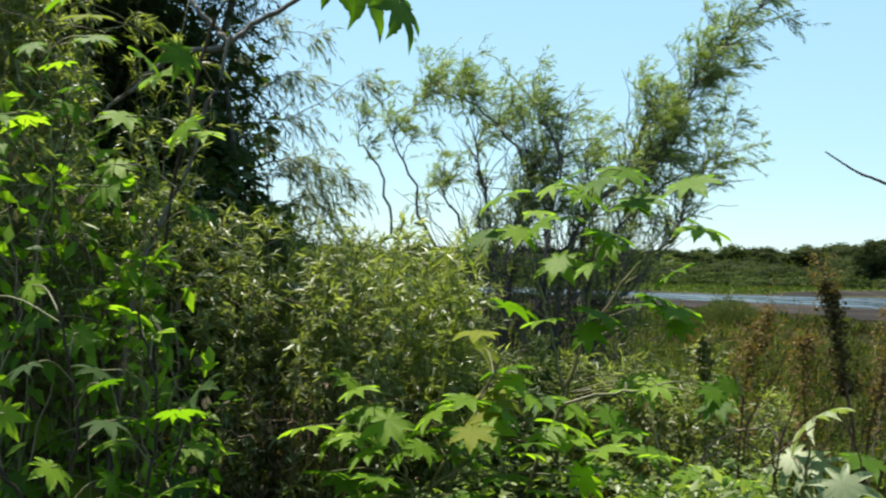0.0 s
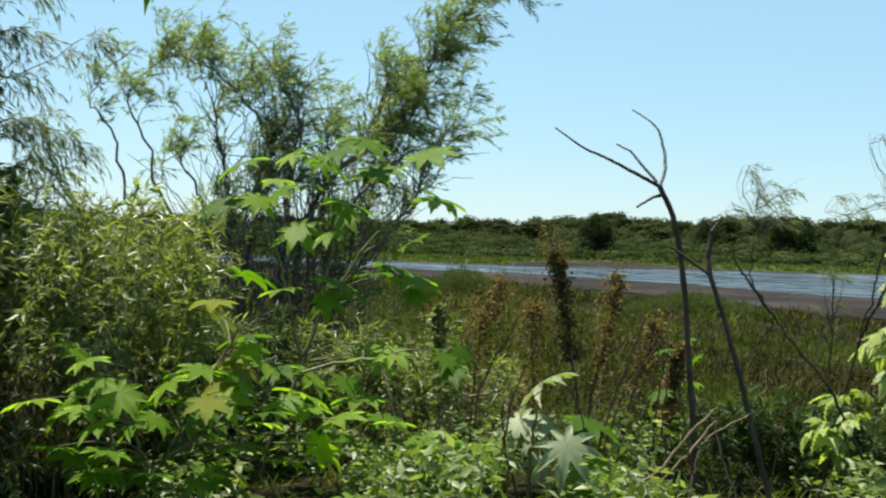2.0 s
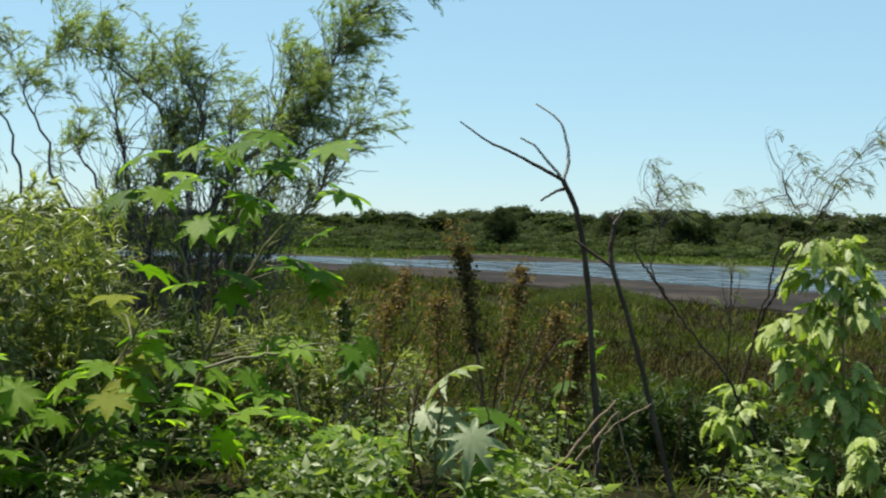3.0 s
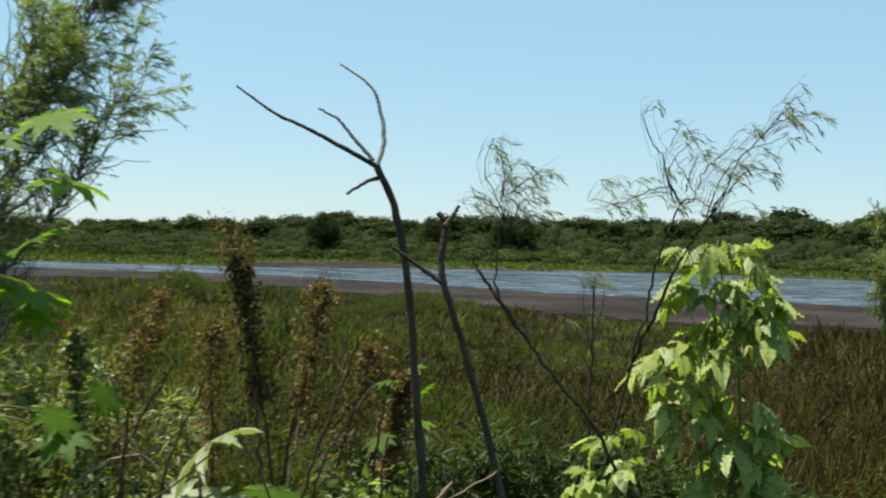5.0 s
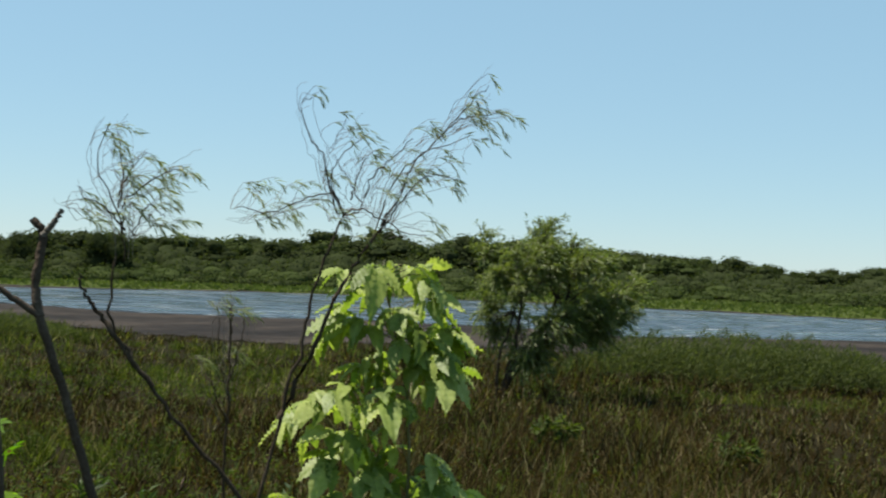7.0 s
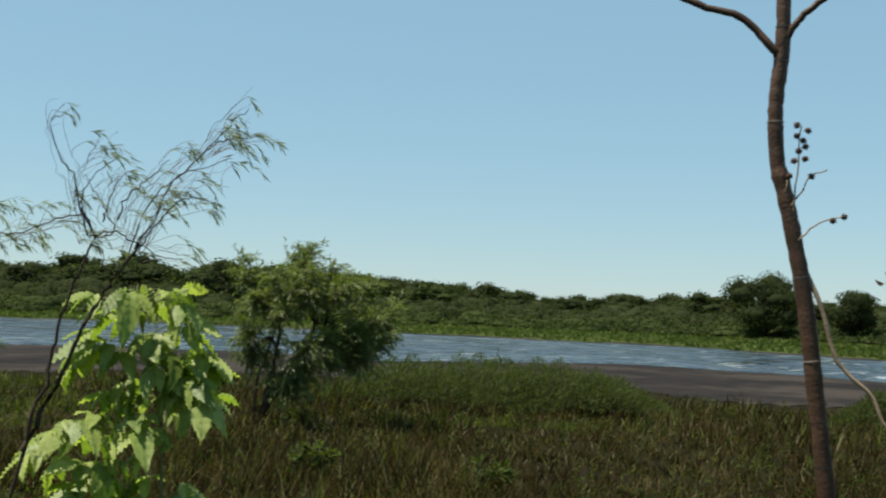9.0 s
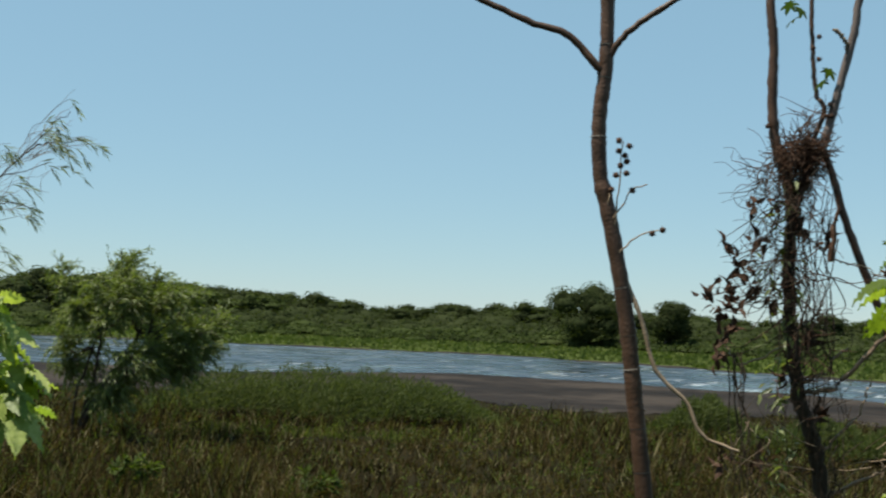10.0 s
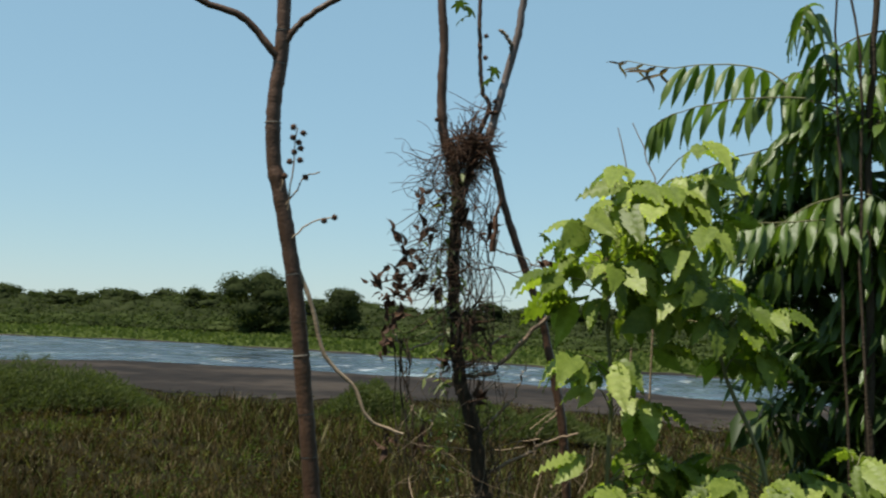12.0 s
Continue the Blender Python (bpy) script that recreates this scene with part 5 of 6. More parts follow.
castor(-5.5, 6.8, A, "castor shoot hanging with large star-shaped leaves", [[(-0.9, -0.2), (-0.9, 1.5), (-0.6, 3.0), (-0.1, 3.35), (0.25, 3.3)]], [([(0.02, 3.12), (0.36, 2.99), (0.16, 3.2)], CASTOR_LEAVES)], 0.29, 107, (60, 80), False, 0.012, DARKBARK)
castor(17.4, 7.7, A, "castor seedling with glossy drooping leaves coloured pale for glare", [[(-0.1, -0.5), (-0.1, 0.1), (-0.06, 0.7)], [(-0.1, -0.4), (0.05, 0.0), (0.1, 0.3)]],
       [([(-0.03, 0.76), (-0.04, 0.48), (-0.03, 0.24), (0.2, 0.27), (-0.16, 0.5), (0.12, 0.45)], GLARE_LEAVES), ([(-0.4, 0.1), (0.2, 0.05), (0.05, -0.1), (0.3, 0.25), (0.25, 0.5), (-0.3, 0.3)], CASTOR_LEAVES)], 0.24, 104, (12, 48), False)
castor(-18.0, 7.0, A, "castor plant with broad leaves in the thicket's edge", [[(0.3, -0.4), (0.05, 0.5), (0.18, 1.1), (-0.08, 1.7), (0.1, 2.3), (-0.1, 2.75)], [(0.1, 0.4), (-0.2, 0.9), (-0.15, 1.4), (-0.35, 1.9)], [(0.1, 0.4), (0.4, 0.8), (0.35, 1.2), (0.55, 1.6)]],
       [([(-0.3, 0.4), (0.0, 0.7), (0.4, 0.6), (-0.2, 1.1), (0.2, 1.2), (0.5, 1.5), (-0.4, 1.6), (0.0, 1.8), (0.3, 2.0), (-0.3, 2.1), (0.1, 2.4), (0.2, 2.8), (-0.1, 2.7), (0.45, 1.0), (-0.5, 0.9), (0.55, 0.35)], CASTOR_LEAVES)], 0.14, 106, (-5, 65), False, 0.009, DARKBARK)
castor(-17.6, 5.6, A, "castor plant with some leaves coloured dark for shade", [[(0.1, -0.3), (0.05, 0.4), (0.1, 0.9), (0.0, 1.5)], [(0.05, 0.3), (-0.2, 0.7), (-0.4, 1.0)]],
       [([(-0.1, 1.2), (-0.35, 1.45)], SHADED_LEAVES), ([(0.2, 1.1), (0.0, 0.75), (0.35, 0.9), (0.05, 0.55), (-0.2, 0.95), (0.1, 1.3), (-0.1, 1.5), (0.25, 0.65)], CASTOR_LEAVES)], 0.12, 109, (-25, 70), False, 0.011, DARKBARK)
castor(-14.0, 6.0, A, "low castor plant with glossy leaves and leaves coloured dark for shade", [[(0.1, -0.3), (0.05, 0.4), (0.1, 0.9), (0.0, 1.4)], [(0.05, 0.3), (0.2, 0.7), (0.3, 1.0)]],
       [([(-0.16, 1.11), (-0.12, 0.92), (0.28, 1.05), (0.22, 0.55)], SHADED_LEAVES), ([(0.08, 1.26), (-0.03, 1.36), (0.17, 0.95), (0.15, 0.63), (-0.01, 0.61), (-0.08, 0.76), (-0.19, 0.58), (0.1, 0.48), (0.26, 0.72)], CASTOR_LEAVES)], 0.14, 110, (-25, 60), False, 0.011, DARKBARK)
castor(13.0, 7.6, A, "small castor plant with broad bright leaves", [[(0, -0.5), (0.0, 0.0), (0.02, 0.3)], [(0.0, -0.4), (-0.2, 0.0), (-0.3, 0.2)]],
       [([(-0.4, 0.2), (-0.2, 0.4), (0.1, 0.35), (0.3, 0.15), (0.0, 0.1), (0.5, 0.0), (-0.6, 0.05)], CASTOR_LEAVES)], 0.19, 105, (0, 55))


castor(23.2, 6.0, B, "small bright green castor seedling among dead stems", [[(0.0, -0.3), (0.02, 0.3), (0.0, 0.75)], [(0.01, 0.3), (0.08, 0.5), (0.1, 0.62)]],
       [([(-0.1, 0.86), (0.05, 0.92), (0.12, 0.75), (-0.06, 0.7), (0.1, 0.6), (-0.12, 0.56), (0.02, 0.66)], CASTOR_LEAVES)], 0.11, 108, (0, 50), False, 0.006)


def broad_vine(az, r, h, w, seed, label):
    """A scrambling plant: thin winding stems hung with broad glossy leaves at all angles."""
    global rng
    rng = np.random.default_rng(seed)
    t, gz = plant("scrambling_vine", az, r, A, label, "vine", "scrambling vines of the thicket")
    at, way = [], []
    for k in range(7):
        u = rng.uniform(-w, w)
        q = np.array([(u * 0.5 + rng.normal(0, w * 0.35) * f, rng.normal(0, 0.12), -0.05 + (h - gz) * f * rng.uniform(0.85, 1.05)) for f in np.linspace(0, 1, 6)])
        q[0, 2] = -0.05
        part("stem", mesh_of("stem", *tube(q, 0.006, 0.002, 26, 5, 0.1, 0.01), (DRYSTEM, GREENSTEM, DARKBARK)[k % 3]), t)
        c = curve_points(q, 60)[8:]
        pick = rng.integers(0, len(c), 17)
        at.append(c[pick] + rng.normal(0, 0.055, (17, 3)))
        way.append(rng.normal(0, 0.7, (17, 3)) + [0.2, -0.4, -0.1])
    at, way = np.vstack(at), np.vstack(way)
    part("green_foliage", mesh_of("green_foliage", *leaves(LANCE, at, way, rng.uniform(0.08, 0.17, len(at)), 2.6, (0, 0.1, 1), 0.6), CASTOR), t)
    dead = rng.integers(0, len(at), 34)
    part("dry_foliage", mesh_of("dry_foliage", *leaves(OVATE, at[dead] - [0, 0, 0.05], rng.normal(0, 0.6, (34, 3)) + [0, 0, -0.8], rng.uniform(0.05, 0.1, 34), 0.9), DEADLEAF), t, "curled brown dead leaves")


for az, r, h, w, k in ((-19.4, 6.6, 2.7, 0.35, 1), (-17.0, 6.9, 2.2, 0.3, 2), (-15.0, 6.5, 1.9, 0.3, 3), (-13.0, 6.3, 1.45, 0.2, 4), (-21.0, 6.2, 2.0, 0.3, 5), (-11.2, 6.4, 0.95, 0.25, 6)):
    broad_vine(az, r, h, w, 1700 + k, "scrambling vine with broad glossy green leaves and some dead ones")


def leafy_weed(az, r, h, seed):
    """A single bright weed standing out of the meadow."""
    global rng
    rng = np.random.default_rng(seed)
    t, gz = plant("leafy_weed", az, r, B, "bright green leafy weed standing in the brown meadow", "weed", "leafy weeds of the meadow")
    stems = [np.array([(0.02 * k, 0, -0.05), (0.06 * k, rng.normal(0, 0.05), h * 0.5), (0.1 * k + rng.normal(0, 0.05), rng.normal(0, 0.1), h * rng.uniform(0.8, 1.05))]) for k in range(-3, 4)]
    for q in stems:
        part("stem", mesh_of("stem", *tube(q, 0.006, 0.003, 8, 4), GREENSTEM), t)
    wood, lf = twigs(stems, 8, 0.16, 6, 0.12, 2.6, (0.1, -0.1, 0.2), 0.3, 0.3, 0.7, thick=0.003)
    part("foliage", mesh_of("foliage", *lf, GREENHERB), t)


for az, r, h, k in ((49.2, 17.6, 0.6, 1), (57.5, 17.2, 0.5, 2)):
    leafy_weed(az, r, h, 1500 + k)


def pod_mesh():
    """A round seed pod set with soft spines."""
    v, f = [], []
    n, m = 8, 6
    for i in range(m + 1):
        for j in range(n):
            a, b = math.pi * i / m, 2 * math.pi * j / n
            v.append((math.sin(a) * math.cos(b), math.sin(a) * math.sin(b), math.cos(a)))
    for i in range(m):
        for j in range(n):
            f.append((i * n + j, (i + 1) * n + j, (i + 1) * n + (j + 1) % n))
            f.append((i * n + j, (i + 1) * n + (j + 1) % n, i * n + (j + 1) % n))
    g = np.random.default_rng(8)
    for _ in range(34):
        d = g.normal(0, 1, 3)
        d /= np.linalg.norm(d)
        s = np.cross(d, (0.3, 0.5, 0.8))
        s /= np.linalg.norm(s)
        k = len(v)
        e = np.cross(d, s)
        v += [tuple(d * 0.9 + s * 0.1), tuple(d * 0.9 - s * 0.05 + e * 0.09), tuple(d * 0.9 - s * 0.05 - e * 0.09), tuple(d * 1.55)]
        f += [(k, k + 1, k + 3), (k + 1, k + 2, k + 3), (k + 2, k, k + 3)]
    return mesh_of("pod", np.array(v), np.array(f), POD)


def castor_tree():
    global rng
    rng = np.random.default_rng(111)
    t, gz = plant("castor_tree", 72.05, 6.0, B, "tall bare castor stem with ringed red-brown bark and seed pods", "castor plant")
    trunk = rooted(line([(0.14, -0.1), (0.11, 0.5), (0.07, 0.82), (0.01, 1.31), (-0.05, 1.75), (-0.125, 2.14), (-0.19, 2.42), (-0.2, 2.70), (-0.175, 2.96), (-0.175, 3.28), (-0.165, 3.54), (-0.15, 3.9)], gz), gz)
    part("trunk", mesh_of("trunk", *tube(trunk, 0.043, 0.033, 130, 12, 0.05, 0.001, 9), STEM, True), t)
    for pts, r0 in (([(-0.18, 2.88), (-0.23, 2.96), (-0.37, 3.10), (-0.55, 3.16), (-0.78, 3.26), (-0.95, 3.34), (-1.2, 3.5)], 0.021), ([(-0.18, 2.95), (-0.14, 3.03), (-0.04, 3.14), (0.16, 3.27), (0.35, 3.38), (0.6, 3.6)], 0.019)):
        part("limb", mesh_of("limb", *tube(line(pts, gz, 0, -0.1), r0, 0.012, 36, 8, 0.1, 0.002, 6), STEM, True), t)
    part("limb", mesh_of("limb", *tube(line([(-0.06, 1.92), (0.03, 1.70), (0.11, 1.46), (0.25, 1.32), (0.34, 1.16), (0.50, 1.10)], gz, 0, -0.05), 0.012, 0.007, 24, 7, 0.12, 0.003), DRYSTEM, True), t, "pale hanging side branch")
    c = curve_points(trunk, 300)
    d = np.gradient(c, axis=0)
    z = 0.5
    for k in range(2, 298):
        if c[k, 2] + gz > z:
            z += rng.uniform(0.14, 0.3)
            way = d[k] / np.linalg.norm(d[k]) * 0.003
            rr = 0.0452 - 0.0105 * k / 300
            part("ring", mesh_of("ring", *tube([c[k] - way, c[k], c[k] + way], rr, rr, 3, 12), BARK, True), t, "grey ring scar")
    pod = pod_mesh()
    for pts in ([(-0.11, 2.14), (-0.10, 2.31), (-0.08, 2.57)], [(-0.12, 2.19), (-0.07, 2.27), (-0.03, 2.33), (0.04, 2.36)], [(-0.09, 2.02), (0.0, 2.11), (0.12, 2.14)], [(-0.15, 2.2), (-0.14, 2.3), (-0.13, 2.33)]):
        part("pod_stalk", mesh_of("pod_stalk", *tube(line(pts, gz, -0.03, -0.05), 0.0045, 0.003, 10, 5, 0.1, 0.003), DRYSTEM), t)
    for u, z in ((-0.10, 2.57), (-0.05, 2.55), (-0.10, 2.52), (-0.06, 2.47), (-0.09, 2.45), (-0.06, 2.41), (-0.11, 2.40), (-0.13, 2.33), (-0.03, 2.33), (0.07, 2.12), (0.12, 2.14), (-0.07, 2.5)):
        part("pod", pod, t, at=Matrix.LocRotScale(Vector((u, -0.05 + rng.normal(0, 0.012), z - gz)), Euler(rng.uniform(0, 6, 3)), Vector((0.0145,) * 3)))


castor_tree()


# ---- dead stems with a twig nest and hanging vines ----
def tangle(n, centre, half, length, r, droop, seed, thick=0.0016):
    """Loose curling strands through a rounded space."""
    g = np.random.default_rng(seed)
    out = []
    for _ in range(n):
        p = np.array(centre) + np.array(half) * g.uniform(-1, 1, 3)
        d = g.normal(0, 1, 3)
        pts = [p]
        for _ in range(4):
            d = d + g.normal(0, 0.7, 3) + [0, 0, -droop]
            pts.append(pts[-1] + d / np.linalg.norm(d) * length / 4)
        out.append(tube(pts, thick * g.uniform(0.6, 1.8), thick * 0.6, 12, 3))
    return joined(out)


def looped(pairs, gz, seed, thick, sag):
    """Slack strands, each hung between two of the given points (right, height), with curls of their own."""
    g = np.random.default_rng(seed)
    out = []
    for (u0, z0), (u1, z1) in pairs:
        a, b = np.array([u0, g.normal(0, 0.05), z0 - gz]), np.array([u1, g.normal(0, 0.05), z1 - gz])
        k = np.linspace(0, 1, 6)[:, None]
        q = a + (b - a) * k - np.array([0, 0, sag]) * 4 * k * (1 - k) * g.uniform(0.2, 1.3) + g.normal(0, 0.022, (6, 3)) * (k > 0)
        out.append(tube(q, thick * g.uniform(0.7, 1.5), thick * 0.6, 18, 4))
    return joined(out)


def nest_tree():
    global rng
    rng = np.random.default_rng(121)
    t, gz = plant("dead_tree", 79.15, 6.6, B, "dead forked stems hung with dry vines", "tree")
    part("trunk", mesh_of("trunk", *tube(rooted(line([(0.26, 0.1), (0.18, 0.72), (0.16, 0.82), (0.11, 1.09), (0.04, 1.3), (-0.01, 1.64), (-0.03, 1.9), (-0.03, 2.07), (-0.02, 2.24), (-0.01, 2.41)], gz), gz), 0.042, 0.031, 60, 9, 0.1, 0.004, 6), DARKBARK, True), t)
    for pts, r0, r1, m in (([(-0.02, 2.28), (-0.04, 2.46), (-0.09, 2.6), (-0.12, 2.73), (-0.13, 2.92), (-0.13, 3.21), (-0.15, 3.42), (-0.15, 4.0)], 0.03, 0.023, STEM), ([(0.05, 2.6), (0.13, 2.83), (0.09, 2.93), (0.07, 3.14), (0.06, 3.43), (0.08, 4.0)], 0.013, 0.011, STEM),
                           ([(-0.02, 2.28), (0.03, 2.44), (0.1, 2.58), (0.14, 2.68), (0.16, 2.76), (0.2, 2.93), (0.27, 3.22), (0.3, 3.44), (0.36, 4.0)], 0.027, 0.019, PALESTEM),
                           ([(0.12, 2.66), (0.18, 2.49), (0.25, 2.25), (0.33, 2.03), (0.45, 1.72), (0.53, 1.39), (0.58, 1.17), (0.62, 0.79), (0.66, -0.1)], 0.018, 0.026, STEM)):
        part("limb", mesh_of("limb", *tube(line(pts, gz, 0.0, 0.0), r0, r1, 60, 8, 0.05, 0.0015, 9), m, True), t)
    for pts, r0, r1 in (([(0.0, 1.36), (0.09, 1.37), (0.2, 1.39), (0.33, 1.53), (0.52, 1.74)], 0.013, 0.011), ([(0.1, 1.0), (0.22, 1.15), (0.33, 1.28), (0.38, 1.44)], 0.008, 0.005), ([(0.15, 0.84), (0.38, 0.95), (0.52, 1.04), (0.67, 1.09)], 0.009, 0.006),
                        ([(0.02, 1.4), (0.17, 1.48), (0.19, 1.54), (0.27, 1.6)], 0.008, 0.007), ([(-0.36, 1.63), (-0.3, 1.52), (-0.23, 1.5), (-0.03, 1.61)], 0.004, 0.006), ([(0.25, 3.14), (0.22, 3.21), (0.17, 3.25)], 0.011, 0.008),
                        ([(0.5, 1.42), (0.62, 1.38), (0.72, 1.41)], 0.005, 0.004), ([(0.58, 1.2), (0.46, 1.08), (0.44, 0.95)], 0.005, 0.004), ([(0.6, 0.9), (0.5, 0.7), (0.46, 0.5)], 0.006, 0.004), ([(0.4, 1.98), (0.34, 2.02), (0.16, 2.05)], 0.003, 0.003), ([(0.36, 1.97), (0.47, 2.0), (0.56, 1.96)], 0.003, 0.002)):
        part("dry_branch", mesh_of("dry_branch", *tube(line(pts, gz, 0.0, -0.06), r0, r1, 24, 7, 0.1, 0.005), DRYSTEM, True), t)
    sprig = palmate("leaf", VINE_SHADE, 7, 9)
    for u, z, b in ((-0.03, 3.32, 200), (0.0, 3.37, 20), (-0.05, 3.4, 120), (0.15, 3.04, 40), (0.12, 2.98, 160), (0.46, 2.14, 20)):
        part("leaf", sprig, t, at=leaf_pose((u, -0.02, z - gz), b, 35, 0, 0.06))
    pod = pod_mesh()
    for u, z in ((0.1, 3.1), (0.07, 3.16), (0.1, 3.22), (0.16, 2.86), (0.14, 2.8), (0.17, 2.8), (-0.15, 2.75)):
        part("pod", pod, t, at=Matrix.LocRotScale(Vector((u, -0.03, z - gz)), Euler(rng.uniform(0, 6, 3)), Vector((0.013,) * 3)))
    n, _ = plant("twig_nest", 79.15, 6.58, B, "tangled dry twig nest wedged in the dead fork", "nest")
    part("twigwork", mesh_of("twigwork", *joined([tangle(330, (0.03, 0.0, 2.6 - gz), (0.1, 0.09, 0.06), 0.15, 0, 0.05, 5, 0.003), tangle(120, (0.02, 0.0, 2.5 - gz), (0.045, 0.05, 0.06), 0.13, 0, 0.2, 55, 0.003)]), POD), n)
    part("twig_fringe", mesh_of("twig_fringe", *tangle(34, (0.08, 0.0, 2.76 - gz), (0.06, 0.05, 0.12), 0.18, 0, -0.1, 6, 0.0024), POD), n)
    part("twig_fringe", mesh_of("twig_fringe", *tangle(40, (-0.13, 0.0, 2.52 - gz), (0.06, 0.06, 0.06), 0.22, 0, 0.2, 16, 0.0022), POD), n)
    v, _ = plant("dry_vine", 79.3, 6.5, B, "hanging dry vine with curled brown leaves", "vine")
    spots = [(-0.35, 2.08), (-0.3, 2.0), (-0.25, 1.99), (-0.23, 1.88), (-0.3, 1.82), (-0.45, 1.84), (-0.37, 1.77), (-0.37, 1.89), (-0.24, 2.29), (-0.12, 2.32), (0.14, 2.17), (0.44, 1.96), (-0.36, 1.67), (-0.39, 1.52), (-0.37, 1.6), (-0.35, 1.0), (-0.17, 0.99), (0.48, 1.93), (-0.2, 2.12), (-0.12, 1.8), (-0.05, 1.45), (0.1, 1.25), (0.0, 2.2), (0.06, 1.62)]
    g = np.random.default_rng(77)
    arcs = []
    for u, z in spots + spots[:12]:
        arcs.append(((float(g.normal(-0.05, 0.06)), z + float(g.uniform(-0.05, 0.4))), (u, z)))
    part("strand_tangle", mesh_of("strand_tangle", *looped(arcs, gz, 7, 0.0028, 0.06), POD), v)
    part("strand_tangle", mesh_of("strand_tangle", *tangle(150, (-0.14, 0.0, 2.16 - gz), (0.12, 0.08, 0.34), 0.22, 0, 0.25, 7, 0.0021), DARKBARK), v)
    drops = [((float(g.normal(0.06, 0.08)), float(g.uniform(1.7, 2.5))), (float(g.normal(0.12, 0.12)), float(g.uniform(0.5, 1.6)))) for _ in range(28)]
    part("strand_tangle", mesh_of("strand_tangle", *looped(drops, gz, 8, 0.0026, 0.02), DARKBARK), v)
    wraps = []
    for k in range(26):
        z = 0.5 + 0.075 * k + float(g.normal(0, 0.04))
        mid = float(np.interp(z, [0.5, 0.82, 1.09, 1.64, 2.4], [0.2, 0.16, 0.11, -0.01, -0.02]))
        wraps += [((mid - float(g.uniform(0.04, 0.13)), z), (mid + float(g.uniform(0.04, 0.14)), z + float(g.uniform(0.1, 0.45)))), ((mid + float(g.uniform(-0.09, 0.09)), z), (mid + float(g.normal(0, 0.07)), z + float(g.uniform(0.3, 0.7))))]
    part("strand_tangle", mesh_of("strand_tangle", *looped(wraps, gz, 28, 0.0034, 0.03), DARKBARK), v)
    part("strand_tangle", mesh_of("strand_tangle", *tangle(120, (0.02, -0.02, 1.9 - gz), (0.09, 0.07, 0.55), 0.2, 0, 0.1, 29, 0.0022), POD), v)
    falls = [((-0.3 + float(g.normal(0, 0.03)), 1.55), (-0.22 + float(g.normal(0, 0.04)), float(g.uniform(0.4, 1.0)))) for _ in range(9)] + [((-0.4, 1.2), (-0.05, 0.6)), ((-0.25, 1.05), (-0.02, 0.5)), ((-0.1, 1.2), (-0.2, 0.5))]
    part("strand_tangle", mesh_of("strand_tangle", *looped(falls, gz, 18, 0.0035, 0.02), DARKBARK), v)
    part("strand_tangle", mesh_of("strand_tangle", *tangle(46, (0.2, 0.0, 0.8 - gz), (0.5, 0.15, 0.45), 0.45, 0, 0.0, 9, 0.0022), DRYSTEM), v)
    curled = []
    for k in range(3):
        ov = OVATE[0] * [1.0, 0.85, 1.6] + np.array([0, 0, 1.0])[None] * (0.5 * OVATE[0][:, 1:2] ** 2 - 0.3 * OVATE[0][:, 0:1] ** (2 + k))
        curled.append(mesh_of("dry_leaf", ov, OVATE[1], POD))
    for u, z in spots:
        for k in range(8):
            at = Vector((u + rng.normal(0, 0.02), rng.normal(0, 0.03), z - gz + rng.normal(0, 0.025)))
            part("dry_leaf", curled[k % 3], v, at=Matrix.LocRotScale(at, Euler(rng.uniform(0, 6.28, 3)), Vector((rng.uniform(0.05, 0.085),) * 3)))
    part("dry_leaf", mesh_of("dry_leaf", *tube(line([(0.19, 2.36), (0.18, 2.27), (0.17, 2.19), (0.155, 2.03)], gz, -0.03), 0.006, 0.016, 14, 7, 0.25, 0.004), POD), v, "long rolled dead leaf")
    k = 170
    pos = np.stack([rng.normal(-0.08, 0.05, k), rng.normal(0, 0.06, k), rng.uniform(0.5, 2.45, k) - gz], -1)
    part("green_foliage", mesh_of("green_foliage", *leaves(LANCE, pos, rng.normal(0, 0.7, (k, 3)) + [-0.3, 0, -0.5], rng.uniform(0.05, 0.1, k), 1.5), WEED), v)


nest_tree()


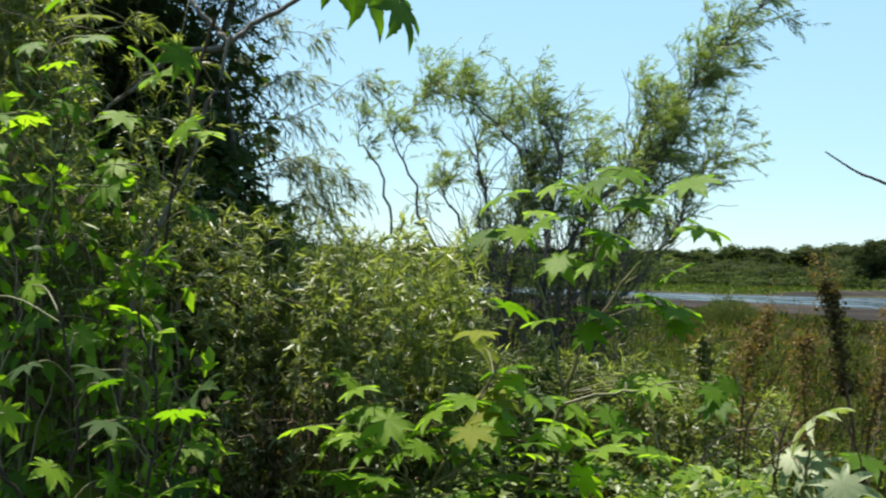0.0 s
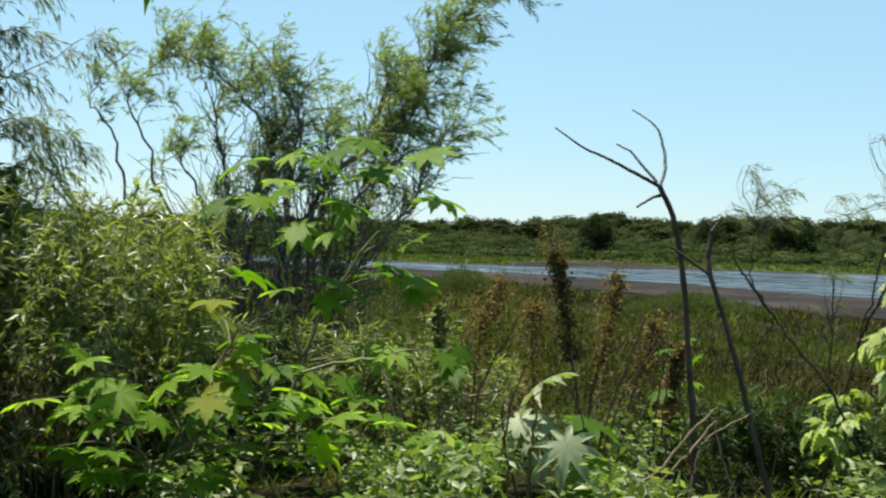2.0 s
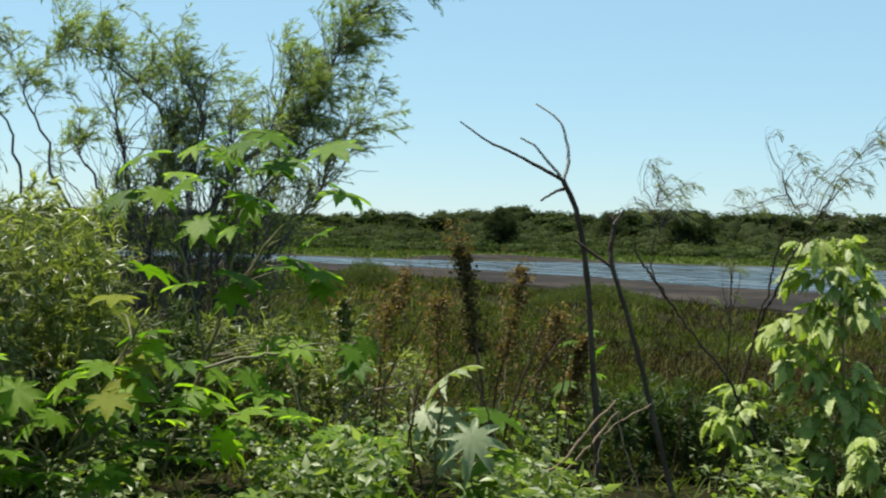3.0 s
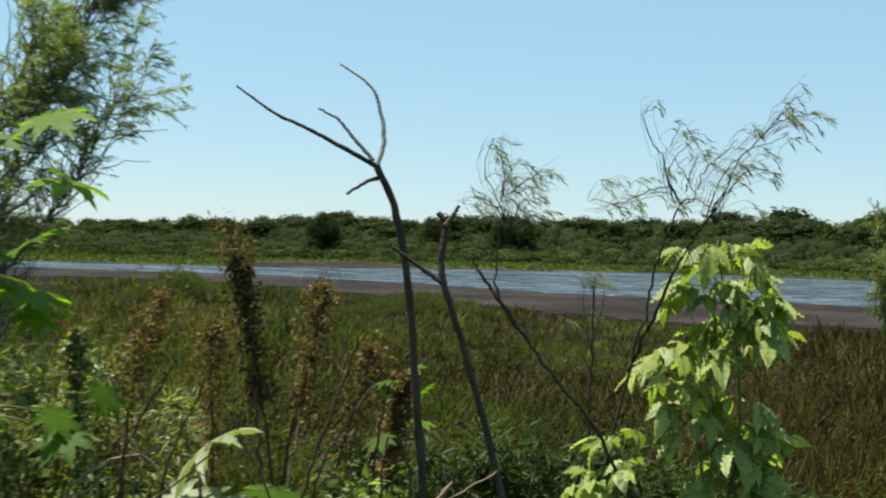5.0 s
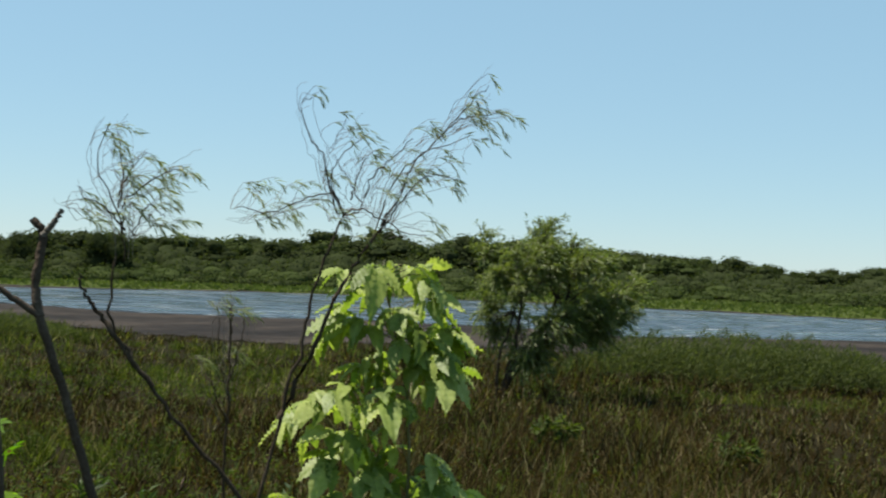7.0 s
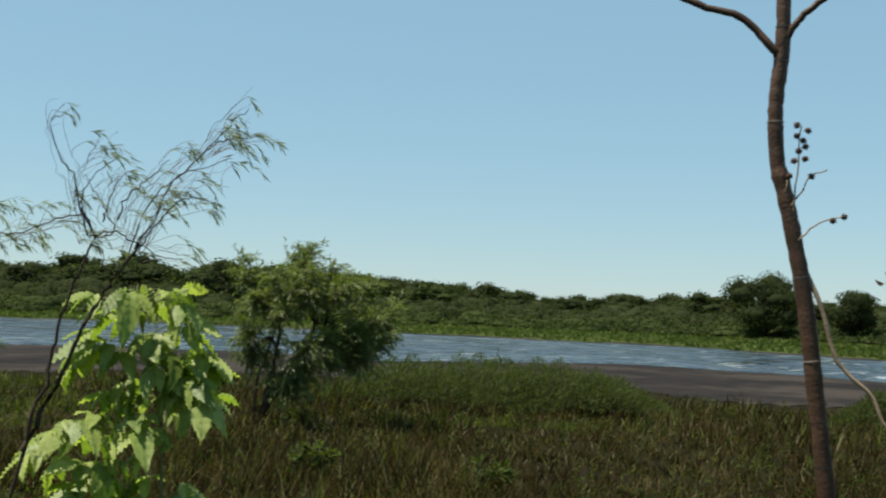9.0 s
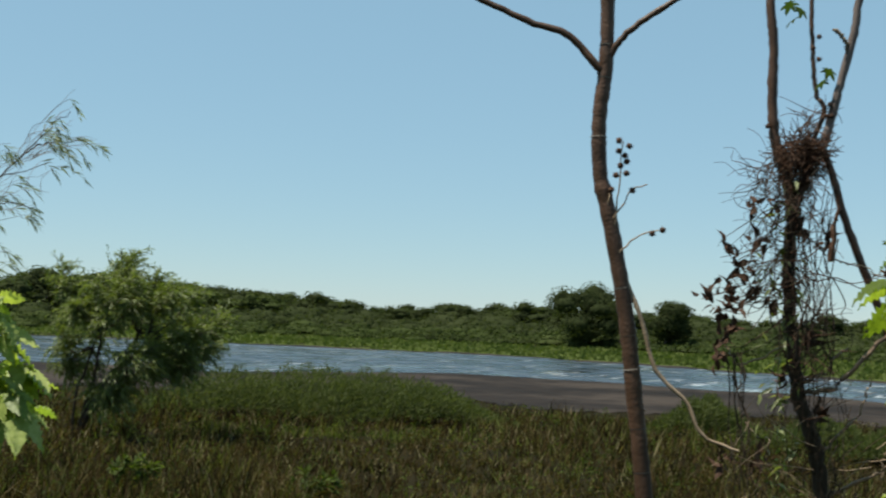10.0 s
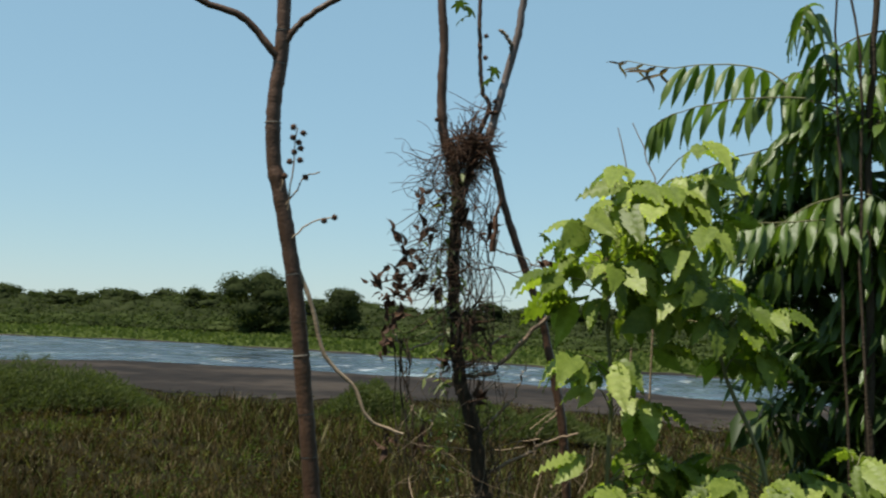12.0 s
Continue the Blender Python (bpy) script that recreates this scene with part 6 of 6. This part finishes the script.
# ---- tree of heaven with pinnate leaves ----
def pinnate_tree():
    global rng
    rng = np.random.default_rng(131)
    t, gz = plant("ailanthus_tree", 96.72, 5.4, B, "young tree with long drooping feather-shaped leaves", "tree")
    part("trunk", mesh_of("trunk", *tube(rooted(line([(0.2, -0.1), (0.12, 0.74), (0.1, 1.66), (0.08, 2.37), (0.1, 3.0), (0.1, 3.3)], gz), gz), 0.022, 0.011, 26, 8, 0.05, 0.004), DARKBARK, True), t)
    lv, lf = leaflet_shape(0.1, 0.35, 5)
    blade = [mesh_of("leaflet", lv, lf, FROND)]
    lv2, lf2 = leaflet_shape(0.115, 0.25, 6)
    blade.append(mesh_of("leaflet", lv2, lf2, FROND))
    withered = mesh_of("leaflet", lv * [0.8, 0.5, 1.0] + np.stack([0 * lv[:, 0], 0.16 * np.sin(5 * lv[:, 0]), 0.5 * lv[:, 0] ** 2], -1), lf, DEADLEAF)
    fronds = [[(-0.02, 2.6), (-0.19, 2.69), (-0.37, 2.83), (-0.6, 2.87), (-0.8, 2.87), (-1.0, 2.92)], [(0.12, 2.55), (0.01, 2.62), (-0.24, 2.68), (-0.51, 2.67), (-0.73, 2.62), (-0.82, 2.57)], [(0.1, 2.5), (0.0, 2.53), (-0.23, 2.49), (-0.47, 2.43), (-0.67, 2.35), (-0.8, 2.27)],
              [(0.1, 2.1), (-0.02, 2.14), (-0.23, 2.13), (-0.39, 2.11), (-0.5, 2.06)], [(0.21, 2.97), (0.01, 2.94), (-0.15, 2.83), (-0.23, 2.66)], [(0.22, 2.63), (0.04, 2.57), (-0.07, 2.39), (-0.1, 2.17)], [(-0.06, 2.68), (-0.11, 2.88), (-0.17, 3.05), (-0.2, 2.95)],
              [(0.23, 2.03), (0.01, 2.05), (-0.18, 2.01), (-0.31, 1.93)], [(0.05, 2.4), (-0.02, 2.41), (-0.23, 2.36), (-0.42, 2.28), (-0.53, 2.16)], [(0.28, 1.75), (0.10, 1.79), (-0.08, 1.72), (-0.21, 1.57)], [(0.22, 2.7), (0.3, 2.85), (0.4, 2.8), (0.5, 2.6)],
              [(0.22, 2.3), (0.35, 2.4), (0.45, 2.3), (0.5, 2.1)], [(0.22, 1.9), (0.1, 1.95), (0.0, 1.85), (-0.05, 1.7)], [(0.22, 2.1), (0.12, 2.25), (-0.12, 2.22), (-0.3, 2.1)], [(0.22, 1.8), (0.35, 1.85), (0.42, 1.7), (0.46, 1.5)],
              [(0.1, 2.5), (-0.16, 2.5), (-0.32, 2.46), (-0.47, 2.39), (-0.63, 2.32)], [(0.1, 2.08), (-0.16, 2.1), (-0.31, 2.08), (-0.46, 2.05), (-0.56, 1.98)]]
    for k in range(20):
        z0, reach = rng.uniform(1.3, 2.8), rng.uniform(0.3, 0.7) * (1 if k % 3 else -0.6)
        fronds.append([(0.22, z0), (0.22 - reach * 0.35, z0 + 0.09), (0.22 - reach * 0.7, z0 + 0.06), (0.22 - reach, z0 - 0.08)])
    for k, pts in enumerate(fronds):
        p = line(pts, gz, 0.0, rng.uniform(-0.3, 0.3) if k < 15 else rng.uniform(0.1, 0.8))
        leaf = part("leaf", mesh_of("rachis", *tube(p, 0.005, 0.002, 18, 5, 0, 0.002), GREENSTEM, True), t)
        fine = curve_points(p, 50)
        d = np.gradient(fine, axis=0)
        pairs = 14 if k < 4 else 11
        roll = rng.uniform(0.2, 0.9) * (1 if k % 3 else -0.5) if k else 0.0
        for j in range(pairs):
            s = int(6 + 43 * j / (pairs - 1))
            along = d[s] / np.linalg.norm(d[s])
            across = np.cross(along, (0, 0, 1))
            across /= np.linalg.norm(across)
            across = across * math.cos(roll) + np.array([0, 0, math.sin(roll)])
            for sign in (-1, 1):
                hang = 0.8 if k < 4 else 0.7 if k < 15 else 0.35
                way = across * sign * rng.uniform(0.25, 0.6) * (1.7 - hang * 0.7) + along * (0.05 + 0.5 * j / pairs) + np.array([0, 0, -hang * rng.uniform(0.6, 0.95)])
                way /= np.linalg.norm(way)
                up = along * 0.3 + across * sign * 0.8 + np.array([0, 0, 0.5]) + rng.normal(0, 0.15, 3)
                y = np.cross(up, way)
                y /= np.linalg.norm(y)
                z = np.cross(way, y)
                m = Matrix(np.column_stack([way, y, z]).tolist()).to_4x4()
                size = rng.uniform(0.17, 0.23) * (0.75 if j > pairs - 3 else 1.0)
                part("leaflet", withered if k == 0 and j > 9 else blade[int(rng.integers(0, 2))], leaf, "withered brown leaflet" if k == 0 and j > 9 else "", at=Matrix.Translation(Vector(fine[s])) @ m @ Matrix.Scale(size, 4))
    # added dark leaf masses: the shade inside the crown, put into leaf colour
    part("vine", mesh_of("vine", *blob_leaves([(0.5, 0.35, 2.0 - gz, 0.3, 0.3, 0.5), (0.4, 0.3, 1.45 - gz, 0.42, 0.3, 0.45), (0.1, 0.6, 1.15 - gz, 0.4, 0.3, 0.3), (0.6, 0.4, 1.0 - gz, 0.5, 0.3, 0.45), (0.2, 0.4, 1.5 - gz, 0.25, 0.2, 0.25), (0.35, 0.25, 1.75 - gz, 0.35, 0.25, 0.3), (-0.3, 0.3, 1.3 - gz, 0.17, 0.15, 0.14), (0.3, 0.3, 2.3 - gz, 0.2, 0.2, 0.3), (-0.22, 0.5, 2.2 - gz, 0.3, 0.2, 0.2), (0.1, 0.45, 2.1 - gz, 0.3, 0.2, 0.35), (-0.1, 0.45, 1.75 - gz, 0.3, 0.2, 0.25), (-0.3, 0.5, 2.27 - gz, 0.3, 0.15, 0.11), (-0.24, 0.5, 2.3 - gz, 0.24, 0.15, 0.13), (-0.27, 0.45, 2.05 - gz, 0.22, 0.15, 0.18), (-0.3, 0.45, 1.85 - gz, 0.2, 0.15, 0.18), (-0.14, 0.4, 1.62 - gz, 0.2, 0.15, 0.2)], 6200, 0.17, 1.6, LANCE, 0.8, 0.2), VINE_SHADE), t, "dark leaves standing in for shaded foliage inside the crown")
    for pts in ([(0.05, 0.6), (0.0, 1.65), (-0.03, 2.37), (-0.05, 2.73), (-0.06, 3.4)], [(0.12, 0.8), (0.06, 2.0), (0.05, 2.7), (0.0, 3.1), (-0.02, 3.4)]):
        part("stem", mesh_of("stem", *tube(rooted(line(pts, gz, -0.1), gz), 0.008, 0.005, 24, 6, 0.05, 0.003), DARKBARK, True), t)
    s, sz = plant("dry_stalk", 93.0, 5.0, B, "thin dry weed stalk", "weed")
    part("stem", mesh_of("stem", *tube(rooted(line([(-0.55, 0.2), (-0.5, 1.5), (-0.52, 2.2), (-0.58, 2.48)], sz), sz), 0.006, 0.002, 20, 5, 0.05, 0.004), DRYSTEM), s)
    part("stem", mesh_of("stem", *tube(rooted(line([(-0.45, 0.2), (-0.42, 1.5), (-0.42, 2.2), (-0.52, 2.5)], sz), sz), 0.006, 0.002, 20, 5, 0.05, 0.004), DRYSTEM), s)


pinnate_tree()


# ---- docks, dry stems, round willow bush, low growth ----
def dock(az, r, label, pts, dense, top, seed, material):
    """An upright dock: brown stem with whorls of seeds, densest between two heights."""
    global rng
    rng = np.random.default_rng(seed)
    t, gz = plant("dock", az, r, A, label, "dock", "seeding docks")
    p = rooted(line(pts, gz), gz)
    part("stem", mesh_of("stem", *tube(p, 0.011, 0.004, 24, 6, 0.08, 0.004), STEM, True), t)
    c = curve_points(p, 120)
    sel = c[(c[:, 2] > dense[0] - gz) & (c[:, 2] < dense[1] - gz)]
    n = 1500 if dense[2] < 0.06 else 760
    k = rng.integers(0, len(sel), n)
    f = k / len(sel)
    wide = dense[2] * (0.5 + 0.7 * np.sin(f * 17) ** 2) * (1.05 - 0.5 * f)
    pos = sel[k] + rng.normal(0, 1, (n, 3)) * np.stack([wide, wide, 0 * wide + 0.01], -1)
    part("seed_head", mesh_of("seed_head", *leaves(OVATE, pos, rng.normal(0, 0.7, (n, 3)) + [0, 0, -0.3], rng.uniform(0.016, 0.042, n), 1.1), material), t)
    sel = c[(c[:, 2] > top[0] - gz)]
    n = top[1]
    pos = sel[rng.integers(0, len(sel), n)] + np.clip(rng.normal(0, 1, (n, 3)), -1.8, 1.8) * max(0.045, dense[2])
    part("foliage", mesh_of("foliage", *leaves(LANCE, pos, rng.normal(0, 0.7, (n, 3)) + [0, 0, 0.2], rng.uniform(0.03, 0.075, n), 1.2), DOCK), t)


dock(18.1, 8.8, "tall dock with dark brown seed whorls", [(0.25, -0.75), (0.19, -0.13), (0.13, 0.36), (0.07, 0.74), (0.03, 0.92), (-0.02, 1.25), (-0.06, 1.45), (-0.09, 1.57), (-0.15, 1.72)], (0.8, 1.55, 0.055), (1.42, 210), 141, DOCK_DARK)
dock(14.9, 8.9, "rusty dock with reddish seed sprays", [(-0.2, -0.78), (-0.18, -0.16), (-0.15, 0.6), (-0.1, 0.99), (-0.04, 1.16), (0.05, 1.42)], (0.4, 1.38, 0.09), (0.3, 420), 142, DOCK)
dock(20.2, 8.8, "slender dock with rusty seed spikes", [(-0.2, -0.54), (-0.12, 0.5), (-0.03, 0.91), (0.02, 1.15), (0.03, 1.33), (0.03, 1.46)], (0.5, 1.42, 0.065), (0.4, 300), 143, DOCK)
dock(21.9, 8.8, "leaning brown seeding dock", [(-0.35, -0.75), (-0.12, 0.41), (0.03, 0.91), (0.06, 1.15)], (0.3, 1.1, 0.08), (0.3, 220), 144, DOCK)
dock(16.6, 9.4, "faded rusty dock among the grass", [(0.0, -0.7), (0.02, 0.3), (0.0, 1.0), (0.03, 1.2)], (0.2, 1.15, 0.1), (0.2, 360), 145, DOCK)
dock(12.2, 9.0, "grey-green weed with small whorled leaves", [(0.0, -0.7), (0.02, 0.3), (0.0, 0.9), (0.0, 1.2)], (0.0, 1.15, 0.05), (0.2, 260), 146, WEED)
dock(10.2, 8.6, "pale weed with small whorled leaves", [(0.0, -0.7), (0.02, 0.0), (0.0, 0.4), (0.0, 0.7)], (-0.3, 0.7, 0.07), (-0.2, 260), 147, WEED)
dock(23.0, 9.2, "thin rusty seeding dock", [(-0.1, -0.7), (0.0, 0.4), (0.08, 0.9)], (0.3, 0.9, 0.05), (0.3, 120), 148, DOCK)


def dry_stem(az, r, pts, label, r0, material):
    t, gz = plant("dead_weed", az, r, A, label, "dead weed")
    part("stem", mesh_of("stem", *tube(rooted(line(pts, gz), gz), r0, r0 * 0.6, 24, 6, 0.06, 0.006), material, True), t)


rng = np.random.default_rng(150)
dry_stem(18.9, 8.0, [(0.04, -0.6), (0.02, 0.0), (-0.02, 0.5), (-0.06, 0.95)], "upright red-brown dead weed stem", 0.012, STEM)
dry_stem(19.8, 7.9, [(-0.14, -0.5), (0.0, 0.28), (0.12, 0.7), (0.28, 1.17)], "leaning red-brown dead weed stem", 0.011, STEM)
dry_stem(20.3, 7.9, [(-0.1, 0.0), (0.06, 0.6), (0.3, 1.0)], "leaning brown dead weed stem", 0.008, STEM)
dry_stem(22.6, 7.0, [(-0.3, -0.5), (-0.16, 0.15), (0.0, 0.36), (0.3, 0.72)], "slanting bleached broken branch", 0.012, DRYSTEM)
dry_stem(13.0, 8.4, [(-0.15, -0.79), (-0.14, 0.20), (0.0, 0.49), (0.33, 0.61)], "arching dry brown stem", 0.012, DRYSTEM)
dry_stem(23.3, 8.2, [(-0.35, -0.5), (-0.28, -0.20), (0.0, 0.15), (0.27, 0.49)], "slanting bleached dead stem", 0.012, DRYSTEM)
dry_stem(22.4, 8.8, [(-0.1, -0.6), (0.0, 0.4), (0.06, 0.8), (0.2, 1.11)], "forked brown dead stem", 0.009, STEM)
dry_stem(15.6, 7.8, [(-0.05, -0.6), (0.0, 0.0), (0.02, 0.55)], "thin brown upright dry stalk", 0.007, STEM)
dry_stem(27.6, 9.2, [(0.0, -0.7), (0.05, 0.2), (0.2, 0.7)], "thin slanting brown stalk", 0.007, STEM)


for k in range(16):
    a, lean = float(rng.uniform(11, 28)), float(rng.normal(0, 0.22))
    h = float(rng.uniform(0.35, 1.05))
    dry_stem(a, float(rng.uniform(7.4, 8.6)), [(-lean, -0.6), (-0.3 * lean, 0.0), (0.2 * lean + rng.normal(0, 0.05), h * 0.6), (lean, h)], ("slender reddish dry stalk", "slender bleached dry stalk")[k % 2], float(rng.uniform(0.005, 0.01)), (STEM, DRYSTEM)[k % 2])


def round_bush(az, r, origin, label, w, h, seed, n, material):
    """A rounded shrub: a few dark stems from the foot, branches through a broad crown, narrow leaves at their ends."""
    global rng
    rng = np.random.default_rng(seed)
    t, gz = plant("willow_bush", az, r, origin, label, "shrub", "willow bushes")
    foot = np.array([-0.45 * w, 0.0, -0.05])
    forks = []
    for k in range(6):
        a = k * 1.05 + rng.uniform(-0.3, 0.3)
        f = np.array([0.3 * w * math.cos(a), 0.3 * w * math.sin(a), h * rng.uniform(0.4, 0.55)])
        forks.append(f)
        part("stem", mesh_of("stem", *tube([foot + rng.normal(0, 0.05, 3) * [1, 1, 0], foot * 0.6 + f * 0.4 + rng.normal(0, 0.08, 3), f], 0.045, 0.022, 14, 6, 0, 0.015), DARKBARK, True), t)
    limbs = []
    for k in range(66):
        d = rng.normal(0, 1, 3)
        d /= np.linalg.norm(d)
        q = rng.uniform(0.75, 1.0) * (1 + 0.14 * math.sin(3 * math.atan2(d[2], d[0]) + 1))
        top = np.array([0.08 * w + w * q * d[0], 0.8 * w * q * d[1], h * 0.58 + 0.37 * h * q * d[2]])
        f = forks[int(np.argmin([np.linalg.norm(top - x) for x in forks]))]
        p = np.array([f, f * 0.5 + top * 0.5 + rng.normal(0, 0.1, 3), top])
        limbs.append(p)
        part("limb", mesh_of("limb", *tube(p, 0.018, 0.005, 10, 5, 0, 0.02), DARKBARK), t)
    wood, lf = twigs(limbs, n, 0.5, 22, 0.12, 1.15, (0.25, 0, 0.3), 0.35, 0.5, 0.65, thick=0.004)
    part("twigwork", mesh_of("twigwork", *wood, BARK), t)
    part("crown", mesh_of("crown", *lf, material), t)


round_bush(48.35, 27.0, B, "round green willow bush in the meadow", 1.9, 4.15, 161, 42, BUSH)


def reed_mound(az, r, w, h, seed):
    """A mound of fine feathery growth at the edge of the mud."""
    g = np.random.default_rng(seed)
    x, y = spot(az, r, B)
    gz = float(land(x, y))
    t = thing("feathery_shrub", x, y, gz, "soft grey-green feathery shrub at the mud's edge", "shrub", "shrubs at the mud's edge", "", -az)
    n = 8500
    u, q = np.clip(g.normal(0, 0.5, n), -1.2, 1.2) * w, np.clip(g.normal(0, 0.35, n), -0.9, 0.9) * w
    top = 0.85 * h * np.exp(-(u / w) ** 2 * 1.3) * (0.8 + 0.2 * np.sin(u * 5 + seed) * np.sin(q * 4)) * g.uniform(0.3, 1.05, n)
    pos = np.stack([u, q, top], -1)
    way = np.stack([g.normal(0.3, 0.6, n) + u / w * 0.3, g.normal(0, 0.6, n), g.uniform(0.3, 1.3, n)], -1)
    v, f = leaves(LANCE, pos, way, g.uniform(0.09, 0.22, n), 0.9, (0, 0, 0.5), 1.2)
    part("foliage", mesh_of("foliage", v, f, REED), t)
    for _ in range(16):
        k = int(g.integers(0, n))
        part("stem", mesh_of("stem", *tube([(u[k] * 0.7, q[k] * 0.7, -0.05), (u[k] * 0.85, q[k] * 0.85, top[k] * 0.5), (u[k], q[k], top[k])], 0.012, 0.004, 6, 4), DARKBARK), t)


for az, r, w, h, s in ((53.5, 34, 2.8, 1.7, 1), (57.0, 35, 3.0, 1.85, 2), (60.0, 34, 2.6, 1.7, 3), (62.4, 33, 2.0, 1.4, 5), (75.3, 33, 1.4, 1.35, 7), (80.5, 30, 1.6, 0.95, 8), (83.6, 29, 1.4, 0.9, 9), (24.0, 46, 2.8, 1.1, 10),
                      (12.5, 52, 2.2, 1.7, 11)):
    reed_mound(az, r, w, h, s)


def low_cover():
    """Bright broad-leaved creepers under the castor plants."""
    g = np.random.default_rng(171)
    n = 17000
    az, r = g.uniform(-10, 40, n), g.uniform(5.8, 9.6, n)
    x, y = r * np.sin(np.radians(az)), r * np.cos(np.radians(az))
    hump = 0.32 + 0.22 * np.sin(x * 2.1 + 1) * np.sin(y * 1.7) + 0.12 * np.sin(x * 5 + y * 3)
    keep = (np.hypot(x - B[0], y - B[1]) > 2.6) & (az > -3.5) & (np.sin(az * 0.62 + 0.6) + 0.5 * np.sin(az * 1.9 + r * 2) + 0.3 * np.sin(r * 5) + 0.6 * np.sin(x * 3.1 + 2) * np.sin(y * 3.7) > 0.2 - 0.6 * (r < 7.2) + 0.5 * (az > 15) - 0.6 * ((az > 5) & (az < 18)))
    pos = np.stack([x, y, land(x, y) + np.maximum(0.03, hump) * g.uniform(0.5, 1.05, n)], -1)[keep]
    n = len(pos)
    d = np.stack([g.normal(0.1, 0.8, n), g.normal(-0.4, 0.8, n), g.normal(-0.1, 0.35, n)], -1)
    v, f = leaves(LANCE, pos, d, 0.04 + 0.09 * g.random(n) ** 2, 2.3, (0, -0.2, 1), 1.0)
    tagged(new("creeper", mesh_of("creeper", v, f, COVER)), "bright green creeping leaves covering the bank", "creeper", kind="stuff")


low_cover()


def forbs():
    """Broad weed leaves scattered through the meadow grass."""
    g = np.random.default_rng(172)
    c, m = 2600, 28
    az, r = g.uniform(-10, 102, c), 6 + g.random(c) ** 1.35 * 30
    cx, cy = B[0] + r * np.sin(np.radians(az)), B[1] + r * np.cos(np.radians(az))
    wide, tall = g.uniform(0.12, 0.34, c)[:, None] * (0.8 + r[:, None] * 0.012), g.uniform(0.2, 0.65, c)[:, None]
    ox, oy = g.normal(0, 0.6, (c, m)), g.normal(0, 0.6, (c, m))
    lift = tall * np.exp(-(ox ** 2 + oy ** 2)) * g.uniform(0.55, 1.1, (c, m))
    brown = g.random(c) < 0.1 + 0.58 * step01(20, 55, az)
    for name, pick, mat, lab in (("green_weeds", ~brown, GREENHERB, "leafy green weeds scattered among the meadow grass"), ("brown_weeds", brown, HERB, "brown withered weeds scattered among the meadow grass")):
        x, y = (cx[pick, None] + (ox * wide)[pick]).ravel(), (cy[pick, None] + (oy * wide)[pick]).ravel()
        n = len(x)
        pos = np.stack([x, y, land(x, y) + 0.08 + lift[pick].ravel()], -1)
        far = np.repeat(r[pick], m)
        v, f = leaves(LANCE, pos, g.normal(0, 0.7, (n, 3)) + [0.1, 0, 0.3], g.uniform(0.04, 0.1, n) * (0.8 + far * 0.012), 1.5, (0, 0, 1), 0.9)
        tagged(new(name, mesh_of(name, v, f, mat)), lab, "weeds", kind="stuff")


forbs()
